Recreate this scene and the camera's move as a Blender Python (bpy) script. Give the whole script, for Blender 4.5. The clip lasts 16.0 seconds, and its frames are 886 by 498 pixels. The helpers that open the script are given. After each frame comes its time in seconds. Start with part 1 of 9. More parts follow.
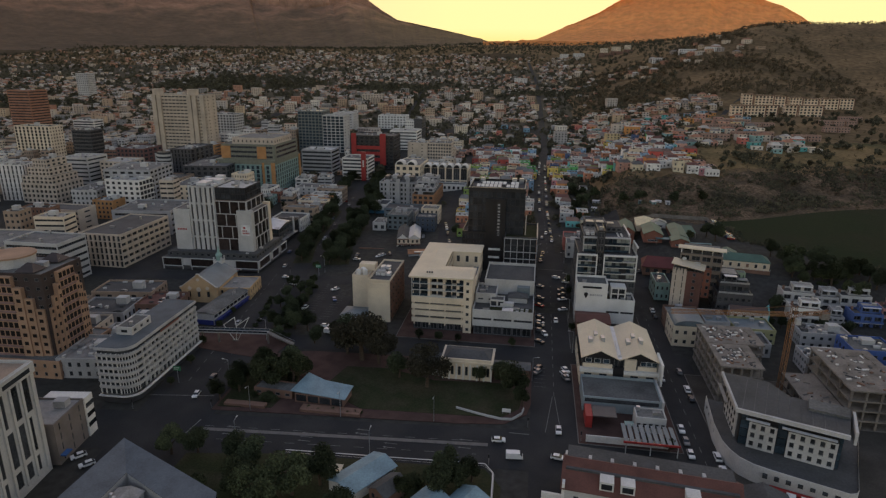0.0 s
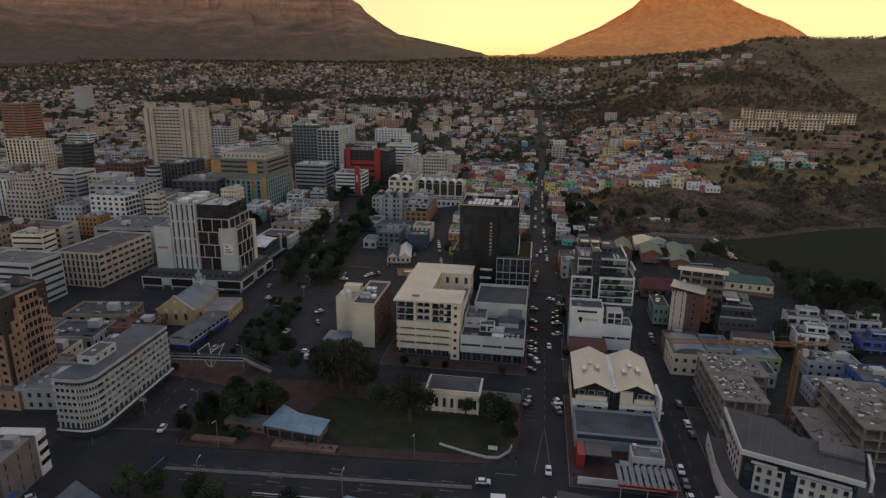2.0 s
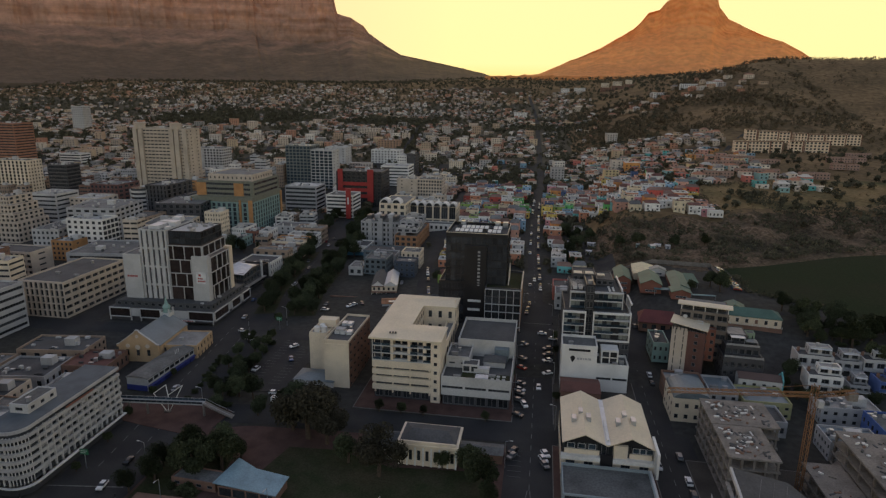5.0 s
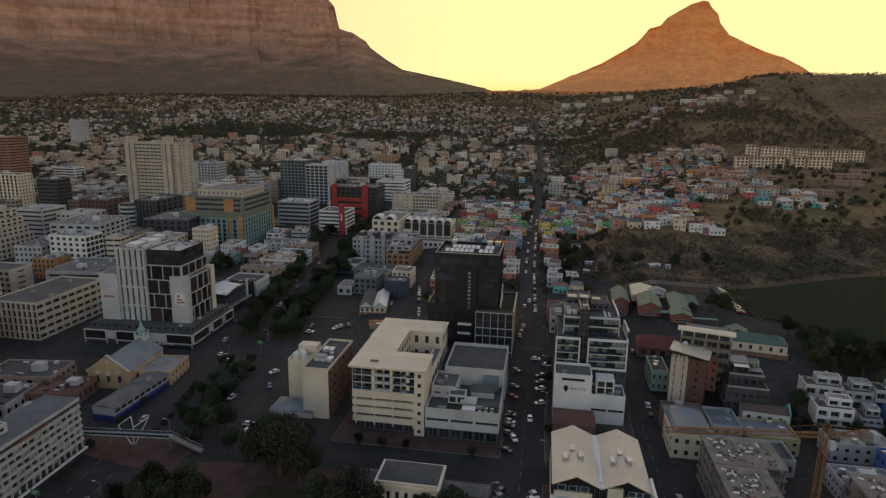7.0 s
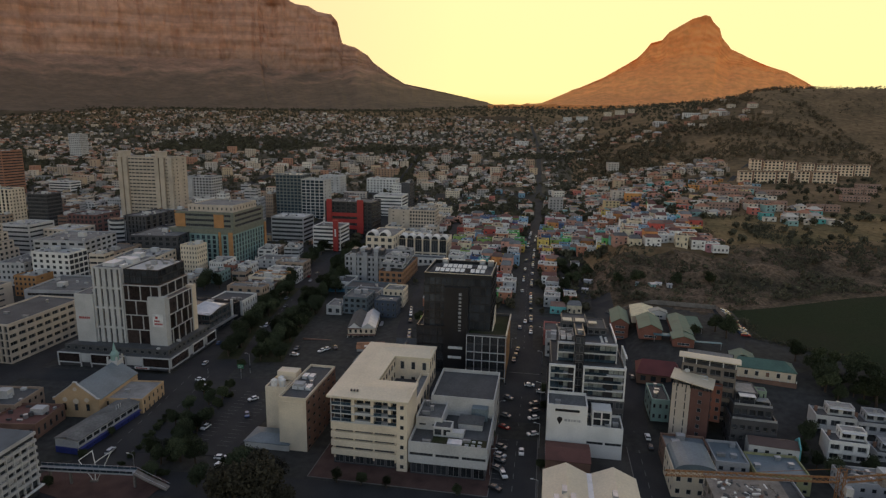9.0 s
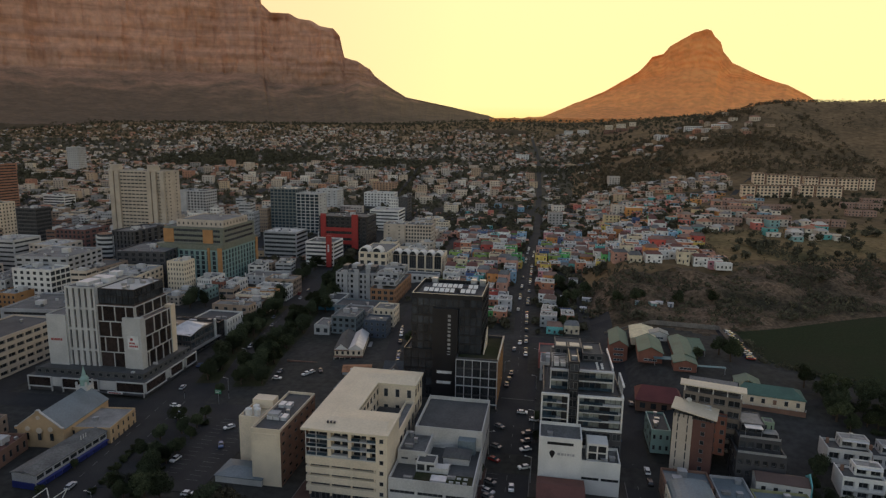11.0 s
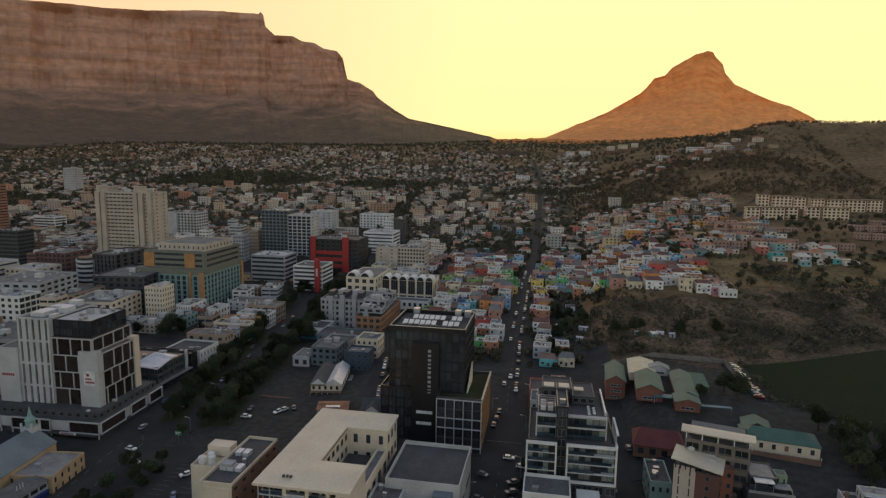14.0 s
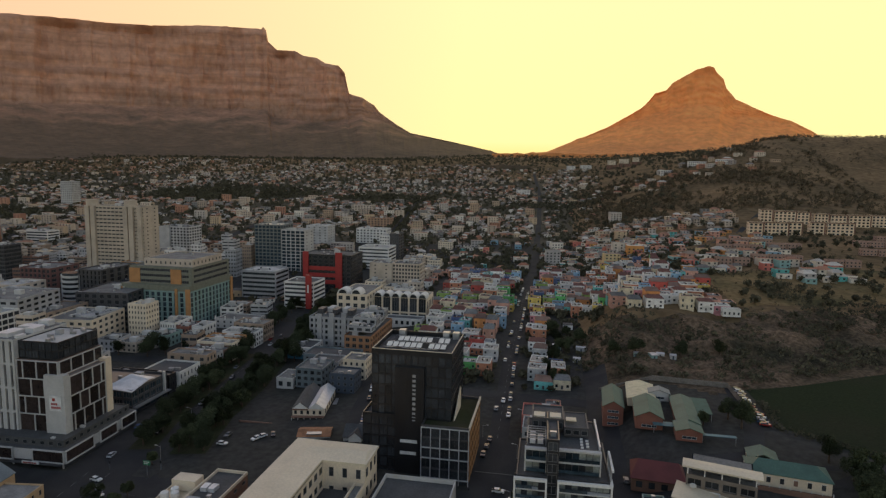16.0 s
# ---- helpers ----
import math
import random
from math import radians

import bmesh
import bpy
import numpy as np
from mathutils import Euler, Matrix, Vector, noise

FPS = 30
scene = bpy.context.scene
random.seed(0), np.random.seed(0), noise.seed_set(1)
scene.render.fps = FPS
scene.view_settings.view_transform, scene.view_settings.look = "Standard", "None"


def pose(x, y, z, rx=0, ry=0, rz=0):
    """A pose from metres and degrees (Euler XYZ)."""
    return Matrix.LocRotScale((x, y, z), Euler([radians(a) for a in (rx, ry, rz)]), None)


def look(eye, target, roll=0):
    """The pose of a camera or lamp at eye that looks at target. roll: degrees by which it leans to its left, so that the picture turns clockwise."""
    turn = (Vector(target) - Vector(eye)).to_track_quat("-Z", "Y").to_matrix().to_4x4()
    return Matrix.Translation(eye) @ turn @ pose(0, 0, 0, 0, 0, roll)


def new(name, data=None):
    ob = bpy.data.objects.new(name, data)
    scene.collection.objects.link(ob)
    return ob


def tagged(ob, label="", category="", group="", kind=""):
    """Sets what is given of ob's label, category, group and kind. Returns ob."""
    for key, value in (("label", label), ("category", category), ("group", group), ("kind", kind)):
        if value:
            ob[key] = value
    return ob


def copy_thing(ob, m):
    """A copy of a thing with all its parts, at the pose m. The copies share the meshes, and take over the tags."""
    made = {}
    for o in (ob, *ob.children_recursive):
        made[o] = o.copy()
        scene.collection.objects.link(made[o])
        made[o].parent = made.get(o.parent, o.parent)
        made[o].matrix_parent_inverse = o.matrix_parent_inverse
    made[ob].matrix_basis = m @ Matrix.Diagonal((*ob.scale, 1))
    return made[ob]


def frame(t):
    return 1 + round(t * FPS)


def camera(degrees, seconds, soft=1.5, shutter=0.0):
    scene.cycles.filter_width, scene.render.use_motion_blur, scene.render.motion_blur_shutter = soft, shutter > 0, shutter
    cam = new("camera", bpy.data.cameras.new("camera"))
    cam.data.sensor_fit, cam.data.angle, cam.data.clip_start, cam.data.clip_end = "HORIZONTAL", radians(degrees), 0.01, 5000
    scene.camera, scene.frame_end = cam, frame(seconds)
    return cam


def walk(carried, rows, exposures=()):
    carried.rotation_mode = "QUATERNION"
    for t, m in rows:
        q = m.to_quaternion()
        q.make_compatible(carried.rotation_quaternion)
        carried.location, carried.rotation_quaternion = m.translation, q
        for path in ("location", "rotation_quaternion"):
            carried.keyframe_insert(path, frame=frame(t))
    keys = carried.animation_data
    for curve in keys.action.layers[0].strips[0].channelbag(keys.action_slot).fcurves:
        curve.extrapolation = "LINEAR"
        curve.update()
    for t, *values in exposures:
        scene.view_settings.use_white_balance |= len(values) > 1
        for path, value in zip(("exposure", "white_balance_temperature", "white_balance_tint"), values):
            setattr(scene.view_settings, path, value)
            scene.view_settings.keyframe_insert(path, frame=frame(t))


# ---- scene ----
cam = camera(71.8, 16.0, soft=1.3)
PATH = [
    (0, (-2.257, 0.331, 109.068), (-2.543, 2.223, 108.487), 0.6),
    (0.5, (-1.257, 3.675, 109.054), (-1.545, 5.570, 108.483), 0.6),
    (1, (-0.298, 7.107, 109.065), (-0.587, 9.005, 108.505), 0.6),
    (1.5, (0.581, 10.560, 109.080), (0.291, 12.460, 108.530), 0.7),
    (2, (1.389, 14.026, 109.107), (1.097, 15.929, 108.566), 0.7),
    (2.5, (2.204, 17.470, 109.132), (1.910, 19.376, 108.601), 0.7),
    (3, (3.096, 20.903, 109.166), (2.800, 22.811, 108.646), 0.8),
    (3.5, (4.071, 24.275, 109.189), (3.772, 26.185, 108.678), 0.8),
    (4, (5.074, 27.633, 109.202), (4.773, 29.546, 108.701), 0.8),
    (6.5, (9.701, 44.546, 109.440), (9.388, 46.469, 108.990), 0.8),
    (7, (10.655, 47.983, 109.484), (10.341, 49.909, 109.046), 0.9),
    (7.5, (11.569, 51.422, 109.523), (11.251, 53.350, 109.094), 0.9),
    (8, (12.483, 54.830, 109.562), (12.163, 56.759, 109.143), 0.9),
    (8.5, (13.401, 58.258, 109.603), (13.077, 60.189, 109.196), 0.9),
    (9, (14.320, 61.694, 109.635), (13.994, 63.628, 109.239), 0.9),
    (11.5, (18.736, 78.862, 109.760), (18.397, 80.803, 109.417), 0.9),
    (12, (19.676, 82.338, 109.771), (19.334, 84.281, 109.440), 0.9),
    (12.5, (20.628, 85.731, 109.775), (20.283, 87.675, 109.454), 0.9),
    (13, (21.526, 89.082, 109.772), (21.179, 91.027, 109.462), 0.9),
    (13.5, (22.416, 92.422, 109.743), (22.067, 94.369, 109.443), 0.9),
    (14, (23.328, 95.821, 109.722), (22.977, 97.769, 109.433), 0.9),
    (14.5, (24.203, 99.187, 109.687), (23.850, 101.136, 109.409), 0.9),
    (15, (25.035, 102.578, 109.659), (24.680, 104.528, 109.392), 0.9),
    (15.5, (25.853, 105.951, 109.629), (25.496, 107.902, 109.373), 0.9),
    (16, (26.675, 109.353, 109.617), (26.316, 111.305, 109.373), 1.0),
]
walk(cam, [(t, look(eye, target, roll)) for t, eye, target, roll in PATH], exposures=[(0, 1.74, 7050, 32), (16, 1.75, 6900, 28)])

# ---- world, sun, exposure ----
world = bpy.data.worlds.new("sunset_sky")
scene.world = world
world.use_nodes = True
wn = world.node_tree
wn.nodes.clear()
sky = wn.nodes.new("ShaderNodeTexSky")
sky.sky_type, sky.sun_disc = "NISHITA", False
SUN_AZ, SUN_EL = -5.0, 3.4          # degrees from +Y towards +X, and above the horizon
sky.sun_elevation, sky.sun_rotation = radians(SUN_EL), radians(SUN_AZ)
sky.altitude, sky.air_density, sky.dust_density, sky.ozone_density = 0, 1.0, 2.0, 1.0
bg = wn.nodes.new("ShaderNodeBackground")
bg.inputs["Strength"].default_value = 0.15
wo = wn.nodes.new("ShaderNodeOutputWorld")
wn.links.new(sky.outputs[0], bg.inputs[0])
wn.links.new(bg.outputs[0], wo.inputs[0])

sun = new("sun", bpy.data.lights.new("sun", "SUN"))
sun.data.energy, sun.data.angle, sun.data.color = 2.0, radians(0.53), (1.0, 0.55, 0.25)
az, el = radians(SUN_AZ), radians(SUN_EL)
sun.matrix_world = look((0, 0, 0), (-math.sin(az) * math.cos(el), -math.cos(az) * math.cos(el), -math.sin(el)))

# the glowing evening sky behind the mountains, beyond everything else
def sky_backdrop():
    m = bpy.data.materials.new("evening_sky")
    m.use_nodes = True
    n, ln = m.node_tree.nodes, m.node_tree.links
    n.clear()
    out, em = n.new("ShaderNodeOutputMaterial"), n.new("ShaderNodeEmission")
    tc, sep = n.new("ShaderNodeNewGeometry"), n.new("ShaderNodeSeparateXYZ")
    ln.new(tc.outputs["Position"], sep.inputs[0])
    up, side = n.new("ShaderNodeMapRange"), n.new("ShaderNodeMapRange")
    up.inputs["From Min"].default_value, up.inputs["From Max"].default_value = 150, 1300
    side.inputs["From Min"].default_value, side.inputs["From Max"].default_value = -700, -3300
    ln.new(sep.outputs["Z"], up.inputs["Value"])
    ln.new(sep.outputs["X"], side.inputs["Value"])
    ramp = n.new("ShaderNodeValToRGB")
    e = ramp.color_ramp.elements
    e[0].position, e[0].color = 0.0, (1.0, 0.72, 0.16, 1)
    e[1].position, e[1].color = 1.0, (0.99, 0.93, 0.44, 1)
    e.new(0.18).color = (1.0, 0.94, 0.40, 1)
    ln.new(up.outputs[0], ramp.inputs[0])
    mix = n.new("ShaderNodeMix")
    mix.data_type = "RGBA"
    mix.inputs["B"].default_value = (0.93, 0.64, 0.37, 1)
    ln.new(side.outputs[0], mix.inputs["Factor"])
    ln.new(ramp.outputs[0], mix.inputs["A"])
    ln.new(mix.outputs["Result"], em.inputs["Color"])
    em.inputs["Strength"].default_value = SKY_GLOW
    ln.new(em.outputs[0], out.inputs[0])
    bm = bmesh.new()
    cols = []
    for k in range(49):
        a = radians(-78 + k * 136 / 48)
        cols.append([bm.verts.new((10 + 4750 * math.sin(a), 50 + 4750 * math.cos(a), z)) for z in (-80, 500, 1100, 1700)])
    for c, d in zip(cols, cols[1:]):
        for i in range(3):
            bm.faces.new((c[i], c[i + 1], d[i + 1], d[i]))
    me = bpy.data.meshes.new("backdrop")
    bm.to_mesh(me)
    me.materials.append(m)
    tagged(new("backdrop", me), "yellow evening sky glowing behind the mountains", "sky", kind="structure")


SKY_GLOW = 0.33
sky_backdrop()

# ---- materials ----
MATS = {}


def material(name, color, rough=0.8, scale=0.5, var=0.25, fine=6.0, bump=0.0, metal=0.0, rnd=0.0, island=0.0, tint=None, spec=0.5):
    """Paint, stone, metal ...: base colour with stains (large) and grain (fine), both in metres; rnd/island vary the shade from piece to piece."""
    if name in MATS:
        return MATS[name]
    m = bpy.data.materials.new(name)
    m.use_nodes = True
    n, ln = m.node_tree.nodes, m.node_tree.links
    b = n["Principled BSDF"]
    b.inputs["Roughness"].default_value, b.inputs["Metallic"].default_value = rough, metal
    b.inputs["Specular IOR Level"].default_value = spec
    geo = n.new("ShaderNodeNewGeometry")
    big, small = n.new("ShaderNodeTexNoise"), n.new("ShaderNodeTexNoise")
    for t, s, d in ((big, scale, 5), (small, fine, 3)):
        t.inputs["Scale"].default_value, t.inputs["Detail"].default_value = s, d
        ln.new(geo.outputs["Position"], t.inputs["Vector"])
    mix = n.new("ShaderNodeMix")
    mix.data_type = "RGBA"
    second = tint or tuple(c * 0.55 for c in color)
    mix.inputs["A"].default_value, mix.inputs["B"].default_value = (*color, 1), (*second, 1)
    ramp = n.new("ShaderNodeMapRange")
    ramp.inputs["From Min"].default_value, ramp.inputs["From Max"].default_value = 0.40, 0.72
    ramp.inputs["To Max"].default_value = min(1.0, var * 2.2)
    ln.new(big.outputs["Fac"], ramp.inputs["Value"])
    ln.new(ramp.outputs[0], mix.inputs["Factor"])
    hsv = n.new("ShaderNodeHueSaturation")
    ln.new(mix.outputs["Result"], hsv.inputs["Color"])
    grain = n.new("ShaderNodeMapRange")
    grain.inputs["From Min"].default_value, grain.inputs["From Max"].default_value = 0.3, 0.7
    grain.inputs["To Min"].default_value, grain.inputs["To Max"].default_value = 1 - var * 0.5, 1 + var * 0.5
    ln.new(small.outputs["Fac"], grain.inputs["Value"])
    last = grain.outputs[0]
    for amount, node, socket in ((rnd, "ShaderNodeObjectInfo", "Random"), (island, "ShaderNodeNewGeometry", "Random Per Island")):
        if amount:
            r = n.new(node)
            mr = n.new("ShaderNodeMapRange")
            mr.inputs["To Min"].default_value, mr.inputs["To Max"].default_value = 1 - amount, 1 + amount
            ln.new(r.outputs[socket], mr.inputs["Value"])
            mul = n.new("ShaderNodeMath")
            mul.operation = "MULTIPLY"
            ln.new(last, mul.inputs[0])
            ln.new(mr.outputs[0], mul.inputs[1])
            last = mul.outputs[0]
    ln.new(last, hsv.inputs["Value"])
    ln.new(hsv.outputs[0], b.inputs["Base Color"])
    if bump:
        bp = n.new("ShaderNodeBump")
        bp.inputs["Strength"].default_value, bp.inputs["Distance"].default_value = 0.7, bump
        ln.new(small.outputs["Fac"], bp.inputs["Height"])
        ln.new(bp.outputs[0], b.inputs["Normal"])
    MATS[name] = m
    return m


def palette(name, colours, rough=0.8, source="island", var=0.25):
    """One material whose colour is picked from a row of paints, piece by piece."""
    m = material(name, (0.5, 0.5, 0.5), rough, 0.15, var, 2.0, spec=0.2)
    n, ln = m.node_tree.nodes, m.node_tree.links
    hsv = next(x for x in n if x.type == "HUE_SAT")
    mix = next(x for x in n if x.type == "MIX")
    pick = n.new("ShaderNodeNewGeometry" if source == "island" else "ShaderNodeObjectInfo")
    ramp = n.new("ShaderNodeValToRGB")
    ramp.color_ramp.interpolation = "CONSTANT"
    e = ramp.color_ramp.elements
    while len(e) < len(colours):
        e.new(0.5)
    for i, c in enumerate(colours):
        e[i].position, e[i].color = i / len(colours), (*c, 1)
    ln.new(pick.outputs["Random Per Island" if source == "island" else "Random"], ramp.inputs[0])
    ln.new(ramp.outputs[0], mix.inputs["A"])
    dark = n.new("ShaderNodeHueSaturation")
    dark.inputs["Value"].default_value = 0.6
    ln.new(ramp.outputs[0], dark.inputs["Color"])
    ln.new(dark.outputs[0], mix.inputs["B"])
    return m


def glass(name, color=(0.04, 0.045, 0.05), rough=0.18, rnd=0.5):
    return material(name, color, rough, 0.3, 0.5, 1.5, rnd=rnd)


ASPHALT = material("asphalt", (0.033, 0.034, 0.036), 0.85, 0.08, 0.4, 3.0, tint=(0.052, 0.052, 0.051), spec=0.1)
PAVING = material("paving", (0.075, 0.068, 0.06), 0.9, 0.1, 0.4, 4.0, spec=0.1)
BRICK_PAVE = material("red_brick_paving", (0.10, 0.06, 0.052), 0.9, 0.2, 0.35, 5.0, spec=0.1)
LINE = material("road_paint", (0.19, 0.19, 0.185), 0.8, 0.8, 0.6, spec=0.1)
KERB = material("kerb_stone", (0.16, 0.15, 0.14), 0.9, 0.4, 0.3)
LAWN = material("lawn", (0.034, 0.042, 0.02), 1.0, 0.12, 0.5, 2.0, tint=(0.065, 0.055, 0.035), bump=0.1, spec=0.1)
FIELD = material("field_grass", (0.015, 0.026, 0.011), 1.0, 0.03, 0.5, 1.0, tint=(0.022, 0.026, 0.014), bump=0.2, spec=0.1)
HILL = material("hill_scrub", (0.135, 0.092, 0.05), 1.0, 0.012, 0.6, 0.12, tint=(0.235, 0.15, 0.08), bump=1.5, spec=0.1)
DRYGRASS = material("dry_grass", (0.20, 0.135, 0.065), 1.0, 0.02, 0.6, 0.3, tint=(0.06, 0.065, 0.03), bump=0.6, spec=0.1)
QUARRY = material("quarry_rock", (0.16, 0.108, 0.072), 1.0, 0.035, 1.0, 0.5, tint=(0.036, 0.034, 0.022), bump=2.0, spec=0.1)
TOWNGROUND = material("town_ground", (0.05, 0.049, 0.046), 0.95, 0.03, 0.5, 0.4, tint=(0.045, 0.044, 0.036), spec=0.1)


def mountain_rock(name, rock, rock2, scrub, scrub2, low, high):
    """Bare sandstone above, scrub below; the border between them is ragged."""
    m = material(name, rock, 0.95, 0.006, 0.3, 0.03, tint=rock2, bump=3.0, spec=0.1)
    n, ln = m.node_tree.nodes, m.node_tree.links
    hsv = next(x for x in n if x.type == "HUE_SAT")
    rmix = next(x for x in n if x.type == "MIX")
    geo = next(x for x in n if x.type == "NEW_GEOMETRY")
    sep = n.new("ShaderNodeSeparateXYZ")
    ln.new(geo.outputs["Position"], sep.inputs[0])
    rag = n.new("ShaderNodeTexNoise")
    rag.inputs["Scale"].default_value, rag.inputs["Detail"].default_value = 0.007, 6
    ln.new(geo.outputs["Position"], rag.inputs["Vector"])
    add = n.new("ShaderNodeMath")
    add.operation = "MULTIPLY_ADD"
    add.inputs[1].default_value = (high - low) * 1.6
    ln.new(rag.outputs["Fac"], add.inputs[0])
    ln.new(sep.outputs["Z"], add.inputs[2])
    rng_ = n.new("ShaderNodeMapRange")
    rng_.inputs["From Min"].default_value, rng_.inputs["From Max"].default_value = low + (high - low) * 0.8, high + (high - low) * 0.8
    ln.new(add.outputs[0], rng_.inputs["Value"])
    smix = n.new("ShaderNodeMix")
    smix.data_type = "RGBA"
    smix.inputs["A"].default_value, smix.inputs["B"].default_value = (*scrub, 1), (*scrub2, 1)
    zone = n.new("ShaderNodeMapRange")
    zone.inputs["From Min"].default_value, zone.inputs["From Max"].default_value = low - 40, high + (high - low) * 0.75
    ln.new(add.outputs[0], zone.inputs["Value"])
    ln.new(zone.outputs[0], smix.inputs["Factor"])
    squash = n.new("ShaderNodeVectorMath")
    squash.operation = "MULTIPLY"
    squash.inputs[1].default_value = (0.0016, 0.0016, 0.03)
    ln.new(geo.outputs["Position"], squash.inputs[0])
    strata = n.new("ShaderNodeTexNoise")
    strata.inputs["Scale"].default_value, strata.inputs["Detail"].default_value = 1.0, 5
    ln.new(squash.outputs[0], strata.inputs["Vector"])
    bed = n.new("ShaderNodeMapRange")
    bed.inputs["From Min"].default_value, bed.inputs["From Max"].default_value = 0.42, 0.6
    ln.new(strata.outputs["Fac"], bed.inputs["Value"])
    ln.new(bed.outputs[0], rmix.inputs["Factor"])
    both = n.new("ShaderNodeMix")
    both.data_type = "RGBA"
    ln.new(rng_.outputs[0], both.inputs["Factor"])
    ln.new(smix.outputs["Result"], both.inputs["A"])
    ln.new(rmix.outputs["Result"], both.inputs["B"])
    ln.new(both.outputs["Result"], hsv.inputs["Color"])
    return m


# distant haze is put into ROCK as lifted rock and scrub tones
ROCK = mountain_rock("sandstone_mountain", (0.60, 0.32, 0.205), (0.44, 0.235, 0.155), (0.10, 0.078, 0.055), (0.25, 0.16, 0.107), 320, 600)
# sunset glow is put into the peak's colours, rock and scrub alike
GLOWROCK = mountain_rock("orange_sandstone_peak", (1.0, 0.39, 0.13), (0.95, 0.34, 0.11), (0.62, 0.25, 0.10), (0.85, 0.33, 0.12), 215, 380)
SLOPE = material("wooded_slope", (0.085, 0.075, 0.052), 1.0, 0.02, 0.4, 0.2, tint=(0.10, 0.085, 0.062), spec=0.1)

CREAM = material("cream_plaster", (0.72, 0.60, 0.45), 0.8, 0.12, 0.22, 3.0)
WHITE = material("white_plaster", (0.70, 0.68, 0.64), 0.8, 0.12, 0.22, 3.0)
GREYW = material("grey_plaster", (0.38, 0.38, 0.38), 0.85, 0.12, 0.3, 3.0)
LGREY = material("light_grey_render", (0.50, 0.49, 0.47), 0.85, 0.12, 0.25, 3.0)
TAN = material("tan_stone", (0.36, 0.26, 0.19), 0.85, 0.15, 0.3, 3.0)
BROWNB = material("brown_brick", (0.22, 0.12, 0.085), 0.9, 0.2, 0.3, 6.0)
REDB = material("red_brick", (0.27, 0.105, 0.07), 0.9, 0.2, 0.3, 6.0)
YELLOW = material("ochre_plaster", (0.50, 0.335, 0.19), 0.85, 0.2, 0.25)
ORANGE = material("orange_plaster", (0.46, 0.225, 0.09), 0.85, 0.2, 0.25)
TEAL = material("blue_green_cladding", (0.20, 0.32, 0.30), 0.6, 0.2, 0.2)
BLACK = material("black_cladding", (0.018, 0.018, 0.02), 0.35, 0.2, 0.3)
DARKC = material("dark_grey_cladding", (0.06, 0.06, 0.065), 0.5, 0.2, 0.3)
RED = material("red_paint", (0.36, 0.03, 0.025), 0.6, 0.3, 0.2)
CONC = material("raw_concrete", (0.215, 0.188, 0.162), 0.95, 0.2, 0.45, 2.0)
ROOFG = material("grey_roof", (0.15, 0.152, 0.148), 0.9, 0.15, 0.5, 1.5, rnd=0.25)
DULLMETAL = material("dull_roof_metal", (0.26, 0.255, 0.245), 0.6, 0.3, 0.35, 2.0)
PALER = material("pale_grey_roof", (0.40, 0.40, 0.385), 0.85, 0.15, 0.4, 1.5, rnd=0.3)
ROOFD = material("dark_roof", (0.075, 0.077, 0.078), 0.85, 0.12, 0.4, 1.5)
ROOFL = material("pale_roof_sheet", (0.68, 0.575, 0.42), 0.6, 0.08, 0.15, 1.5)
ROOFB = material("blue_grey_sheet", (0.14, 0.18, 0.20), 0.5, 0.12, 0.3, 2.0)
ROOFGREEN = material("green_sheet", (0.05, 0.12, 0.09), 0.6, 0.2, 0.3, 2.0)
PALEBLUE = material("pale_blue_sheet", (0.19, 0.31, 0.36), 0.6, 0.2, 0.3, 2.0)
ROOFRED = material("red_tiles", (0.15, 0.058, 0.044), 0.85, 0.2, 0.35, 4.0)
STEEL = material("galvanised_steel", (0.45, 0.46, 0.47), 0.4, 0.5, 0.25, metal=0.7)
PALEMETAL = material("pale_metal", (0.62, 0.63, 0.64), 0.45, 0.5, 0.2, metal=0.3)
GLASS = glass("window_glass")
BLUEGLASS = glass("blue_window_glass", (0.03, 0.05, 0.065), 0.1)
FRAME = material("window_frame_paint", (0.17, 0.17, 0.17), 0.6)
BEIGEC = material("beige_concrete", (0.55, 0.46, 0.37), 0.85, 0.1, 0.25)
PINKSTONE = material("pinkish_tan_stone", (0.42, 0.255, 0.165), 0.85, 0.15, 0.3)
BARK = material("bark", (0.09, 0.06, 0.04), 0.95, 2.0, 0.4)
LEAF = material("foliage", (0.06, 0.072, 0.036), 0.9, 0.3, 0.4, 2.0, island=0.4, rnd=0.35, spec=0.1)
LEAFD = material("dark_foliage", (0.05, 0.062, 0.033), 0.9, 0.3, 0.4, 2.0, island=0.4, rnd=0.3, spec=0.1)
SCRUB = material("scrub_foliage", (0.12, 0.088, 0.05), 0.9, 0.02, 0.4, 0.3, island=0.3, tint=(0.10, 0.08, 0.05), spec=0.1)
FARLEAF = material("distant_foliage", (0.088, 0.08, 0.05), 0.9, 0.02, 0.4, 0.3, island=0.35, spec=0.1)
LEAFB = material("autumn_foliage", (0.05, 0.045, 0.03), 0.9, 0.3, 0.4, 2.0, island=0.4, rnd=0.3, spec=0.1)

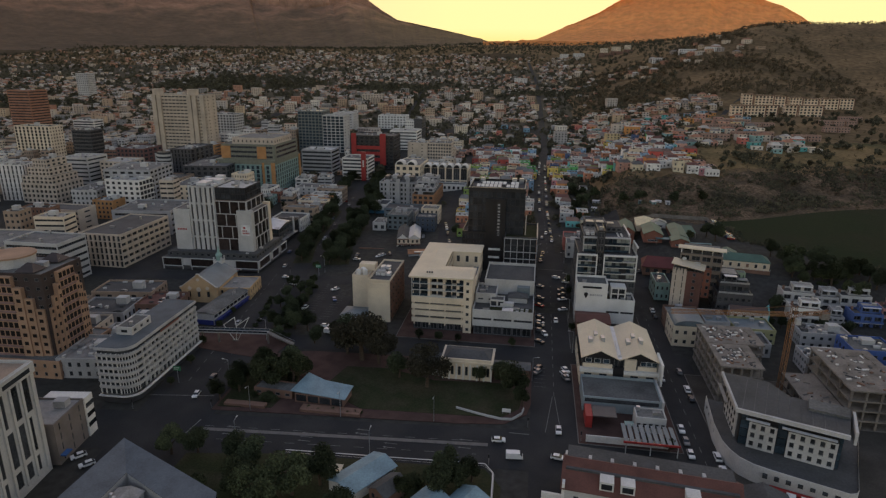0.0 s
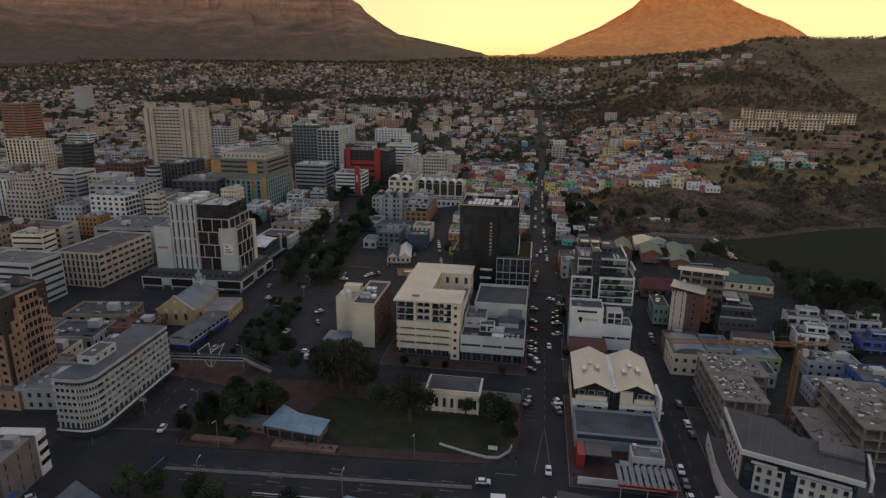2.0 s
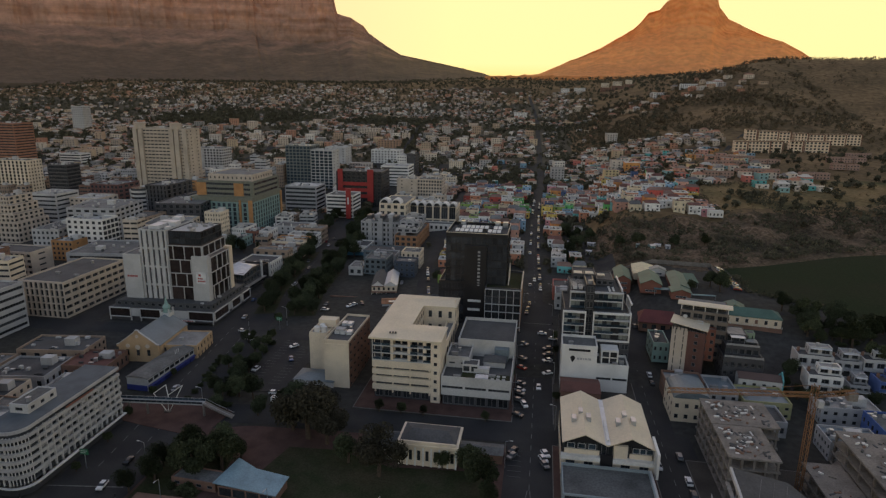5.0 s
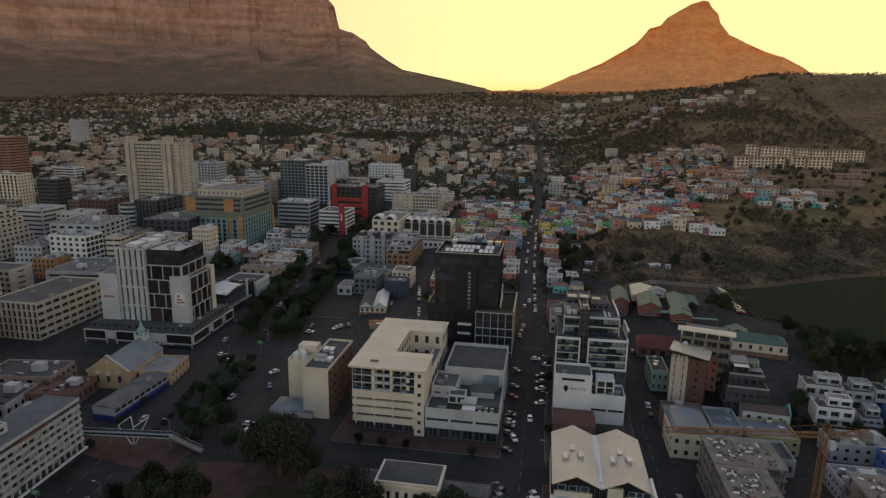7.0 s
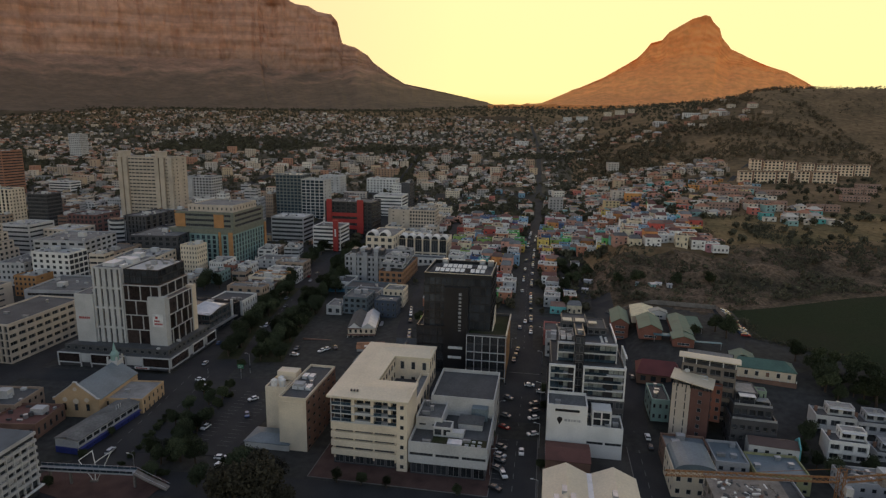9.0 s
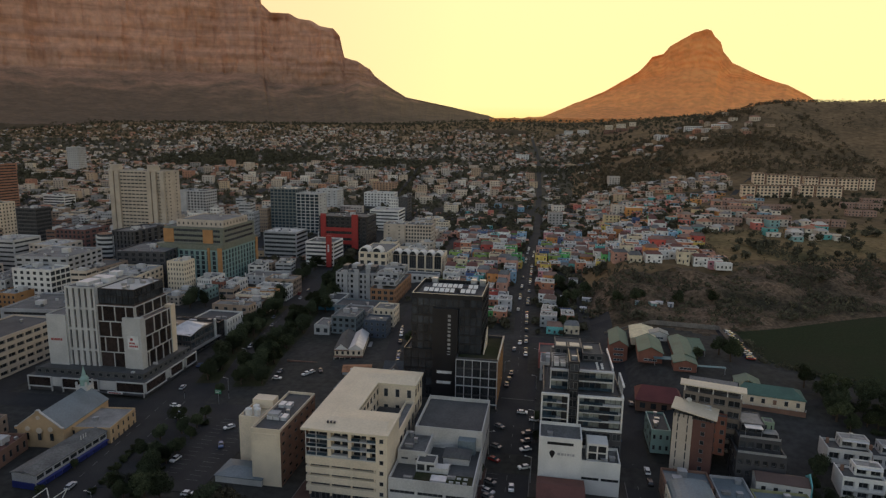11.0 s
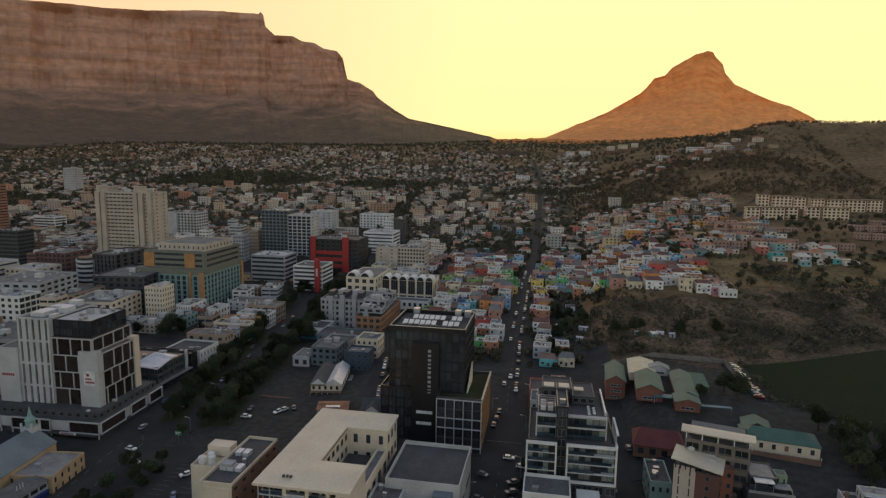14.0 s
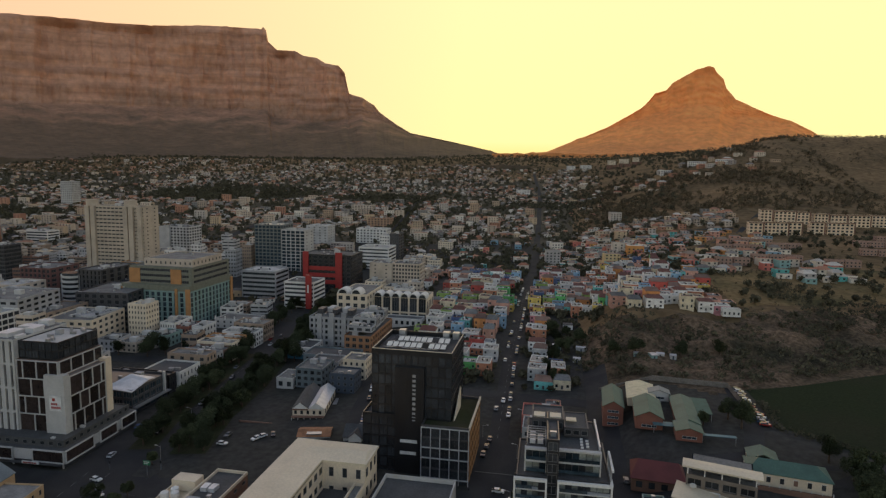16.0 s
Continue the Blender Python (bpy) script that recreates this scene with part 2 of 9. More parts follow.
# ---- building blocks ----
class Soup:
    """Collects quads for one mesh."""

    def __init__(self):
        self.v, self.f, self.m = [], [], []

    def quad(self, a, b, c, d, m=0):
        i = len(self.v)
        self.v += [a, b, c, d]
        self.f.append((i, i + 1, i + 2, i + 3))
        self.m.append(m)

    def poly(self, pts, m=0):
        i = len(self.v)
        self.v += list(pts)
        self.f.append(tuple(range(i, i + len(pts))))
        self.m.append(m)

    def box(self, x0, x1, y0, y1, z0, z1, m=0, bottom=False):
        i = len(self.v)
        self.v += [(x0, y0, z0), (x1, y0, z0), (x1, y1, z0), (x0, y1, z0), (x0, y0, z1), (x1, y0, z1), (x1, y1, z1), (x0, y1, z1)]
        fs = [(4, 5, 6, 7), (0, 1, 5, 4), (1, 2, 6, 5), (2, 3, 7, 6), (3, 0, 4, 7), (3, 2, 1, 0)]
        self.f += [tuple(i + k for k in f) for f in fs]
        self.m += [m] * 6

    def beam(self, p, q, r, sides=6, m=0, r2=None):
        p, q = Vector(p), Vector(q)
        d = (q - p).normalized()
        a = d.orthogonal().normalized()
        b = d.cross(a)
        i = len(self.v)
        for c, rad in ((p, r), (q, r if r2 is None else r2)):
            for k in range(sides):
                t = 2 * math.pi * k / sides
                self.v.append(tuple(c + (a * math.cos(t) + b * math.sin(t)) * rad))
        for k in range(sides):
            j = (k + 1) % sides
            self.f.append((i + k, i + j, i + sides + j, i + sides + k))
            self.m.append(m)
        self.f += [tuple(i + k for k in reversed(range(sides))), tuple(i + sides + k for k in range(sides))]
        self.m += [m, m]

    def prism(self, pts, z0, z1, m=0, top=None):
        """An upright prism over the outline pts (counter-clockwise)."""
        n = len(pts)
        for k in range(n):
            (ax, ay), (bx, by) = pts[k], pts[(k + 1) % n]
            self.quad((ax, ay, z0), (bx, by, z0), (bx, by, z1), (ax, ay, z1), m)
        self.poly([(x, y, z1) for x, y in pts], m if top is None else top)

    def weld(self):
        """Joins corners that lie in one place."""
        seen, move, v = {}, [], []
        for q in self.v:
            key = tuple(round(c, 3) for c in q)
            if key not in seen:
                seen[key] = len(v)
                v.append(q)
            move.append(seen[key])
        self.v, self.f = v, [tuple(move[i] for i in f) for f in self.f]

    def mesh(self, name, mats):
        me = bpy.data.meshes.new(name)
        me.from_pydata(self.v, [], self.f)
        for m in mats:
            me.materials.append(m)
        if len(mats) > 1:
            me.polygons.foreach_set("material_index", self.m)
        me.update()
        return me


def thing(name, at, label, category, group="", rot=0):
    e = new(name)
    e.matrix_world = pose(*at, 0, 0, rot)
    return tagged(e, label, category, group)


def part(name, mesh, parent, label="", at=None):
    o = new(name, mesh)
    o.parent = parent
    if at is not None:
        o.matrix_basis = at
    return tagged(o, label) if label else o


def setting(name, mesh, label, category, kind="structure", group=""):
    return tagged(new(name, mesh), label, category, group, kind)


WINDOWS = {}


def window_mesh(w, h, style):
    """A pane behind a frame, in the plane y = 0, facing -y; its foot is at z = 0."""
    key = (round(w, 2), round(h, 2), style)
    if key not in WINDOWS:
        s = Soup()
        t = min(0.12, w * 0.1)
        n = max(1, round(w / 1.6))
        xs = [q for k in range(n + 1) for q in (k * (w - t) / n, k * (w - t) / n + t)]
        zs = [0, t, h - t, h]
        f, p = -0.04, 0.03
        for i in range(len(xs) - 1):
            for j in range(3):
                a, b, c, e = xs[i], xs[i + 1], zs[j], zs[j + 1]
                if i % 2 and j == 1:
                    s.quad((a, p, c), (b, p, c), (b, p, e), (a, p, e), 0)
                    for u, v in (((a, c), (b, c)), ((b, c), (b, e)), ((b, e), (a, e)), ((a, e), (a, c))):
                        s.quad((u[0], f, u[1]), (v[0], f, v[1]), (v[0], p, v[1]), (u[0], p, u[1]), 1)
                else:
                    s.quad((a, f, c), (b, f, c), (b, f, e), (a, f, e), 1)
        s.weld()
        WINDOWS[key] = s.mesh("window", [{"g": GLASS, "b": BLUEGLASS, "k": GLASS, "w": BLUEGLASS}[style[0]], {"k": BLACK, "w": LGREY}.get(style[0], FRAME)])
    return WINDOWS[key]


TURN = {"f": 0, "r": 90, "b": 180, "l": 270}


def wall_side(s, side, w, d, z0, z1, floors, spec, m=0):
    """One wall of a w x d box with its openings and their reveals; gives back the places of the windows."""
    length = w if side in "fb" else d
    half = d / 2 if side in "fb" else w / 2
    turn = Matrix.Rotation(radians(TURN[side]), 4, "Z")

    def P(x, y, z):
        return tuple(turn @ Vector((x - length / 2, y - half, z)))

    if not spec:
        s.quad(P(0, 0, z0), P(length, 0, z0), P(length, 0, z1), P(0, 0, z1), m)
        return []
    bays, wf, hf = spec[:3]
    deep = spec[3] if len(spec) > 3 else 0.16
    bw, fh = length / bays, (z1 - z0) / floors
    xs, zs = [0.0], [z0]
    for k in range(bays):
        xs += [bw * (k + 0.5 - wf / 2), bw * (k + 0.5 + wf / 2)]
    for k in range(floors):
        zs += [z0 + fh * (k + 0.52 - hf / 2), z0 + fh * (k + 0.52 + hf / 2)]
    xs.append(length)
    zs.append(z1)
    spots = []
    for i in range(len(xs) - 1):
        for j in range(len(zs) - 1):
            a, b, c, e = xs[i], xs[i + 1], zs[j], zs[j + 1]
            if b - a < 1e-4 or e - c < 1e-4:
                continue
            if i % 2 and j % 2:
                s.quad(P(a, 0, c), P(b, 0, c), P(b, deep, c), P(a, deep, c), m)
                s.quad(P(a, deep, e), P(b, deep, e), P(b, 0, e), P(a, 0, e), m)
                s.quad(P(a, 0, c), P(a, deep, c), P(a, deep, e), P(a, 0, e), m)
                s.quad(P(b, deep, c), P(b, 0, c), P(b, 0, e), P(b, deep, e), m)
                spots.append((Matrix.Translation(P(a, deep - 0.05, c)) @ turn, b - a, e - c))
            else:
                s.quad(P(a, 0, c), P(b, 0, c), P(b, 0, e), P(a, 0, e), m)
    return spots


def parapet(s, w, d, h, para, t=0.35, m=0):
    """The ring that stands on the wall heads."""
    a, b = w / 2, d / 2
    o = [(-a, -b), (a, -b), (a, b), (-a, b)]
    i = [(-a + t, -b + t), (a - t, -b + t), (a - t, b - t), (-a + t, b - t)]
    for k in range(4):
        (ax, ay), (bx, by), (cx, cy), (dx, dy) = o[k], o[(k + 1) % 4], i[(k + 1) % 4], i[k]
        s.quad((ax, ay, h), (bx, by, h), (bx, by, h + para), (ax, ay, h + para), m)
        s.quad((ax, ay, h + para), (bx, by, h + para), (cx, cy, h + para), (dx, dy, h + para), m)
        s.quad((dx, dy, h + para), (cx, cy, h + para), (cx, cy, h), (dx, dy, h), m)


def deck_mesh(w, d, h, mat, t=0.35):
    s = Soup()
    s.box(-w / 2 + t, w / 2 - t, -d / 2 + t, d / 2 - t, h - 0.25, h + 0.02)
    return s.mesh("roof", [mat])


def plant_mesh(w, d, h, mat):
    s = Soup()
    s.box(-w / 2, w / 2, -d / 2, d / 2, 0, h)
    s.box(-w / 2 - 0.12, w / 2 + 0.12, -d / 2 - 0.12, d / 2 + 0.12, h, h + 0.15)
    return s.mesh("roof_unit", [mat])


UNITS = []


def clutter(parent, rng, w, d, h, n):
    """Lift housings, coolers and vents on a roof."""
    if not UNITS:
        for k, (a, b, c, mt) in enumerate(((2.6, 2.2, 1.8, GREYW), (1.6, 1.2, 1.1, STEEL), (2.4, 1.0, 0.9, DULLMETAL), (0.9, 0.9, 1.4, STEEL), (3.4, 2.6, 2.0, GREYW))):
            UNITS.append((plant_mesh(a, b, c, mt), a, b))
    spots = []
    for k in range(n):
        me, a, b = UNITS[rng.choice((0, 1, 2, 1, 2, 3, 4)) if min(w, d) > 9 else rng.choice((1, 2, 3))]
        x, y = rng.uniform(-w / 2 + a, w / 2 - a), rng.uniform(-d / 2 + b, d / 2 - b)
        if all(abs(x - p) > (a + q) / 2 + 0.2 or abs(y - r) > (b + t) / 2 + 0.2 for p, r, q, t in spots):
            spots.append((x, y, a, b))
            part("roof_unit", me, parent, at=Matrix.Translation((x, y, h)))


TAKEN = {}


def cells(x0, x1, y0, y1):
    for i in range(int(x0 // 40), int(x1 // 40) + 1):
        for j in range(int(y0 // 40), int(y1 // 40) + 1):
            yield i, j


def reserve(x0, x1, y0, y1):
    for c in cells(x0, x1, y0, y1):
        TAKEN.setdefault(c, []).append((x0, x1, y0, y1))


def free(x0, x1, y0, y1):
    return all(x1 < a or x0 > b or y1 < c or y0 > e for k in cells(x0, x1, y0, y1) for a, b, c, e in TAKEN.get(k, ()))


def block(name, label, x0, x1, y0, y1, h, floors, wall, sides, roof=None, z=None, para=0.8, units=3, style="g", rot=0, group="", parent=None, base=0.0, category="building", skins=None, joined=False):
    """A flat-roofed building over the rectangle; sides: {'f': (bays, width part, height part[, depth])}; skins: other wall materials by side.
    With a parent it is a part of it, in the parent's own axes."""
    w, d = x1 - x0, y1 - y0
    cx, cy = (x0 + x1) / 2, (y0 + y1) / 2
    rng = random.Random(int(cx * 7 + cy * 13))
    s = Soup()
    spots = []
    skins = skins or {}
    mats = [wall] + list(skins.values())
    for side in "frbl":
        spots += wall_side(s, side, w, d, base, h, floors, sides.get(side), 1 + list(skins).index(side) if side in skins else 0)
    if para:
        parapet(s, w, d, h, para)
    if joined:
        t = 0.35 if para else 0.0
        s.quad((-w / 2 + t, -d / 2 + t, h), (w / 2 - t, -d / 2 + t, h), (w / 2 - t, d / 2 - t, h), (-w / 2 + t, d / 2 - t, h), len(mats))
        mats = mats + [roof or ROOFG]
    me = s.mesh("body", mats)
    if parent is None:
        if z is None:
            z = min(ground(cx, cy), ground(x0, y0) + 1, ground(x1, y0) + 1, ground(x0, y1) + 1, ground(x1, y1) + 1)
        b = thing(name, (cx, cy, z), label, category, group, rot)
        holder = part("body", me, b)
        m = 1.5 + 0.08 * max(w, d) * (rot != 0)
        reserve(x0 - m, x1 + m, y0 - m, y1 + m)
    else:
        b = parent
        holder = part(name, me, b, at=Matrix.Translation((cx, cy, 0)))
    top = b if parent is None else holder
    if not joined:
        part("roof", deck_mesh(w, d, h, roof or ROOFG), top)
    if joined and spots:
        s = Soup()
        for m, ww, hh in spots:
            for a0, a1, c0, c1, k in ((0, ww, 0, hh, 0), (0, 0.12, 0, hh, 1), (ww - 0.12, ww, 0, hh, 1), (0, ww, 0, 0.1, 1), (0, ww, hh - 0.1, hh, 1)):
                y = 0.04 - 0.05 * k
                s.quad(*(tuple(m @ Vector(q)) for q in ((a0, y, c0), (a1, y, c0), (a1, y, c1), (a0, y, c1))), k)
            for j in range(1, int(ww / 2.2)):
                x = ww * j / int(ww / 2.2)
                s.quad(*(tuple(m @ Vector(q)) for q in ((x - 0.06, -0.01, 0), (x + 0.06, -0.01, 0), (x + 0.06, -0.01, hh), (x - 0.06, -0.01, hh))), 1)
        tagged(part("glazing", s.mesh("glazing", [BLUEGLASS if style == "b" else GLASS, FRAME]), top), kind="stuff")
        spots = []
    for m, ww, hh in spots:
        part("window", window_mesh(ww, hh, style), top, at=m)
    if units and joined:
        s = Soup()
        a, c = min(4.5, w * 0.35), min(3.6, d * 0.35)
        x, y = rng.uniform(-w / 4, w / 4), rng.uniform(-d / 6, d / 4)
        s.box(x - a / 2, x + a / 2, y - c / 2, y + c / 2, h, h + rng.uniform(1.8, 3.2), 0)
        for k in range(9):
            x, y, a, c = rng.uniform(-w / 2 + 1.2, w / 2 - 1.2), rng.uniform(-d / 2 + 1.2, d / 2 - 1.2), rng.uniform(0.4, 1.1), rng.uniform(0.3, 0.8)
            s.box(x - a, x + a, y - c, y + c, h, h + rng.uniform(0.4, 1.3), rng.randrange(3))
        for k in range(2):
            x, y = rng.uniform(-w / 3, w / 3), rng.uniform(-d / 3, d / 3)
            s.beam((x, y, h), (x, y, h + 1.4), 0.8, 8, rng.randrange(3))
        tagged(part("roof_plant", s.mesh("roof_plant", [LGREY, STEEL, ROOFD]), top), kind="stuff")
    elif units:
        clutter(top, rng, w, d, h + 0.02, units)
    return b


def gable_mesh(w, d, rise, over=0.4, along="y", thick=0.18, mat=None, hip=0.0):
    """A pitched roof, its eaves at z = 0; the ridge runs along y or x; hip: how far the ridge ends stay back."""
    s = Soup()
    a, b = (w / 2 + over, d / 2 + over) if along == "y" else (d / 2 + over, w / 2 + over)
    r = b - hip

    def P(x, y, z):
        return (x, y, z) if along == "y" else (-y, x, z)

    for sx in (-1, 1):
        q = [P(sx * a, -b, 0), P(sx * a, b, 0), P(0, r, rise), P(0, -r, rise)]
        s.poly(q if sx > 0 else q[::-1])
        s.poly([(x, y, z - thick) for x, y, z in (q[::-1] if sx > 0 else q)])
        e = [P(sx * a, -b, 0), P(sx * a, b, 0), P(sx * a, b, -thick), P(sx * a, -b, -thick)]
        s.poly(e[::-1] if sx > 0 else e)
    for sy in (-1, 1):
        if hip:
            s.poly([P(-a, sy * b, 0), P(a, sy * b, 0), P(0, sy * r, rise)])
            s.poly([P(-a, sy * b, -thick), P(a, sy * b, -thick), P(a, sy * b, 0), P(-a, sy * b, 0)])
        else:
            s.poly([P(-a, sy * b, -thick), P(0, sy * b, rise - thick), P(0, sy * b, rise), P(-a, sy * b, 0)])
            s.poly([P(a, sy * b, -thick), P(a, sy * b, 0), P(0, sy * b, rise), P(0, sy * b, rise - thick)])
    return s.mesh("roof", [mat])


def body_mesh(w, d, h, mat, rise=0.0, along="y"):
    """Plain walls, with gable ends if rise is given."""
    s = Soup()
    a, b = w / 2, d / 2
    s.quad((-a, -b, 0), (a, -b, 0), (a, -b, h), (-a, -b, h))
    s.quad((a, b, 0), (-a, b, 0), (-a, b, h), (a, b, h))
    s.quad((a, -b, 0), (a, b, 0), (a, b, h), (a, -b, h))
    s.quad((-a, b, 0), (-a, -b, 0), (-a, -b, h), (-a, b, h))
    if rise:
        if along == "y":
            s.poly([(-a, -b, h), (a, -b, h), (0, -b, h + rise)])
            s.poly([(a, b, h), (-a, b, h), (0, b, h + rise)])
        else:
            s.poly([(a, -b, h), (a, b, h), (a, 0, h + rise)])
            s.poly([(-a, b, h), (-a, -b, h), (-a, 0, h + rise)])
    else:
        s.quad((-a, -b, h), (a, -b, h), (a, b, h), (-a, b, h))
    return s.mesh("body", [mat])


def T(x, y, z, rz=0):
    return pose(x, y, z, 0, 0, rz)


def slab(name, parent, x0, x1, y0, y1, z0, z1, mat, label="", bev=0.0):
    """A box part in the parent's axes."""
    s = Soup()
    s.box(x0, x1, y0, y1, z0, z1)
    return part(name, s.mesh(name, [mat]), parent, label)


def bars(parent, at, lengths, high, mat, gap=0.3, name="lettering"):
    """Unreadable writing as a row of bars, along x in the plane facing -y."""
    s = Soup()
    x = 0
    for q in lengths:
        s.box(x, x + q, -0.05, 0, 0, high)
        x += q + gap
    return part(name, s.mesh(name, [mat]), parent, at=at)

# ---- terrain ----
def smooth(a, b, x):
    t = np.clip((x - a) / (b - a), 0, 1)
    return t * t * (3 - 2 * t)


def rim(x):
    """The foot of the quarry face."""
    return 400 + 5 * np.sin(x / 26.0) + np.clip(x - 105, 0, 400) * 0.38


def height(x, y):
    """The ground: flat near the shore, rising across the town; a quarried hill on the east side of the street."""
    town = np.interp(y, [-900, 520, 720, 1000, 1500, 2100, 2600, 3400, 4300], [0, 0, 7, 21, 62, 138, 180, 205, 150])
    west = np.interp(y, [-900, 520, 720, 1000, 1500, 2100, 2350, 2600, 4300], [0, 0, 7, 21, 62, 138, 158, 150, 100])
    e = smooth(-900, -250, x)
    town = west * (1 - e) + town * e
    climb = np.interp(y, [-900, 268, 310, 345, 455, 580, 720, 1000, 1300], [0, 0, 2.6, 4.2, 7, 10.5, 14, 26, 47])
    town = town + np.maximum(climb - town, 0) * smooth(-120, -40, x)
    rise = 10.0 * smooth(0, 1, (x - 46) / np.clip(70 - (y - 230) * 0.4, 24, 90)) * smooth(252, 330, y)
    town = town + rise * (1 - smooth(470, 600, y))
    hill = np.interp(y - (rim(x) - 400), [-900, 394, 400, 416, 440, 474, 540, 680, 840, 900, 1040, 1390, 2020, 2450, 2900, 3300], [0, 0, 10, 17, 18.5, 27.5, 33, 41, 47, 60, 88, 200, 225, 236, 222, 200])
    s = smooth(0, 1, (x - 34) / (46 + np.clip(y - 520, 0, 2400) * 0.45))
    return town + np.maximum(hill - town, 0) * s


def ground(x, y):
    return float(height(np.array(x, float), np.array(y, float)))


def steps(*runs):
    out = []
    for a, b, st in runs:
        out += list(np.arange(a, b, st))
    return np.array(out + [runs[-1][1]], float)


def sheet():
    xs = steps((-3600, -1500, 75), (-1500, -500, 40), (-500, -60, 20), (-60, 320, 4), (320, 900, 20), (900, 3000, 75))
    ys = steps((-700, 0, 50), (0, 300, 20), (300, 380, 8), (380, 560, 3), (560, 640, 6), (640, 1100, 12), (1100, 2000, 30), (2000, 3700, 60))
    X, Y = np.meshgrid(xs, ys)
    Z = height(X, Y)
    rough = np.zeros_like(Z)
    for i in range(X.shape[0]):
        for j in range(X.shape[1]):
            if Y[i, j] > 390 and X[i, j] > 30:
                p = Vector((X[i, j] * 0.035, Y[i, j] * 0.035, 1.7))
                rough[i, j] = noise.fractal(p, 0.8, 2.0, 5)
    E = Y - rim(X) + 400
    zone = smooth(40, 74, X) * smooth(402, 412, E)
    cliff = zone * (1 - smooth(478, 510, E)) * (1 - 0.75 * (smooth(414, 420, E) - smooth(436, 444, E)))
    Z = Z + rough * (1.0 * zone + 5.5 * cliff)
    ny, nx = X.shape
    verts = np.stack([X, Y, Z - 0.06], -1).reshape(-1, 3).tolist()
    faces, mi = [], []
    for i in range(ny - 1):
        for j in range(nx - 1):
            a = i * nx + j
            faces.append((a, a + 1, a + nx + 1, a + nx))
            x, y = (xs[j] + xs[j + 1]) / 2, (ys[i] + ys[i + 1]) / 2
            e = y - float(rim(x)) + 400 + 9 * noise.fractal(Vector((x * 0.03, y * 0.03, 5)), 1, 2, 3)
            k = 0
            if x > 44 + max(0, y - 600) * 0.02 and e > 395:
                k = 1
                if e < 484 and x < 900:
                    k = 2
                elif 500 < e < 600 and x > 140:
                    k = 3
            if y > 1750 or x > 420:
                k = 1
            if k == 0 and y > 900:
                k = 5
            mi.append(k)
    me = bpy.data.meshes.new("ground")
    me.from_pydata(verts, [], faces)
    for m in (TOWNGROUND, HILL, QUARRY, DRYGRASS, FIELD, SLOPE):
        me.materials.append(m)
    me.polygons.foreach_set("material_index", mi)
    me.polygons.foreach_set("use_smooth", [k != 2 for k in mi])
    me.update()
    return me


setting("ground", sheet(), "town ground rising to scrub-covered hillside and an old quarry", "ground")


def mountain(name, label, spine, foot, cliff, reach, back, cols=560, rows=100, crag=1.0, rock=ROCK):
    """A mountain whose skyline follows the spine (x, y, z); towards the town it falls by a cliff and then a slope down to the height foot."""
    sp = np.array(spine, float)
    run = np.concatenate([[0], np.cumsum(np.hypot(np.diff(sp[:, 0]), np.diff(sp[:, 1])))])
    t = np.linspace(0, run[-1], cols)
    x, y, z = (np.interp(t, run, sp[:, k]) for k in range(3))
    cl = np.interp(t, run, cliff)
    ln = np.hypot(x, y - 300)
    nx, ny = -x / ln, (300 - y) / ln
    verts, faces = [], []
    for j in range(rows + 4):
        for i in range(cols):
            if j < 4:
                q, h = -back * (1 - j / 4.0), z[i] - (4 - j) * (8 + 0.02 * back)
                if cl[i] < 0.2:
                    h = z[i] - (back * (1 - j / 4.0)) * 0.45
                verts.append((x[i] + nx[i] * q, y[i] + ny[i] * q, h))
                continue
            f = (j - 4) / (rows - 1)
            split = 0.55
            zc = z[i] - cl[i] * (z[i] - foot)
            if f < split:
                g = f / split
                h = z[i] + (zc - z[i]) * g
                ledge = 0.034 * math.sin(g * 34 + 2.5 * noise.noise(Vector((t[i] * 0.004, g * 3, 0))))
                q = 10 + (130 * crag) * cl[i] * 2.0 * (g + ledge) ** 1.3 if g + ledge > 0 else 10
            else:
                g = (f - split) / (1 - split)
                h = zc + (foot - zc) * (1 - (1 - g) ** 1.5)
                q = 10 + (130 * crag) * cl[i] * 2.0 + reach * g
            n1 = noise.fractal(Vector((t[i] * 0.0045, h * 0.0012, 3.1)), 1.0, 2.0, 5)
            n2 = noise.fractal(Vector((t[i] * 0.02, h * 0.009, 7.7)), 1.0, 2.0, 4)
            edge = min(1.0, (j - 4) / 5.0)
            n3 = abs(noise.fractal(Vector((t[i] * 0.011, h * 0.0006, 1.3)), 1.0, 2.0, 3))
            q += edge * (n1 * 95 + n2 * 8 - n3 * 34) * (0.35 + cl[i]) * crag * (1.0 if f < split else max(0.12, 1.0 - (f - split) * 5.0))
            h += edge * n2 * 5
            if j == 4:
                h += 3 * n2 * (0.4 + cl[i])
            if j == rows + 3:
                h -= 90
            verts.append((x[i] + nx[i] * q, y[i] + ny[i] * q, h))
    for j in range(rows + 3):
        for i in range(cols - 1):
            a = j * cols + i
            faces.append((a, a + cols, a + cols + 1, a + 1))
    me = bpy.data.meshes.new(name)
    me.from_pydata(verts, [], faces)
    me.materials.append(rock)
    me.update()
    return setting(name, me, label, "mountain")


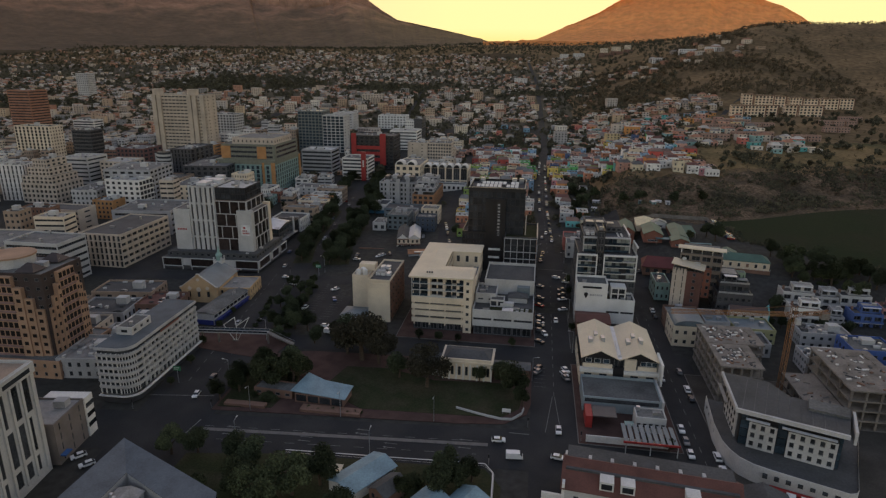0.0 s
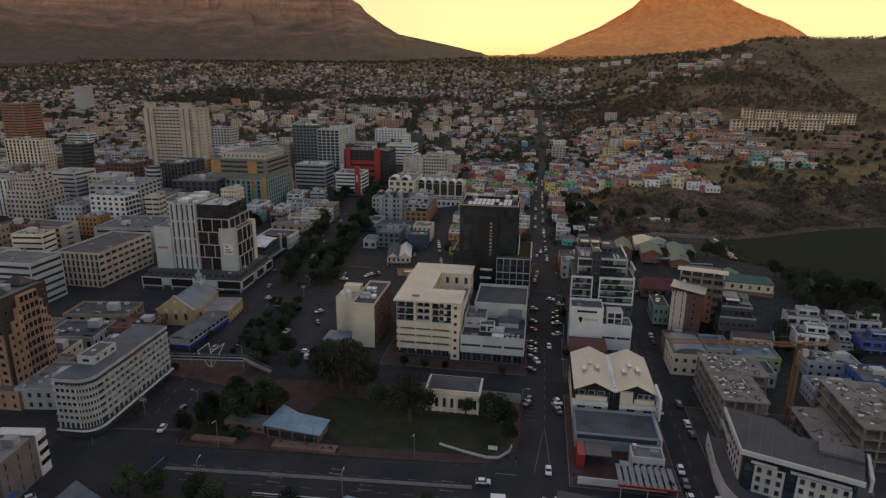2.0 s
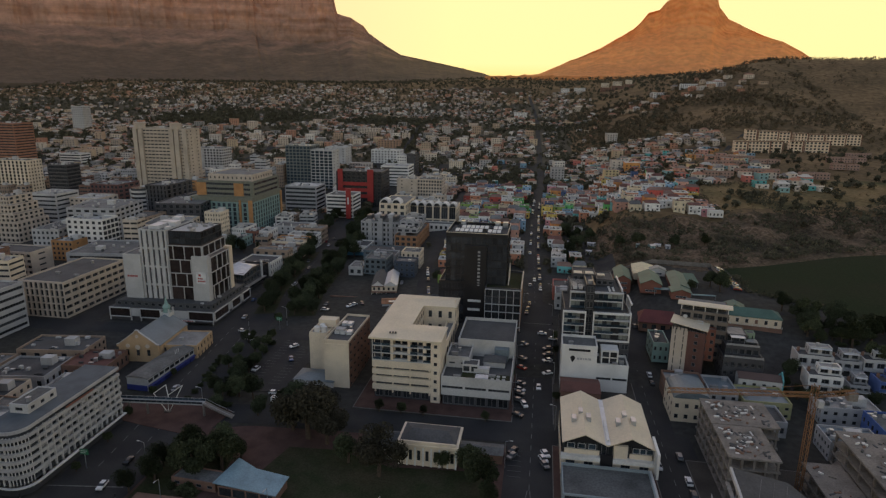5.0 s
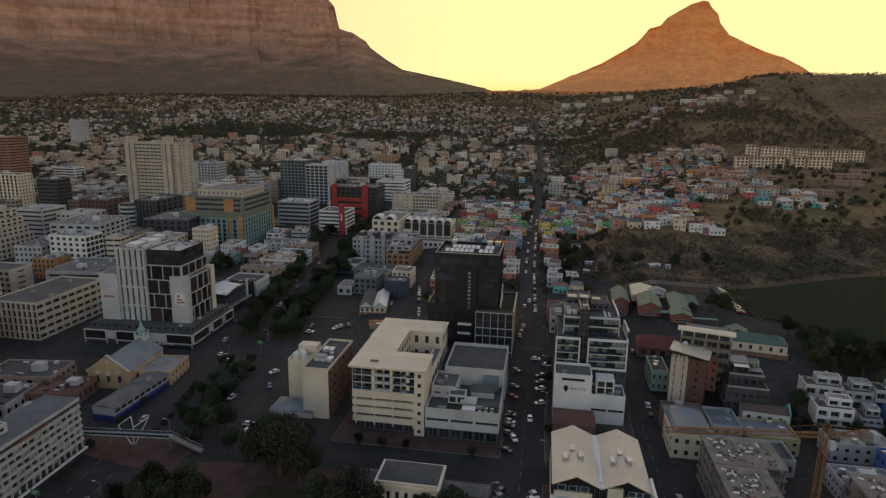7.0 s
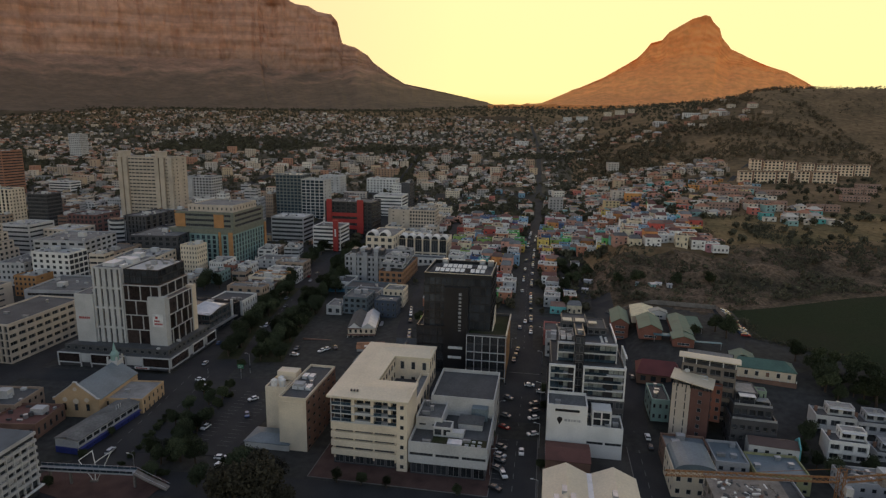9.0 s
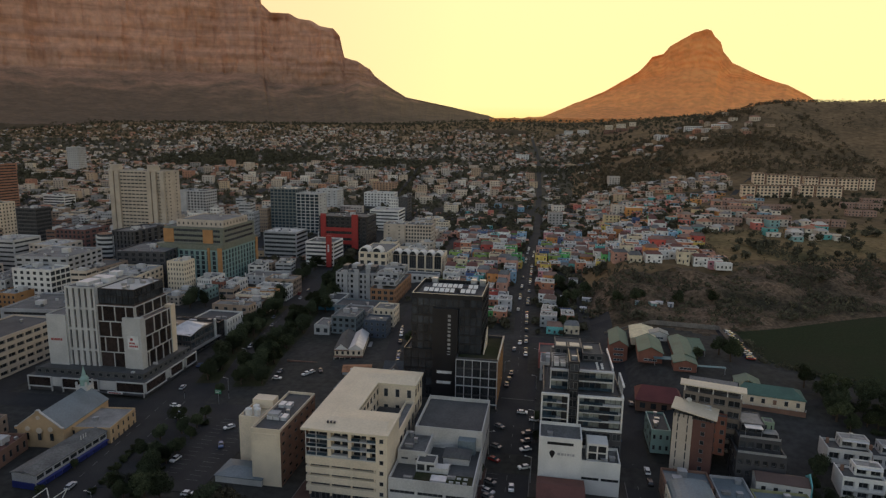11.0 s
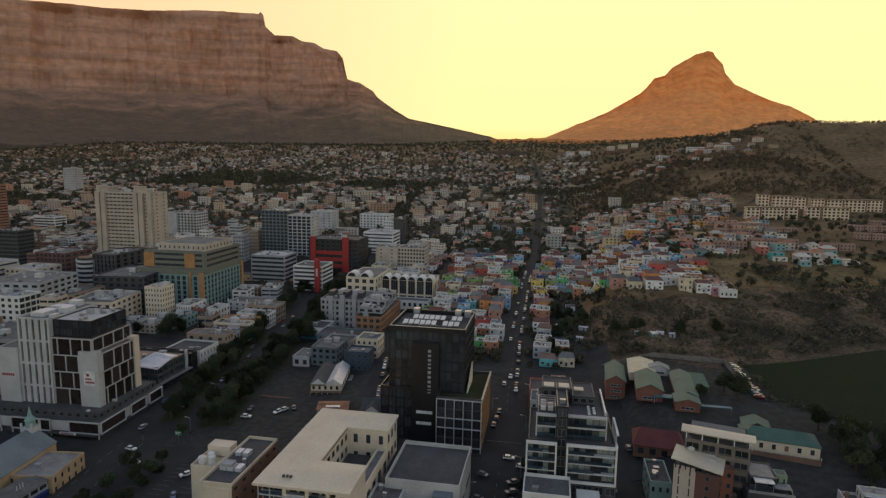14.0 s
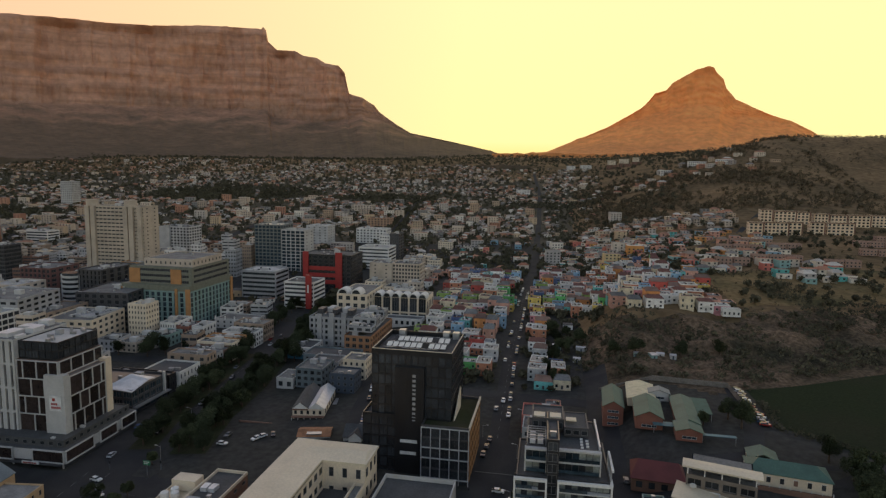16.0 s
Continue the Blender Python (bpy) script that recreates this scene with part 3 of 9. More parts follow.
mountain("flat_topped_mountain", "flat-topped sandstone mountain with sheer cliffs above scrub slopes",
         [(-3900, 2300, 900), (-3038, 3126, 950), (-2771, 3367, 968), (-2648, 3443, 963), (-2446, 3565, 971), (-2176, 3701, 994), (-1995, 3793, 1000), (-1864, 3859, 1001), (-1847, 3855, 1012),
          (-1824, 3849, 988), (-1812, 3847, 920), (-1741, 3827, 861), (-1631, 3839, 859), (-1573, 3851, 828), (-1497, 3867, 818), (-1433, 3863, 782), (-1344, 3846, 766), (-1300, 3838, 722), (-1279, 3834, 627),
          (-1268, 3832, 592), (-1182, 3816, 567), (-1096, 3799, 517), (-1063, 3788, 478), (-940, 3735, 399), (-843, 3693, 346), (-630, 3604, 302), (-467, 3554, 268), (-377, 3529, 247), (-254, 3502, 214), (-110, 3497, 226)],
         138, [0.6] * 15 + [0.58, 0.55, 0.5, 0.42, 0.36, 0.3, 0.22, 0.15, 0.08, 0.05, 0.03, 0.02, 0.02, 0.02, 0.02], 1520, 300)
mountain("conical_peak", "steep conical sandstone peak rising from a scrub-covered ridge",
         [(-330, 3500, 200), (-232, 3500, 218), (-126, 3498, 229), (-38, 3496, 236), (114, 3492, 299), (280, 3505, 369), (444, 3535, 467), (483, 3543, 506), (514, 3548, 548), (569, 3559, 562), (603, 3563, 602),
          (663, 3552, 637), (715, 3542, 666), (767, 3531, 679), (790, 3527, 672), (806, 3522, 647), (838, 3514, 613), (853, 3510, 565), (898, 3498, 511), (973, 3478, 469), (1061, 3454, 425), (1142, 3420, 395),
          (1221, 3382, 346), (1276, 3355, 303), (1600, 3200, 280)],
         205, [0.02, 0.02, 0.03, 0.03, 0.04, 0.08, 0.18, 0.25, 0.3, 0.3, 0.33, 0.36, 0.4, 0.4, 0.4, 0.38, 0.36, 0.33, 0.3, 0.2, 0.14, 0.1, 0.06, 0.05, 0.03], 650, 250, crag=0.42, rock=GLOWROCK)

# ---- the large buildings ----
LETTER = material("sign_white", (0.7, 0.7, 0.68), 0.6)


def place(p, q, rot=8.0, ox=-125.0, oy=163.0):
    """The western streets run 8 degrees off: their own axes p, q as x, y."""
    c, s = math.cos(radians(rot)), math.sin(radians(rot))
    return ox + p * c - q * s, oy + p * s + q * c


# office block round an open court, on parking levels
b = thing("court_office", (-51.2, 236.5, 0.0), "cream office block round an open court above banded parking levels", "building")
reserve(-55, 0.5, 230, 288)
block("ground_floor", "", 0.6, 25.0, 1.0, 48, 3.8, 1, DARKC, {"f": (7, 0.8, 0.75)}, para=0, units=0, parent=b)
slab("parking_core", b, 0.8, 22, 0.9, 48.4, 3.4, 15.4, DARKC)
for z0, z1 in ((12.6, 15.4), (9.7, 11.7), (6.7, 8.8), (3.6, 5.6)):
    slab("parking_band", b, 0, 22, 0, 48.6, z0, z1, CREAM)
for k in range(4):
    for x in (0.8, 7.4, 14.0, 21.2):
        slab("deck_pillar", b, x, x + 0.5, 0.3, 0.9, 5.6 + 3.05 * k if k < 3 else 2.4, 6.7 + 3.0 * k if k < 3 else 3.6, CREAM)
block("pier", "", 22.0, 25.5, -0.3, 14, 23.8, 7, CREAM, {"f": (1, 0.35, 0.4)}, para=0, units=0, parent=b)
block("front_wing", "", 0.3, 22.0, 2.4, 14, 23.8, 3, CREAM, {"l": (4, 0.7, 0.6)}, base=15.4, para=0, units=0, parent=b)
for k in range(3):
    z = 15.4 + k * 2.8
    slab("balcony_floor", b, 0.1, 22, -0.1, 2.4, z - 0.15, z + 0.2, LGREY)
    for x0, x1 in ((0.5, 3.4), (3.6, 6.7), (8.3, 10.3), (10.9, 12.9), (14.5, 16.5), (17.0, 18.9), (19.4, 21.8)):
        part("window", window_mesh(x1 - x0, 2.3, "k"), b, at=T(x0, 2.34, z + 0.22))
    for x0, x1 in ((0.4, 6.8), (14.4, 17.0), (19.2, 21.9)):
        slab("balcony_glass", b, x0, x1, 0.0, 0.06, z + 0.2, z + 1.1, BLUEGLASS)
    slab("planter", b, 8.2, 13.2, 0.1, 0.5, z + 0.2, z + 0.75, LGREY)
for x in (0.1, 3.4):
    slab("column", b, x, x + 0.22, -0.1, 0.15, 15.4, 23.8, LGREY)
for x in (6.9, 13.3, 19.0):
    slab("column", b, x, x + 1.1, 0.3, 2.4, 15.4, 23.8, CREAM)
block("west_wing", "", 0.3, 12.5, 14, 37, 23.8, 2, CREAM, {"r": (6, 0.6, 0.5), "l": (7, 0.6, 0.5)}, base=15.3, para=0, units=0, parent=b)
block("back_wing", "", 0.3, 25.5, 37, 49, 23.8, 2, CREAM, {"f": (6, 0.35, 0.5), "r": (3, 0.5, 0.5)}, base=12, para=0, units=0, parent=b)
block("side_wall", "", 22.2, 25.5, 14, 37, 17.5, 2, CREAM, {"r": (4, 0.55, 0.5)}, para=1.0, units=0, parent=b)
slab("court_floor", b, 12.6, 22.1, 14, 37, 15.3, 15.5, ROOFD)
s = Soup()
E_, R_ = 23.8, 25.3
o = [(-1, -1), (26, -1), (26, 14.3), (12.2, 14.3), (12.2, 36.7), (26, 36.7), (26, 49.6), (-1, 49.6)]
s.prism(o, E_, E_ + 0.7)
for x0, x1, y0, y1 in ((-0.4, 25.4, -0.4, 13.6), (-0.4, 11.6, 13.6, 37.4), (-0.4, 25.4, 37.4, 49)):
    mx = min(x1 - x0, y1 - y0) * 0.5
    if x1 - x0 > y1 - y0:
        r0, r1 = (x0 + mx, (y0 + y1) / 2, R_), (x1 - mx * 0.2, (y0 + y1) / 2, R_)
        z = E_ + 0.7
        s.poly([(x0, y0, z), (x1, y0, z), r1, r0])
        s.poly([(x1, y0, z), (x1, y1, z), r1])
        s.poly([(x1, y1, z), (x0, y1, z), r0, r1])
        s.poly([(x0, y1, z), (x0, y0, z), r0])
    else:
        xm, z = (x0 + x1) / 2, E_ + 0.7
        s.poly([(x0, y0, z), (xm, y0 - 7, R_), (xm, y1 + 6, R_), (x0, y1, z)])
        s.poly([(xm, y0 - 7, R_), (x1, y0, z), (x1, y1, z), (xm, y1 + 6, R_)])
part("main_roof", s.mesh("main_roof", [ROOFL]), b, "pale sheet roof")
slab("canopy", b, -3.5, 4.5, 34, 42, 21.5, 21.9, ROOFB)
for k, (x, y) in enumerate(((6, 2.5), (7, 2.6), (8, 2.6))):
    slab("vent", b, x, x + 0.6, y, y + 0.6, 25, 25.6, DARKC)

# its lower podium
b = thing("podium_block", (-25.2, 235.5, 0.0), "low white podium block with a plant deck on its roof", "building")
b.matrix_world = b.matrix_world @ Matrix.Diagonal((1.01, 0.76, 1.11, 1.0))
block("ground_floor", "", 0.5, 24.4, 0.8, 30, 3.8, 1, DARKC, {"f": (6, 0.85, 0.8), "r": (7, 0.8, 0.8)}, para=0, units=0, parent=b)
block("front_block", "", 0, 24.9, 0, 30, 9.3, 1, LGREY, {"f": (3, 0.9, 0.16), "r": (3, 0.9, 0.16)}, roof=ROOFD, base=3.8, para=1.1, units=7, parent=b)
block("step_block", "", 0.2, 9, 14, 31, 12.5, 1, LGREY, {"f": (2, 0.5, 0.2)}, base=9.3, para=0.9, units=4, parent=b)
block("back_block", "", 3, 24.9, 30.2, 63, 14.2, 1, LGREY, {"f": (3, 0.8, 0.12), "r": (2, 0.8, 0.12)}, roof=ROOFD, para=1.2, units=0, parent=b)
slab("stair_house", b, 17.5, 23, 26, 30, 9.3, 13.4, ROOFB)
s = Soup()
s.box(14, 22, 17, 25, 9.3, 11.2)
part("plant_house", s.mesh("plant_house", [GREYW]), b)
part("plant_roof", gable_mesh(8, 8, 1.2, 0.3, "y", 0.15, ROOFD, hip=3), b, at=T(18, 21, 11.35))
slab("skylight_house", b, 11, 16.5, 8.8, 12.5, 9.3, 11, LGREY)
slab("roof_lawn", b, 7.0, 24.2, 0.9, 8.2, 9.3, 9.62, LAWN)
slab("roof_light", b, 12.0, 16.6, 2.2, 6.4, 9.62, 10.0, PALEMETAL)
for k in range(6):
    slab("bench", b, 17.6 + (k % 3) * 2.0, 18.8 + (k % 3) * 2.0, 2.4 + (k // 3) * 3, 2.9 + (k // 3) * 3, 9.62, 10.1, LGREY)
block("terrace_house", "", 6.8, 12.6, 9.0, 15.5, 12.0, 1, LGREY, {"f": (2, 0.8, 0.7)}, base=9.3, para=0.3, units=0, roof=ROOFD, parent=b)

# twin towers with blank plaster fronts
b = thing("blank_tower_block", (-71.6, 242, -0.8), "pair of blank cream towers with brown brick side walls", "building")
reserve(-85, -60, 226, 268)
block("east_tower", "", 0, 9.8, 0, 29, 19.3, 6, CREAM, {"r": (6, 0.4, 0.35)}, roof=ROOFD, para=0.9, units=3, skins={"r": BROWNB}, parent=b)
slab("front_panel", b, 0.5, 9.2, -0.25, 0.02, 14.6, 18.6, CREAM)
block("west_tower", "", -10.8, -3.2, 12.5, 25, 16.6, 5, CREAM, {}, roof=ROOFL, para=0.8, units=1, parent=b)
block("link", "", -3.2, 0, 13, 26, 15.5, 5, BROWNB, {"f": (1, 0.5, 0.5)}, para=0.5, units=0, parent=b)
slab("tank_house", b, -9.5, -2, 20, 24.5, 17, 20.2, CREAM)
s = Soup()
for x, y in ((-8.4, 15), (-5.5, 15.6), (-7, 17.8)):
    s.beam((x, y, 16.6), (x, y, 19.0), 1.15, 12)
    s.beam((x, y, 19.0), (x, y, 19.5), 1.15, 12, r2=0.3)
    part("water_tank", s.mesh("water_tank", [WHITE]), b)
    s = Soup()
part("annexe", body_mesh(16, 10, 3.0, LGREY), b, at=T(-4.5, 4, 0))
part("annexe_roof", gable_mesh(16, 10, 1.0, 0.3, "x", 0.15, ROOFB, hip=4), b, at=T(-4.5, 4, 3.15))
for k in range(5):
    slab("cooling_unit", b, 1.5 + (k % 3) * 2.4, 3.4 + (k % 3) * 2.4, 8 + (k // 3) * 9, 11 + (k // 3) * 9, 19.3, 20.5, PALEMETAL)

# black office tower on a glazed podium
b = thing("black_office_tower", (-36.3, 312.6, 0), "black glass office tower with a vertical white name on its front", "building")
b.matrix_world = b.matrix_world @ Matrix.Diagonal((0.975, 0.93, 1.045, 1.0))
reserve(-40, 2, 306, 346)
block("tower", "", 0, 30, 2, 31, 43.6, 12, BLACK, {"f": (12, 0.92, 0.9, 0.1), "r": (9, 0.92, 0.9, 0.1)}, roof=ROOFD, para=1.6, units=0, style="k", parent=b)
slab("sign_panel", b, 9.5, 20.2, -0.6, 2, 0, 40, BLACK)
block("podium", "", 20.4, 37.6, -5, 28, 21.4, 6, DARKC, {"f": (5, 0.92, 0.86, 0.5), "r": (7, 0.84, 0.8, 0.4)}, roof=LAWN, para=0.9, units=0, skins={"r": ORANGE}, style="k", parent=b)
block("west_wing", "", -3, 9.5, 0.5, 26, 22, 6, BLACK, {"f": (4, 0.9, 0.85)}, roof=ROOFD, para=0.9, units=1, style="k", parent=b)
for k in range(6):
    slab("fin", b, 20.3 + k * 3.42, 20.55 + k * 3.42, -5.5, -4.9, 0, 21.6, PALEMETAL)
for z in (3.9, 10.8, 14.4, 21.3):
    slab("floor_edge", b, 20.3, 37.7, -5.4, -4.95, z, z + 0.3, PALEMETAL)
slab("roof_edge", b, 37.3, 37.9, -5, 28, 21.5, 22.5, CREAM)
s = Soup()
for x, o in ((30.8, 1), (31.2, -1)):
    s.poly([(x, 2.5, 21.6), (x, 18, 21.6), (x, 18, 29), (x, 16.5, 29)][::o])
s.poly([(30.8, 2.5, 21.6), (30.8, 16.5, 29), (31.2, 16.5, 29), (31.2, 2.5, 21.6)])
s.poly([(30.8, 18, 21.6), (31.2, 18, 21.6), (31.2, 18, 29), (30.8, 18, 29)])
part("sail_wall", s.mesh("sail_wall", [CREAM]), b, "cream sloping wall on the roof terrace")
bars(b, Matrix.Translation((17.2, -0.62, 21.5)) @ Matrix.Rotation(radians(-90), 4, "Y"), (0.35, 0.35, 0.8, 1.0, 1.0, 1.1, 0.7, 0.6, 0.9, 0.9, 1.0), 1.2, GREYW, 0.75)
for z, w in ((13.6, 6.4), (9.4, 6.0)):
    slab("wall_sign", b, 11.6, 11.6 + w, -0.74, -0.58, z, z + 1.1, LETTER)
sp = Soup()
sp.quad((-0.95, -1.7, 0), (0.95, -1.7, 0), (0.95, 1.7, 0.8), (-0.95, 1.7, 0.8))
sp.quad((-0.95, 1.7, 0.75), (0.95, 1.7, 0.75), (0.95, -1.7, -0.05), (-0.95, -1.7, -0.05))
PANEL = sp.mesh("solar_panel", [material("pale_panel", (0.72, 0.70, 0.62), 0.35, 0.5, 0.2)])
for i in range(10):
    for j in range(5):
        if (i * 5 + j) % 7 != 3:
            part("solar_panel", PANEL, b, at=T(4.4 + i * 2.3, 7.0 + j * 4.4, 44.5, 0 if j % 2 else 180))
slab("roof_rail", b, 0.1, 29.9, 2.0, 2.25, 45.2, 45.4, CREAM)
slab("roof_rail", b, 29.65, 29.9, 2.25, 31, 45.2, 45.4, CREAM)
slab("roof_rail", b, 0.1, 0.35, 2.25, 31, 45.2, 45.4, CREAM)
for x in (4, 22, 26):
    slab("lift_house", b, x, x + 2.6, 27.5, 30.4, 43.7, 46.2, STEEL)

# white gallery block with a dark pin emblem
b = thing("white_wall_block", (18, 256, 0), "white block with a windowless front and a dark pin emblem", "building")
reserve(16, 46, 238, 268)
block("west_body", "", 0, 13.2, 0, 11, 17.8, 1, WHITE, {"l": (3, 0.5, 0.1)}, para=1.0, units=2, parent=b)
block("east_body", "", 13.2, 25.2, 1, 11, 10.6, 1, WHITE, {"f": (2, 0.9, 0.09)}, para=0.9, units=3, parent=b)
slab("slit", b, 2.6, 10.6, -0.06, 0.02, 16.4, 17.3, GLASS)
s = Soup()
s.box(15.0, 21.4, 3, 9, 10.6, 16.4)
part("roof_room", s.mesh("roof_room", [WHITE]), b)
for i in range(2):
    for j in range(2):
        slab("roof_window", b, 15.5 + i * 2.9, 17.9 + i * 2.9, 2.9, 3.02, 11.2 + j * 2.5, 13.2 + j * 2.5, GLASS)
s = Soup()
s.poly([(0.9 * math.cos(k * math.pi / 6), -0.06, 0.9 * math.sin(k * math.pi / 6) + 13.6) for k in range(12)])
s.poly([(-0.75, -0.06, 13.1), (0, -0.06, 11.7), (0.75, -0.06, 13.1)])
part("emblem", s.mesh("emblem", [BLACK]), b, at=T(4.2, 0, 0))
bars(b, T(5.8, -0.02, 13.0), (0.9, 0.8, 0.5, 0.8, 0.3, 0.7), 0.8, GREYW, 0.25)
part("rusty_shed", body_mesh(14, 12, 6.0, BROWNB), b, at=T(7, -7.5, 0))
part("rusty_roof", gable_mesh(14, 12, 1.2, 0.2, "x", 0.15, ROOFRED), b, at=T(7, -7.5, 6.1))

# glazed flats with white balcony frames, stepping back
b = thing("glass_flats", (17.9, 268.2, 0), "dark glazed flats with white balcony frames and stepped penthouse", "building", rot=1)
b.matrix_world = b.matrix_world @ Matrix.Diagonal((0.98, 0.75, 1.085, 1.0))
reserve(16, 47, 266, 299)
CURTAIN = material("curtained_glass", (0.22, 0.24, 0.22), 0.35, 0.6, 0.4, 1.5, rnd=0.5)
block("plinth", "", 0.4, 27.2, 0.6, 40, 14.8, 4, DARKC, {"f": (8, 0.8, 0.6), "l": (9, 0.7, 0.6), "r": (9, 0.6, 0.5)}, para=0, units=0, roof=ROOFD, parent=b)
block("west_tier", "", 0.8, 9.0, 2.4, 34, 25.4, 3, DARKC, {"l": (9, 0.8, 0.8)}, base=14.8, para=0.5, units=0, style="b", roof=ROOFD, parent=b)
block("east_tier", "", 12.4, 26.6, 2.4, 36, 25.4, 3, DARKC, {"r": (8, 0.8, 0.7)}, base=14.8, para=0.5, units=0, style="b", roof=ROOFD, parent=b)
block("core", "", 9.0, 12.4, 3.4, 30, 35.0, 7, BLACK, {"f": (1, 0.8, 0.8)}, base=14.8, para=0.5, units=1, roof=ROOFD, parent=b)
rng = random.Random(41)
for x0, x1 in ((0.2, 9.4), (12.2, 27.0)):
    for z0, z1 in ((14.8, 15.4), (25.2, 25.9)):
        slab("frame_bar", b, x0, x1, -0.2, 0.9, z0, z1, WHITE)
    for x in (x0, x1 - 0.5):
        slab("frame_post", b, x, x + 0.5, -0.2, 0.9, 15.4, 25.2, WHITE)
    for z in (17.9, 20.5, 23.0):
        slab("balcony", b, x0 + 0.5, x1 - 0.5, 0.2, 2.4, z - 0.3, z, LGREY)
    n = round((x1 - x0) / 1.85)
    for k in range(4):
        for i in range(n):
            w = (x1 - x0 - 1.2) / n
            m = Soup()
            m.box(0, w - 0.14, 0, 0.08, 0, 2.2)
            part("window", m.mesh("window", [rng.choice((CURTAIN, CURTAIN, BLUEGLASS, GLASS))]), b, at=T(x0 + 0.6 + i * w, 2.24, 15.5 + k * 2.58))
        if k:
            slab("balcony_glass", b, x0 + 0.6, x0 + (x1 - x0) * (0.55 if k % 2 else 0.9), 0.24, 0.3, 15.3 + k * 2.58, 16.2 + k * 2.58, BLUEGLASS)
slab("dark_bay", b, 7.0, 8.9, 0.3, 2.2, 15.5, 25.1, BLACK)
slab("dark_bay", b, 19.6, 22.6, 1.2, 2.2, 15.5, 22.8, BLACK)
for x0, x1, y in ((3.2, 9.0, 5.2), (12.4, 23.8, 5.8)):
    block("penthouse", "", x0, x1, y + 1.8, 34, 32.0, 2, DARKC, {"l": (7, 0.85, 0.8), "r": (7, 0.8, 0.7)}, base=25.9, para=0.3, units=0, style="b", roof=ROOFD, parent=b)
    for z in (28.6, 31.7):
        slab("terrace_edge", b, x0 - 0.3, x1 + 0.3, y, y + 2.2, z, z + 0.5, LGREY)
    slab("terrace_post", b, x0 - 0.3, x0 + 0.1, y, y + 0.4, 25.9, 31.7, LGREY)
    slab("terrace_post", b, x1 - 0.1, x1 + 0.3, y, y + 0.4, 25.9, 31.7, LGREY)
    n = round((x1 - x0) / 1.9)
    for k in range(2):
        for i in range(n):
            w = (x1 - x0) / n
            slab("window", b, x0 + i * w + 0.1, x0 + (i + 1) * w - 0.1, y + 1.7, y + 1.82, 26.1 + k * 3.1, 28.4 + k * 3.1, rng.choice((CURTAIN, BLUEGLASS, GLASS)))
        slab("terrace_glass", b, x0, x1, y + 0.1, y + 0.16, 26.0 + k * 3.1, 26.9 + k * 3.1, BLUEGLASS)
slab("side_frame", b, 26.4, 27.2, 0.9, 17, 25.2, 25.9, WHITE)
slab("side_frame", b, 26.6, 27.2, 16.4, 17, 25.9, 29.6, WHITE)
slab("side_frame", b, 26.6, 27.2, 1.0, 16.4, 29.0, 29.6, WHITE)
for y in np.arange(4.0, 16, 2.6):
    slab("side_post", b, 26.6, 27.0, float(y), float(y) + 0.25, 25.9, 29.0, STEEL)
slab("roof_rail", b, 23.4, 23.9, 8, 34, 32.3, 33.3, PALEMETAL)
block("roof_house", "", 4.5, 14.0, 22, 36, 35.4, 1, DARKC, {"f": (4, 0.7, 0.6), "l": (4, 0.6, 0.6)}, base=32.3, para=0.4, units=0, roof=ROOFD, parent=b)
block("roof_house", "", 14.0, 21.0, 18, 34, 34.6, 1, DARKC, {"f": (3, 0.8, 0.6)}, base=32.3, para=0.3, units=0, roof=ROOFD, parent=b)
# skylights in pale sheet: their sunlit brightness is put into the colour
for x, y, w, d in ((5, 24, 3.4, 4.5), (9.8, 24, 3.4, 4.5), (14.6, 22, 3.0, 3.0)):
    slab("skylight", b, x, x + w, y, y + d, 35.45, 35.75, ROOFL)
for k in range(7):
    slab("deck_chair", b, 18.5 + (k % 2) * 1.6, 19.3 + (k % 2) * 1.6, 8.6 + k * 1.25, 9.3 + k * 1.25, 32.05, 32.5, WHITE)
for k in range(5):
    slab("roof_cooler", b, 4.2 + (k % 2) * 2.2, 5.8 + (k % 2) * 2.2, 9 + (k // 2) * 3.4, 10.6 + (k // 2) * 3.4, 32.32, 33.4, PALEMETAL)
for y in np.arange(8, 21, 2.2):
    slab("pergola_beam", b, 3.4, 8.8, float(y), float(y) + 0.2, 34.0, 34.2, STEEL)
for x in (3.4, 8.6):
    slab("pergola_rail", b, x, x + 0.2, 8, 20, 33.8, 34.0, STEEL)
    for y in (8, 14, 19.8):
        slab("pergola_post", b, x, x + 0.2, y, y + 0.2, 32.3, 33.8, STEEL)

# twin-gabled hall
b = thing("gabled_hall", (17, 200, 0), "white hall with two pale metal gables and dark glazed fronts", "building")
reserve(15, 46, 162, 232)
block("lower_hall", "", 0, 26.5, 0, 28, 6.0, 2, CREAM, {"f": (5, 0.5, 0.4), "l": (6, 0.5, 0.4), "r": (6, 0.5, 0.4)}, para=0, units=0, parent=b)
block("upper_hall", "", 0.3, 26.2, 1.2, 28, 11.0, 1, BLACK, {"f": (8, 0.85, 0.8, 0.4)}, base=6.0, para=0, units=0, parent=b)
slab("terrace_edge", b, -0.2, 26.7, -0.5, 1.2, 5.6, 6.9, WHITE)
slab("centre_wall", b, 15.0, 19.0, 0.4, 1.3, 0.2, 11, CREAM)
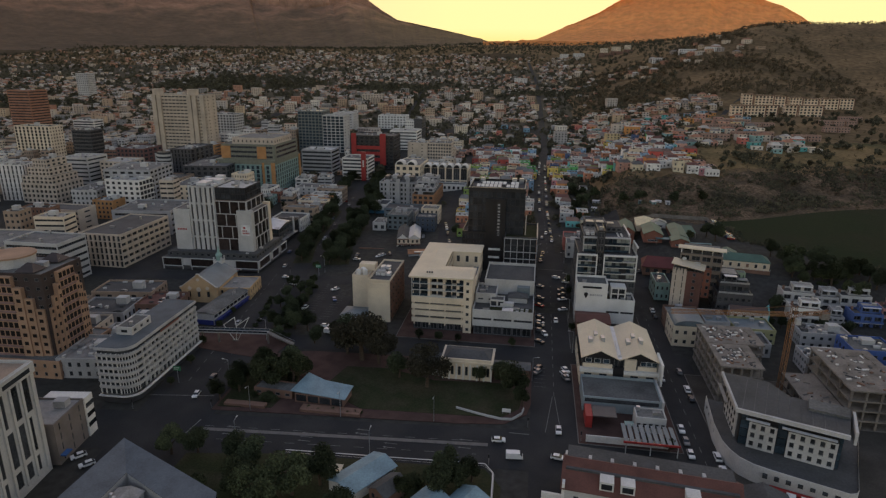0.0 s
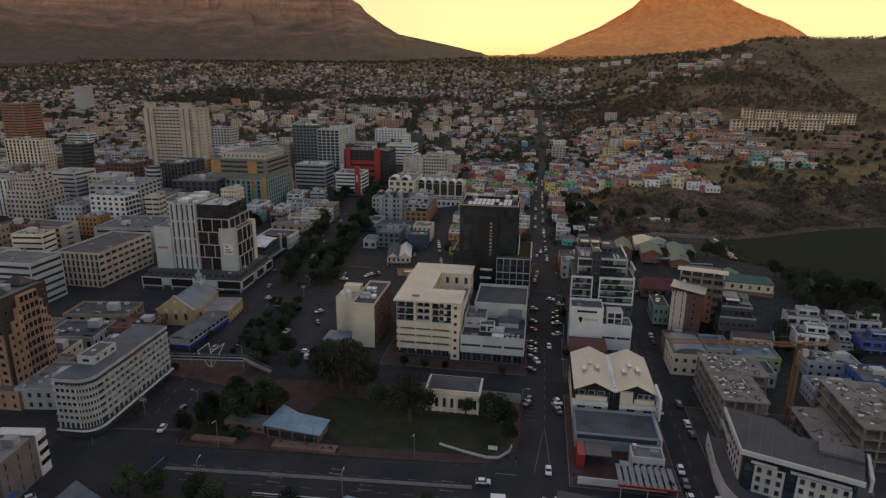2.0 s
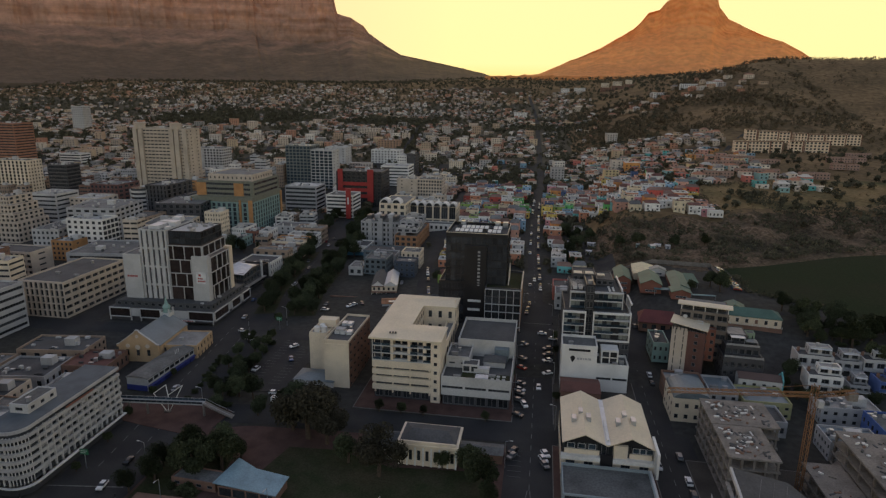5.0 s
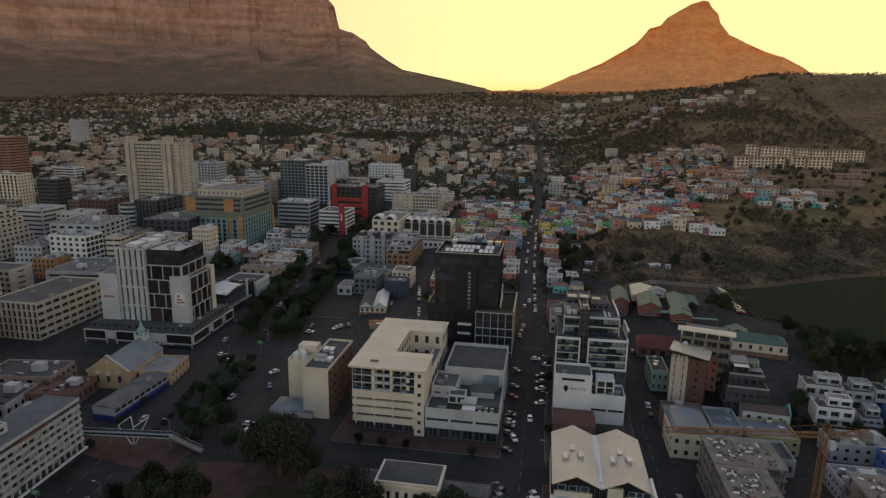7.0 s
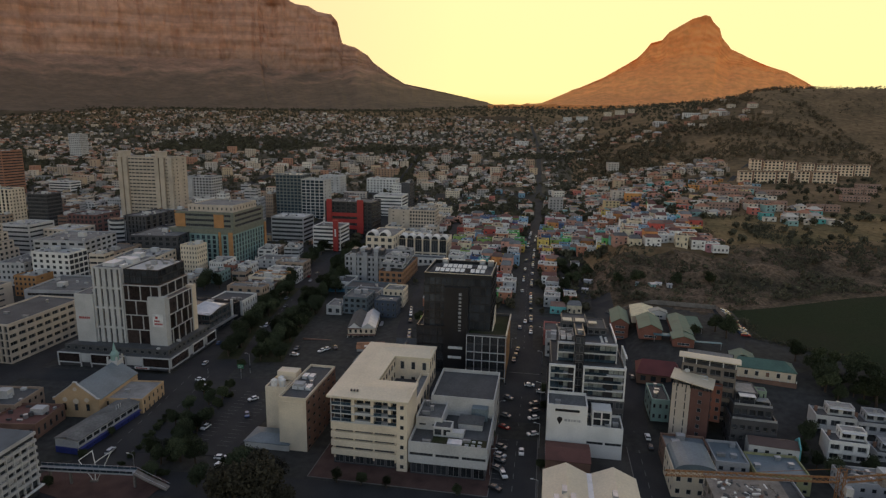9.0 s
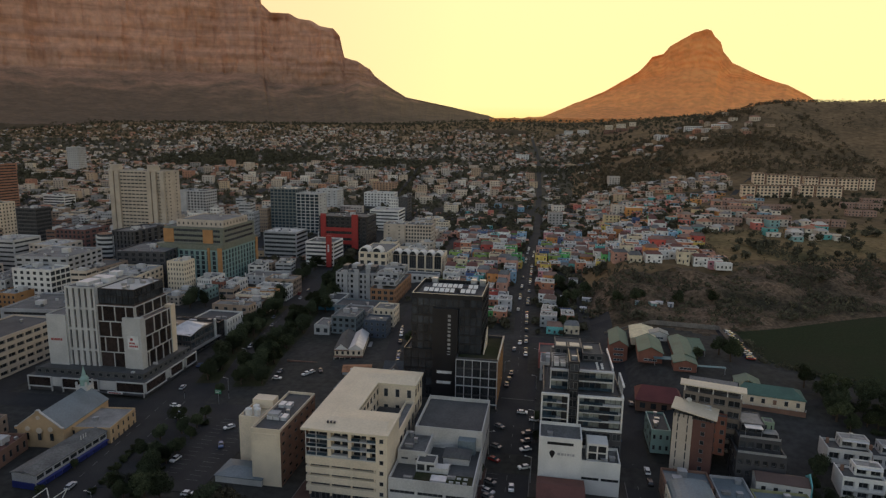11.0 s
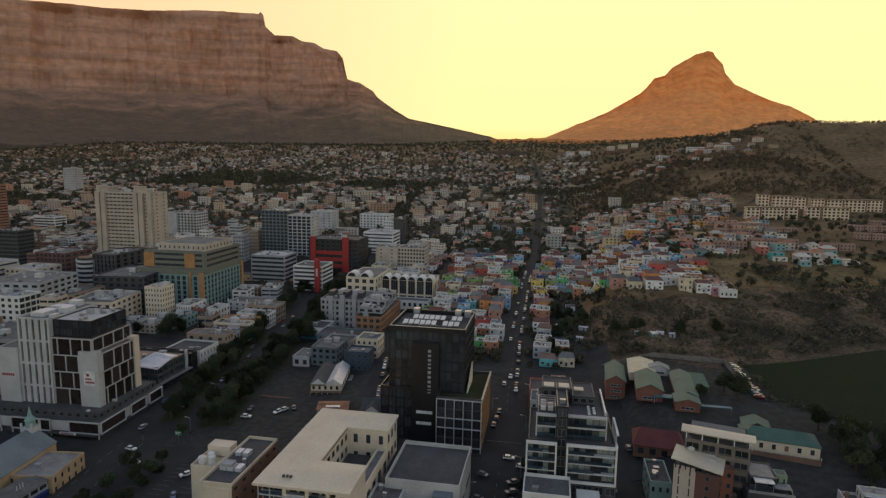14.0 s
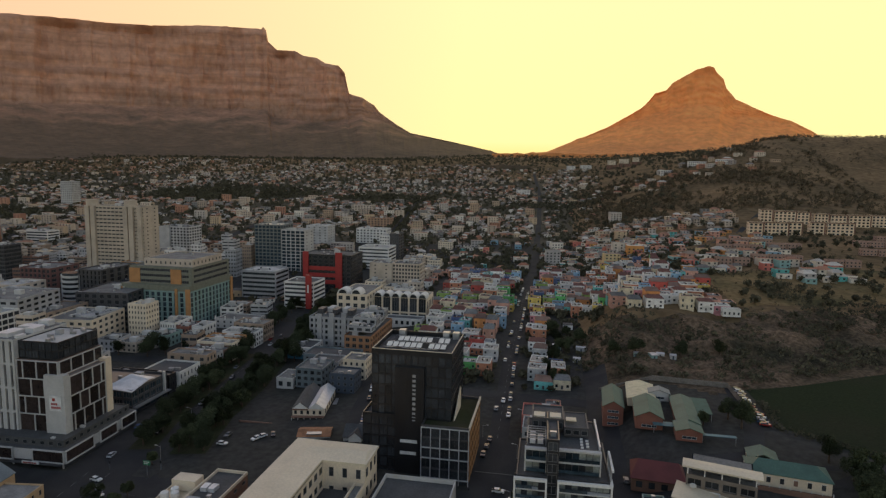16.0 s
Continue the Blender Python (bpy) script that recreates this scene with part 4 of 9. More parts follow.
for x0, x1 in ((0.8, 11.0), (19.6, 26.0)):
    slab("front_wall", b, x0, x1, 0.9, 1.25, 6.9, 8.4, CREAM)
    for k in range(3):
        part("window", window_mesh(2.2, 1.7, "w"), b, at=T(x0 + 0.8 + k * (x1 - x0 - 1) / 3, 0.96, 8.7))
slab("dark_bay", b, 11.2, 14.8, -0.55, 0.2, 1.0, 8.0, BLACK)
for cx, w in ((6.6, 13.2), (19.9, 13.2)):
    part("gable_roof", gable_mesh(w - 0.3, 28, 3.0, 0.15, "y", 0.3, ROOFL), b, at=T(cx, 14, 11.0))
    s = Soup()
    s.poly([(cx - 6.4, 1.3, 10.7), (cx + 6.4, 1.3, 10.7), (cx, 1.3, 13.7)])
    part("gable_end", s.mesh("gable_end", [BLACK]), b)
    for k in range(3):
        slab("roof_duct", b, cx - 3.6 + k * 2.2, cx - 2.2 + k * 2.2, 9 + 4 * (k % 2), 12 + 4 * (k % 2), 12.3, 13.9 + 0.4 * k, STEEL)
slab("valley_gutter", b, 12.4, 14.1, 0, 28, 11.0, 11.3, PALEMETAL)
slab("skylight_strip", b, 12.9, 13.7, 2, 14, 11.4, 11.8, WHITE)
slab("side_screen", b, 26.5, 27.2, -4, 6, 4, 12, WHITE)

b = thing("blue_roofed_store", (17, 181, 0), "low store with a pale blue sheet wall and dark slot window", "building")
block("store", "", 0, 25, 2, 17, 4.6, 1, material("pale_teal_render", (0.25, 0.30, 0.315), 0.85, 0.2, 0.25), {}, roof=ROOFG, para=0.9, units=0, parent=b)
slab("slot_window", b, 0.6, 24, 1.9, 2.02, 3.6, 4.9, GLASS)
slab("side_wall", b, 25, 25.6, 1.5, 17, 0, 5.6, LGREY)
b = thing("courtyard_bar", (17, 165, 0), "low bar yard with red wall, dark awnings and slatted canopy", "building")
slab("red_wall", b, 0.3, 2.4, 8, 15.5, 0, 4.2, RED)
slab("awning", b, 2.6, 10, 9, 15.5, 3.6, 3.9, DARKC)
slab("yard_wall", b, 0, 24, 0.2, 0.5, 0, 2.4, WHITE)
slab("yard_floor", b, 0.3, 25, 0.5, 15.6, 0, 0.12, PAVING)
block("kiosk", "", 15.5, 24.5, 8, 14, 5.0, 1, LGREY, {"f": (5, 0.6, 0.3)}, para=0.4, units=2, parent=b)
s = Soup()
for k in range(9):
    s.box(10.5 + k * 1.75, 11.7 + k * 1.75, -4, 5.5, 4.2, 4.35)
part("slatted_canopy", s.mesh("slatted_canopy", [ROOFB]), b)
slab("canopy_edge", b, 10.2, 26.2, -4.4, -4.0, 3.9, 4.5, RED)
for x in (11, 18, 25.6):
    slab("canopy_post", b, x, x + 0.25, -3.9, -3.65, 0.1, 4.2, LGREY)
slab("parasol", b, 12.2, 15, 7, 9.5, 2.6, 2.8, TEAL)

# dark hotel with white window panels on a pale plinth
b = thing("dark_plinth_hotel", (58.7, 164.8, 0), "dark hotel with white window panels above a pale curved plinth", "building", rot=-20.5)
reserve(52, 100, 143, 192)
s = Soup()
o = [(-10.4, 23), (-6.2, 6.5), (-3, -2), (-0.7, -5.4), (2, -8), (5.5, -9.5), (10, -10), (27.8, -10.7), (29.3, -9.6), (29.9, -7.9), (31.5, 20)]
s.prism(o, 0.0, 4.6, 0, 1)
for (ax, ay), (bx, by) in zip(o, o[1:]):
    s.quad((ax, ay, 4.6), (bx, by, 4.6), (bx, by, 5.5), (ax, ay, 5.5))
    s.quad((bx + 0.02, by + 0.35, 5.5), (ax + 0.02, ay + 0.35, 5.5), (ax + 0.02, ay + 0.35, 4.6), (bx + 0.02, by + 0.35, 4.6))
    s.quad((ax, ay, 5.5), (bx, by, 5.5), (bx + 0.02, by + 0.35, 5.5), (ax + 0.02, ay + 0.35, 5.5))
part("plinth", s.mesh("plinth", [LGREY, ROOFD]), b)
for k in range(7):
    slab("plinth_window", b, 8 + k * 2.8, 9.2 + k * 2.8, -10.8, -9.9, 3.0, 4.0, GLASS)
for k in range(4):
    part("side_window", window_mesh(1.4, 1.0, "k"), b, at=T(-9.6 + k * 1.1, 19.6 - k * 4.2, 3.0, -75))
slab("red_fascia", b, 10, 28, -12.2, -10.8, 1.2, 1.6, RED)
slab("shop_glass", b, 9, 27.5, -10.9, -10.6, 0, 1.2, GLASS)
s = Soup()
s.prism([(-5, 20), (0.6, 0.8), (25.6, 0.8), (27, 14), (12, 14), (6, 20)], 4.6, 15.4)
part("body", s.mesh("body", [BLACK]), b)
for x0, n in ((3.0, 3), (12.8, 5)):
    block("white_panel", "", x0, x0 + n * 2.35, -0.2, 0.85, 12.8, 3, LGREY, {"f": (n, 0.5, 0.62, 0.4)}, base=4.7, para=0, units=0, parent=b)
for x0, x1 in ((10.2, 12.6), (0.8, 2.9), (24.7, 25.5)):
    for k in range(4):
        slab("dark_glazing", b, x0, x1, 0.5, 0.78, 4.9 + k * 2.6, 7.2 + k * 2.6, BLUEGLASS)
s = Soup()
s.box(0, 14, -0.4, 0.1, 4.7, 12.8)
west = part("west_panel", s.mesh("west_panel", [LGREY]), b, at=T(-4.1, 17, 0, -73.7))
for k in range(5):
    for j in range(3):
        part("window", window_mesh(1.2, 1.6, "k"), west, at=T(0.8 + k * 2.6, -0.46, 5.3 + j * 2.6))
s = Soup()
s.prism([(-6, 21), (-0.6, -0.6), (26.4, -0.6), (27.8, 14.5), (12.5, 14.5), (6.5, 21)], 15.4, 16.1)
part("roof_slab", s.mesh("roof_slab", [ROOFD]), b)
slab("roof_edge", b, -0.9, 26.6, -1.3, -0.6, 15.3, 16.5, LGREY)
for x0, x1 in ((2, 8), (11, 24)):
    slab("sun_screen", b, x0, x1, -2.2, -1.3, 14.2, 14.5, PALEMETAL)
s = Soup()
s.box(0, 21.5, -0.6, 0, 15.3, 16.5)
part("west_edge", s.mesh("west_edge", [LGREY]), b, at=T(-6.3, 20.6, 0, -74.5))
s = Soup()
s.box(3, 15, -1.9, -0.9, 13.6, 13.9)
part("west_screen", s.mesh("west_screen", [DULLMETAL]), b, at=T(-6.3, 20.6, 0, -74.5))
slab("roof_screen", b, 27.8, 28.5, 1, 13, 13, 16.8, LGREY)
slab("upper_roof", b, 17, 27, 8.5, 14.4, 16.1, 16.9, ROOFG)
for k in range(9):
    slab("roof_seam", b, 0.6 + k * 2.9, 0.7 + k * 2.9, -0.4, 14 if k > 3 else 19, 16.1, 16.2, ROOFG)
for k in range(4):
    slab("parasol", b, 14 + k * 3.4, 16.2 + k * 3.4, -15.4, -13.2, 2.3, 2.5, WHITE)

# seven-storey flats with rounded corner bands
b = thing("curved_balcony_flats", (-140.5, 161, 0), "white seven-storey flats with rounded banded corner and balconies", "building", rot=2.0)
reserve(-144, -124, 157, 208)


def rounded(w, d, r, k=8):
    o = [(0, 0)]
    o += [(w - r + r * math.sin(a * math.pi / 2 / k), r - r * math.cos(a * math.pi / 2 / k)) for a in range(k + 1)]
    return o + [(w, d), (0, d)]


OUT = rounded(12.5, 43, 5.0)
INN = [(x + (0.6 if x < 1 else -0.6), y + (0.6 if y < 20 else -0.6)) for x, y in OUT]
for k in range(8):
    z = 1.2 + k * 2.55 if k else 0
    s = Soup()
    s.prism(INN, z, z + 2.6)
    part("storey", s.mesh("storey", [GLASS if k else DARKC]), b)
    s = Soup()
    s.prism(OUT, z + 2.45 if k else 2.6, z + 3.5)
    part("floor_band", s.mesh("floor_band", [material("weathered_render", (0.45, 0.44, 0.43), 0.85, 0.2, 0.3, 3.0)]), b)
s = Soup()
s.prism([(x * 1.1 - 0.4, y * 1.02 - 0.6) for x, y in OUT], 3.1, 3.5)
part("shop_canopy", s.mesh("shop_canopy", [WHITE]), b)
for k in range(15):
    slab("balcony_divider", b, 11.6, 12.6, 7 + k * 2.5, 7.25 + k * 2.5, 3.6, 20.3, LGREY)
for k in range(5):
    slab("front_mullion", b, 0.2 + k * 1.75, 0.5 + k * 1.75, 0.25, 0.7, 3.6, 20.3, WHITE)
for k in range(1, 8):
    a = k * math.pi / 16
    s = Soup()
    s.beam((7.5 + 4.55 * math.sin(a), 5.0 - 4.55 * math.cos(a), 3.6), (7.5 + 4.55 * math.sin(a), 5.0 - 4.55 * math.cos(a), 20.3), 0.13, 6)
    part("corner_mullion", s.mesh("corner_mullion", [WHITE]), b)
for k in range(14):
    for f in range(6):
        if (k + f) % 3 == 0:
            slab("balcony_blind", b, 11.9, 12.0, 7.4 + k * 2.5, 9.3 + k * 2.5, 4.9 + f * 2.55, 6.3 + f * 2.55, material("balcony_blind", (0.34, 0.34, 0.33), 0.8, rnd=0.3))
s = Soup()
s.prism([(0.35 + x * 0.945, 0.35 + y * 0.984) for x, y in OUT], 22.0, 22.75)
part("roof", s.mesh("roof", [material("slate_grey_felt", (0.085, 0.105, 0.12), 0.8, 0.2, 0.3)]), b)
b.matrix_world = b.matrix_world @ Matrix.Diagonal((0.97, 1.0, 0.89, 1.0))
block("roof_house", "", 1.5, 7.5, 10, 21, 25.6, 1, LGREY, {"r": (3, 0.4, 0.4), "f": (1, 0.4, 0.4)}, base=22.7, para=0.3, units=1, parent=b)
slab("sign_strip", b, 12.6, 12.75, 18, 30, 20.4, 21.0, REDB)

# hotel: white slabs and dark glazed grid over a podium
BRONZE = material("bronze_glass", (0.042, 0.030, 0.027), 0.22, 0.3, 0.5, 1.5, rnd=0.45)
b = thing("slab_hotel", (-204.0, 291, 0), "pale hotel tower with dark bronze window grid on a wide podium", "building", rot=2)
b.matrix_world = b.matrix_world @ Matrix.Diagonal((0.92, 0.9, 1.035, 1.0))
reserve(-208, -144, 288, 340)


def framed_grid(parent, turn, rows, bars_at, t=0.35):
    """Bronze windows between thin white bars in the plane y = 0 of turn; rows: heights of the bars; bars_at: the uprights, row by row."""
    for k, (z0, z1) in enumerate(zip(rows, rows[1:])):
        xs = bars_at[k % len(bars_at)]
        for x0, x1 in zip(xs, xs[1:]):
            m = Soup()
            m.box(x0 + t / 2, x1 - t / 2, 0.0, 0.12, z0 + t / 2, z1 - t / 2)
            part("window", m.mesh("window", [BRONZE]), parent, at=turn)
        for x in xs:
            m = Soup()
            m.box(x - t / 2, x + t / 2, -0.45, 0.15, z0, z1)
            part("mullion", m.mesh("mullion", [LGREY]), parent, at=turn)
    for z in rows:
        m = Soup()
        m.box(bars_at[0][0] - t / 2, bars_at[0][-1] + t / 2, -0.5, 0.15, z - t / 2, z + t / 2)
        part("frame_bar", m.mesh("frame_bar", [LGREY]), parent, at=turn)


SIDE = Matrix.Rotation(radians(90), 4, "Z")
slab("ground_floor", b, 4, 62.2, 1.2, 46, 0, 2.2, DARKC)
slab("podium_body", b, 3.4, 62.6, 0.6, 46, 2.2, 6.2, LGREY)
for x0, x1 in ((3.6, 15.5), (21.0, 39.5), (48.5, 62.4)):
    framed_grid(b, T(0, 0.4, 0), (1.9, 6.2), ((x0, x1),), 0.4)
for x0, x1 in ((0.8, 17), (21, 32), (35, 45)):
    framed_grid(b, T(62.8, 0, 0) @ SIDE, (1.9, 6.2), ((x0, x1),), 0.4)
slab("podium_roof", b, 3.4, 62.6, 0.6, 46, 6.2, 6.5, ROOFD)
block("clerestory", "", 5.5, 60.5, 3.0, 44, 8.8, 1, ROOFD, {"f": (14, 0.5, 0.6), "r": (10, 0.5, 0.6)}, base=6.5, para=0.4, units=5, parent=b, joined=True, roof=ROOFD)
slab("canopy", b, 39, 62, -1.6, 0.0, 1.5, 1.8, DARKC)
slab("entrance_sign", b, 45.5, 53, -2.0, -1.62, 1.8, 2.7, LETTER)
bars(b, T(46.2, -2.02, 2.0), (1.1, 0.8, 1.3, 0.9, 1.0), 0.45, RED, 0.2)
for x in (3.4, 15.4, 21.0, 39.4, 61.8):
    slab("podium_post", b, x, x + 0.5, 0.1, 0.6, 0, 1.7, LGREY)
block("west_block", "", 8.5, 18.5, 9, 36, 30.4, 1, LGREY, {}, base=6.5, para=0.4, units=2, parent=b)
bars(b, T(10.2, 8.95, 19.4), (0.9, 0.6, 0.8, 0.7, 0.6, 0.7), 1.0, RED, 0.3)
block("white_slab", "", 18.5, 34.0, 10, 40, 42.6, 4, LGREY, {"f": (5, 0.36, 0.9, 0.9)}, base=6.6, para=0.5, units=0, style="k", parent=b)
slab("slab_edge", b, 17.9, 18.5, 13, 40, 30.5, 42.6, LGREY)
block("glazed_body", "", 34.0, 53.0, 11.2, 37, 35.4, 1, BROWNB, {}, base=6.6, para=0.3, units=0, parent=b)
framed_grid(b, T(0, 11.0, 0), (8.4, 15.2, 21.9, 28.6, 35.4), ((34.2, 41.2, 46.8, 53.0), (34.2, 37.2, 43.6, 49.5, 53.0), (34.2, 40.4, 46.4, 53.0), (34.2, 36.9, 43.2, 48.8, 53.0)))
block("side_body", "", 53.0, 56.0, 13, 37, 29.6, 1, BROWNB, {}, base=6.6, para=0.3, units=0, parent=b)
framed_grid(b, T(56.2, 0, 0) @ SIDE, (8.4, 15.4, 22.2, 29.6), ((13.0, 15, 20.5, 26.5, 32.0, 34.5), (13.0, 18.5, 24, 30, 34.5), (13.0, 20.5, 26.5, 32.0, 34.5)))
framed_grid(b, T(53.2, 0, 0) @ SIDE, (30.2, 35.4), ((11.4, 18.0, 25.0, 32.0, 37.0),))
block("crown", "", 34.0, 52.4, 12.4, 36, 42.0, 2, BLACK, {"f": (6, 0.93, 0.88, 0.2), "r": (7, 0.93, 0.88, 0.2)}, base=35.8, para=0.4, units=8, style="k", parent=b, roof=LGREY)
slab("corner_slab", b, 47.4, 56.4, 9.6, 12.9, 6.6, 30.8, LGREY)
slab("end_pier", b, 53.0, 56.8, 34.6, 38.4, 6.4, 30.8, CREAM)
slab("sign_board", b, 49.6, 55.0, 9.3, 9.58, 17.5, 23.2, LETTER)
bars(b, T(50.4, 9.3, 18.4), (0.7, 0.7, 0.7, 0.7, 0.6), 0.8, RED, 0.2)
bars(b, T(50.4, 9.3, 19.7), (0.8, 0.7, 0.8), 0.8, RED, 0.25)
slab("sign_mark", b, 51.0, 52.3, 9.24, 9.32, 21.2, 22.3, RED)
for x, y, w, d, h in ((22, 14, 6, 9, 1.6), (29, 22, 4, 6, 2.0), (20, 28, 9, 5, 1.2), (24, 35, 5, 4, 2.2), (31, 14, 2, 4, 1.0)):
    slab("roof_plant", b, x, x + w, y, y + d, 42.62, 42.62 + h, PALEMETAL)

# church with ochre gable and spire
b = thing("ochre_church", (-156.6, 261.8, 0), "ochre church with pointed gable, grey roof and copper spire", "church", rot=6)
reserve(-172, -146, 236, 280)
part("nave", body_mesh(17, 26, 7.0, YELLOW, 5.5, "y"), b)
part("nave_roof", gable_mesh(17, 26, 5.6, 0.3, "y", 0.2, ROOFB), b, at=T(0, 0, 7.05))
s = Soup()
o = [(-9.0, 6.8), (-9.0, 7.9), (-8.0, 8.1), (-7.0, 9.0), (-1.0, 13.4), (-0.6, 14.2), (0.6, 14.2), (1.0, 13.4), (7.0, 9.0), (8.0, 8.1), (9.0, 7.9), (9.0, 6.8)]
s.poly([(x, -13.5, z) for x, z in o])
s.poly([(x, -13.0, z) for x, z in reversed(o)])
for k in range(len(o)):
    (ax, az), (bx, bz) = o[k], o[(k + 1) % len(o)]
    s.quad((ax, -13.0, az), (bx, -13.0, bz), (bx, -13.5, bz), (ax, -13.5, az))
part("gable_wall", s.mesh("gable_wall", [YELLOW]), b)
for k in range(1, len(o) - 1):
    (ax, az), (bx, bz) = o[k], o[k + 1]
    if k < len(o) - 2:
        s = Soup()
        s.quad((ax, -13.6, az + 0.02), (bx, -13.6, bz + 0.02), (bx, -12.8, bz + 0.02), (ax, -12.8, az + 0.02))
        s.quad((ax, -13.6, az - 0.3), (bx, -13.6, bz - 0.3), (bx, -13.6, bz + 0.02), (ax, -13.6, az + 0.02))
        part("coping", s.mesh("coping", [LGREY]), b)
for x, z, r in ((0, 11.4, 0.75), (-4.2, 7.2, 0.9), (0, 6.6, 1.1), (4.2, 7.2, 0.9)):
    s = Soup()
    s.beam((x, -13.62, z), (x, -13.4, z), r, 16)
    part("round_window", s.mesh("round_window", [BEIGEC]), b, "blind round window in pale plaster")
for x in (-4.5, 0, 4.5):
    slab("arched_window", b, x - 0.6, x + 0.6, -13.6, -13.45, 3.0, 5.6, GLASS)
COPPER = material("copper_green", (0.22, 0.36, 0.32), 0.6, 0.5, 0.3)
slab("belfry_base", b, -2.2, 2.2, 10, 14.4, 0, 13.0, LGREY)
for x, y in ((-2.2, 10), (1.6, 10), (-2.2, 13.8), (1.6, 13.8)):
    slab("pinnacle", b, x, x + 0.6, y, y + 0.6, 13.0, 14.8, LGREY)
s = Soup()
s.beam((0, 12.2, 13.0), (0, 12.2, 15.4), 1.6, 8)
part("belfry", s.mesh("belfry", [COPPER]), b)
s = Soup()
s.beam((0, 12.2, 15.4), (0, 12.2, 17.0), 1.9, 8, r2=0.8)
s.beam((0, 12.2, 17.0), (0, 12.2, 20.6), 0.8, 8, r2=0.05)
part("spire", s.mesh("spire", [COPPER]), b)

b = thing("ochre_corner_house", (-142.5, 263, -1), "two-storey ochre house with pale flat roof", "building", rot=8)
reserve(-152, -131, 247, 270)
block("house", "", -7.5, 8, -8, 9, 6.4, 2, YELLOW, {"f": (4, 0.3, 0.55), "r": (5, 0.3, 0.55)}, roof=DULLMETAL, para=0.5, units=1, parent=b)
b = thing("long_shed", (-139.3, 240.5, 0), "long two-tier shop building with grey sheet roof and blue shopfronts", "shop", rot=-2)
reserve(-146, -133, 222, 257)
part("body", body_mesh(8.8, 30, 5.0, GREYW), b)
part("roof", gable_mesh(8.8, 30, 0.9, 0.35, "y", 0.15, ROOFG), b, at=T(0, 0, 5.1))
SHOPBLUE = material("shopfront_blue", (0.02, 0.035, 0.19), 0.6, 0.5, 0.3)
for k in range(9):
    y = -14.6 + k * 3.3
    slab("shopfront", b, 4.4, 4.75, y, y + 2.9, 0.1, 1.9, SHOPBLUE)
    slab("clerestory_window", b, 4.38, 4.46, y + 0.2, y + 2.7, 3.1, 4.3, GLASS)
slab("awning", b, 4.4, 5.6, -14.8, 14.8, 2.0, 2.2, SHOPBLUE, "blue sheet awning")
slab("end_shopfront", b, -4.2, 4.2, -15.3, -15.02, 0.1, 2.2, SHOPBLUE)
for y in (6.5, 7.6, 8.7):
    slab("roof_pipe", b, 1.5, 1.7, y, y + 0.2, 5.7, 7.2, LGREY)

# stepped tan tower with dark recesses
b = thing("stepped_tan_tower", (-207, 176, 0), "tan stepped hotel tower with dark upper recesses and round crown", "building", rot=2)
reserve(-218, -164, 168, 206)
DUSKY = material("dusky_pink_band", (0.27, 0.165, 0.15), 0.8, 0.3, 0.3)
# near-black boxes on the wall face: dark glass and recess shade in one colour
RECESSDARK = material("deep_window_recess", (0.014, 0.012, 0.012), 0.5, 0.5, 0.4, spec=0.2)
s = Soup()
s.box(-0.5, 0.5, -0.5, 0.5, -0.5, 0.5)
WINDOW_BOX = s.mesh("window", [RECESSDARK])
MAROON = material("dark_maroon_cladding", (0.05, 0.034, 0.032), 0.6, 0.3, 0.4)
block("podium", "", -4, 42, -5, 24, 6.5, 2, PINKSTONE, {"f": (12, 0.3, 0.45), "r": (8, 0.3, 0.45)}, para=0.5, units=0, parent=b)
block("core_body", "", 1, 37, 0, 20, 37, 9, MAROON, {"f": (9, 0.4, 0.4), "r": (6, 0.4, 0.4)}, base=6.5, para=0.5, units=2, parent=b)
for side, length, turn in (("front", 36, T(1, 0, 0)), ("side", 20, T(37, 0, 0, 90))):
    mid = length / 2
    def strip_part(name, x0, x1, out, z1, cols, rows):
        m = Soup()
        m.box(x0, x1, -out, 0.05, 6.5, z1)
        p = part(name, m.mesh(name, [PINKSTONE]), b, at=turn)
        for c in range(cols):
            for r in range(rows):
                w = (x1 - x0) / cols
                wide, high = (0.74, 0.6) if cols > 1 else (0.46, 0.42)
                dz = (z1 - 6.5) / rows
                part("window", WINDOW_BOX, p, at=T(x0 + w * (c + 0.5), -out, 6.5 + dz * (r + 0.55)) @ Matrix.Diagonal((w * wide, 0.12, dz * high, 1)))
    for k, (a, z) in enumerate(((0.30, 24.5), (0.42, 28.5), (0.5, 32.5))):
        for sgn in (-1, 1):
            q = mid + sgn * (mid - 2.0 * k * length / 22 - 0.8)
            x0, x1 = sorted((q, q - sgn * 2.0 * length / 22))
            strip_part("stepped_shaft", x0, x1, 0.7 + 0.5 * k, z, 1, 6 + k)
    strip_part("window_bay", mid - length * 0.2, mid + length * 0.2, 1.5, 36.5, 4 if side == "side" else 7, 9)
    for r in range(9):
        m = Soup()
        m.box(mid - length * 0.2, mid + length * 0.2, -1.9, -1.5, 6.5 + 30 / 9 * r, 7.1 + 30 / 9 * r)
        part("sill_band", m.mesh("sill_band", [DUSKY]), b, at=turn)
for x, y in ((4, 3), (30, 3), (30, 15)):
    part("corner_roof", gable_mesh(7, 6, 2.6, 0.2, "x", 0.2, MAROON, hip=2.8), b, at=T(x, y + 1, 37.7))
s = Soup()
s.beam((17, 11, 37), (17, 11, 40.4), 7.5, 24)
part("round_crown", s.mesh("round_crown", [LGREY]), b)
s = Soup()
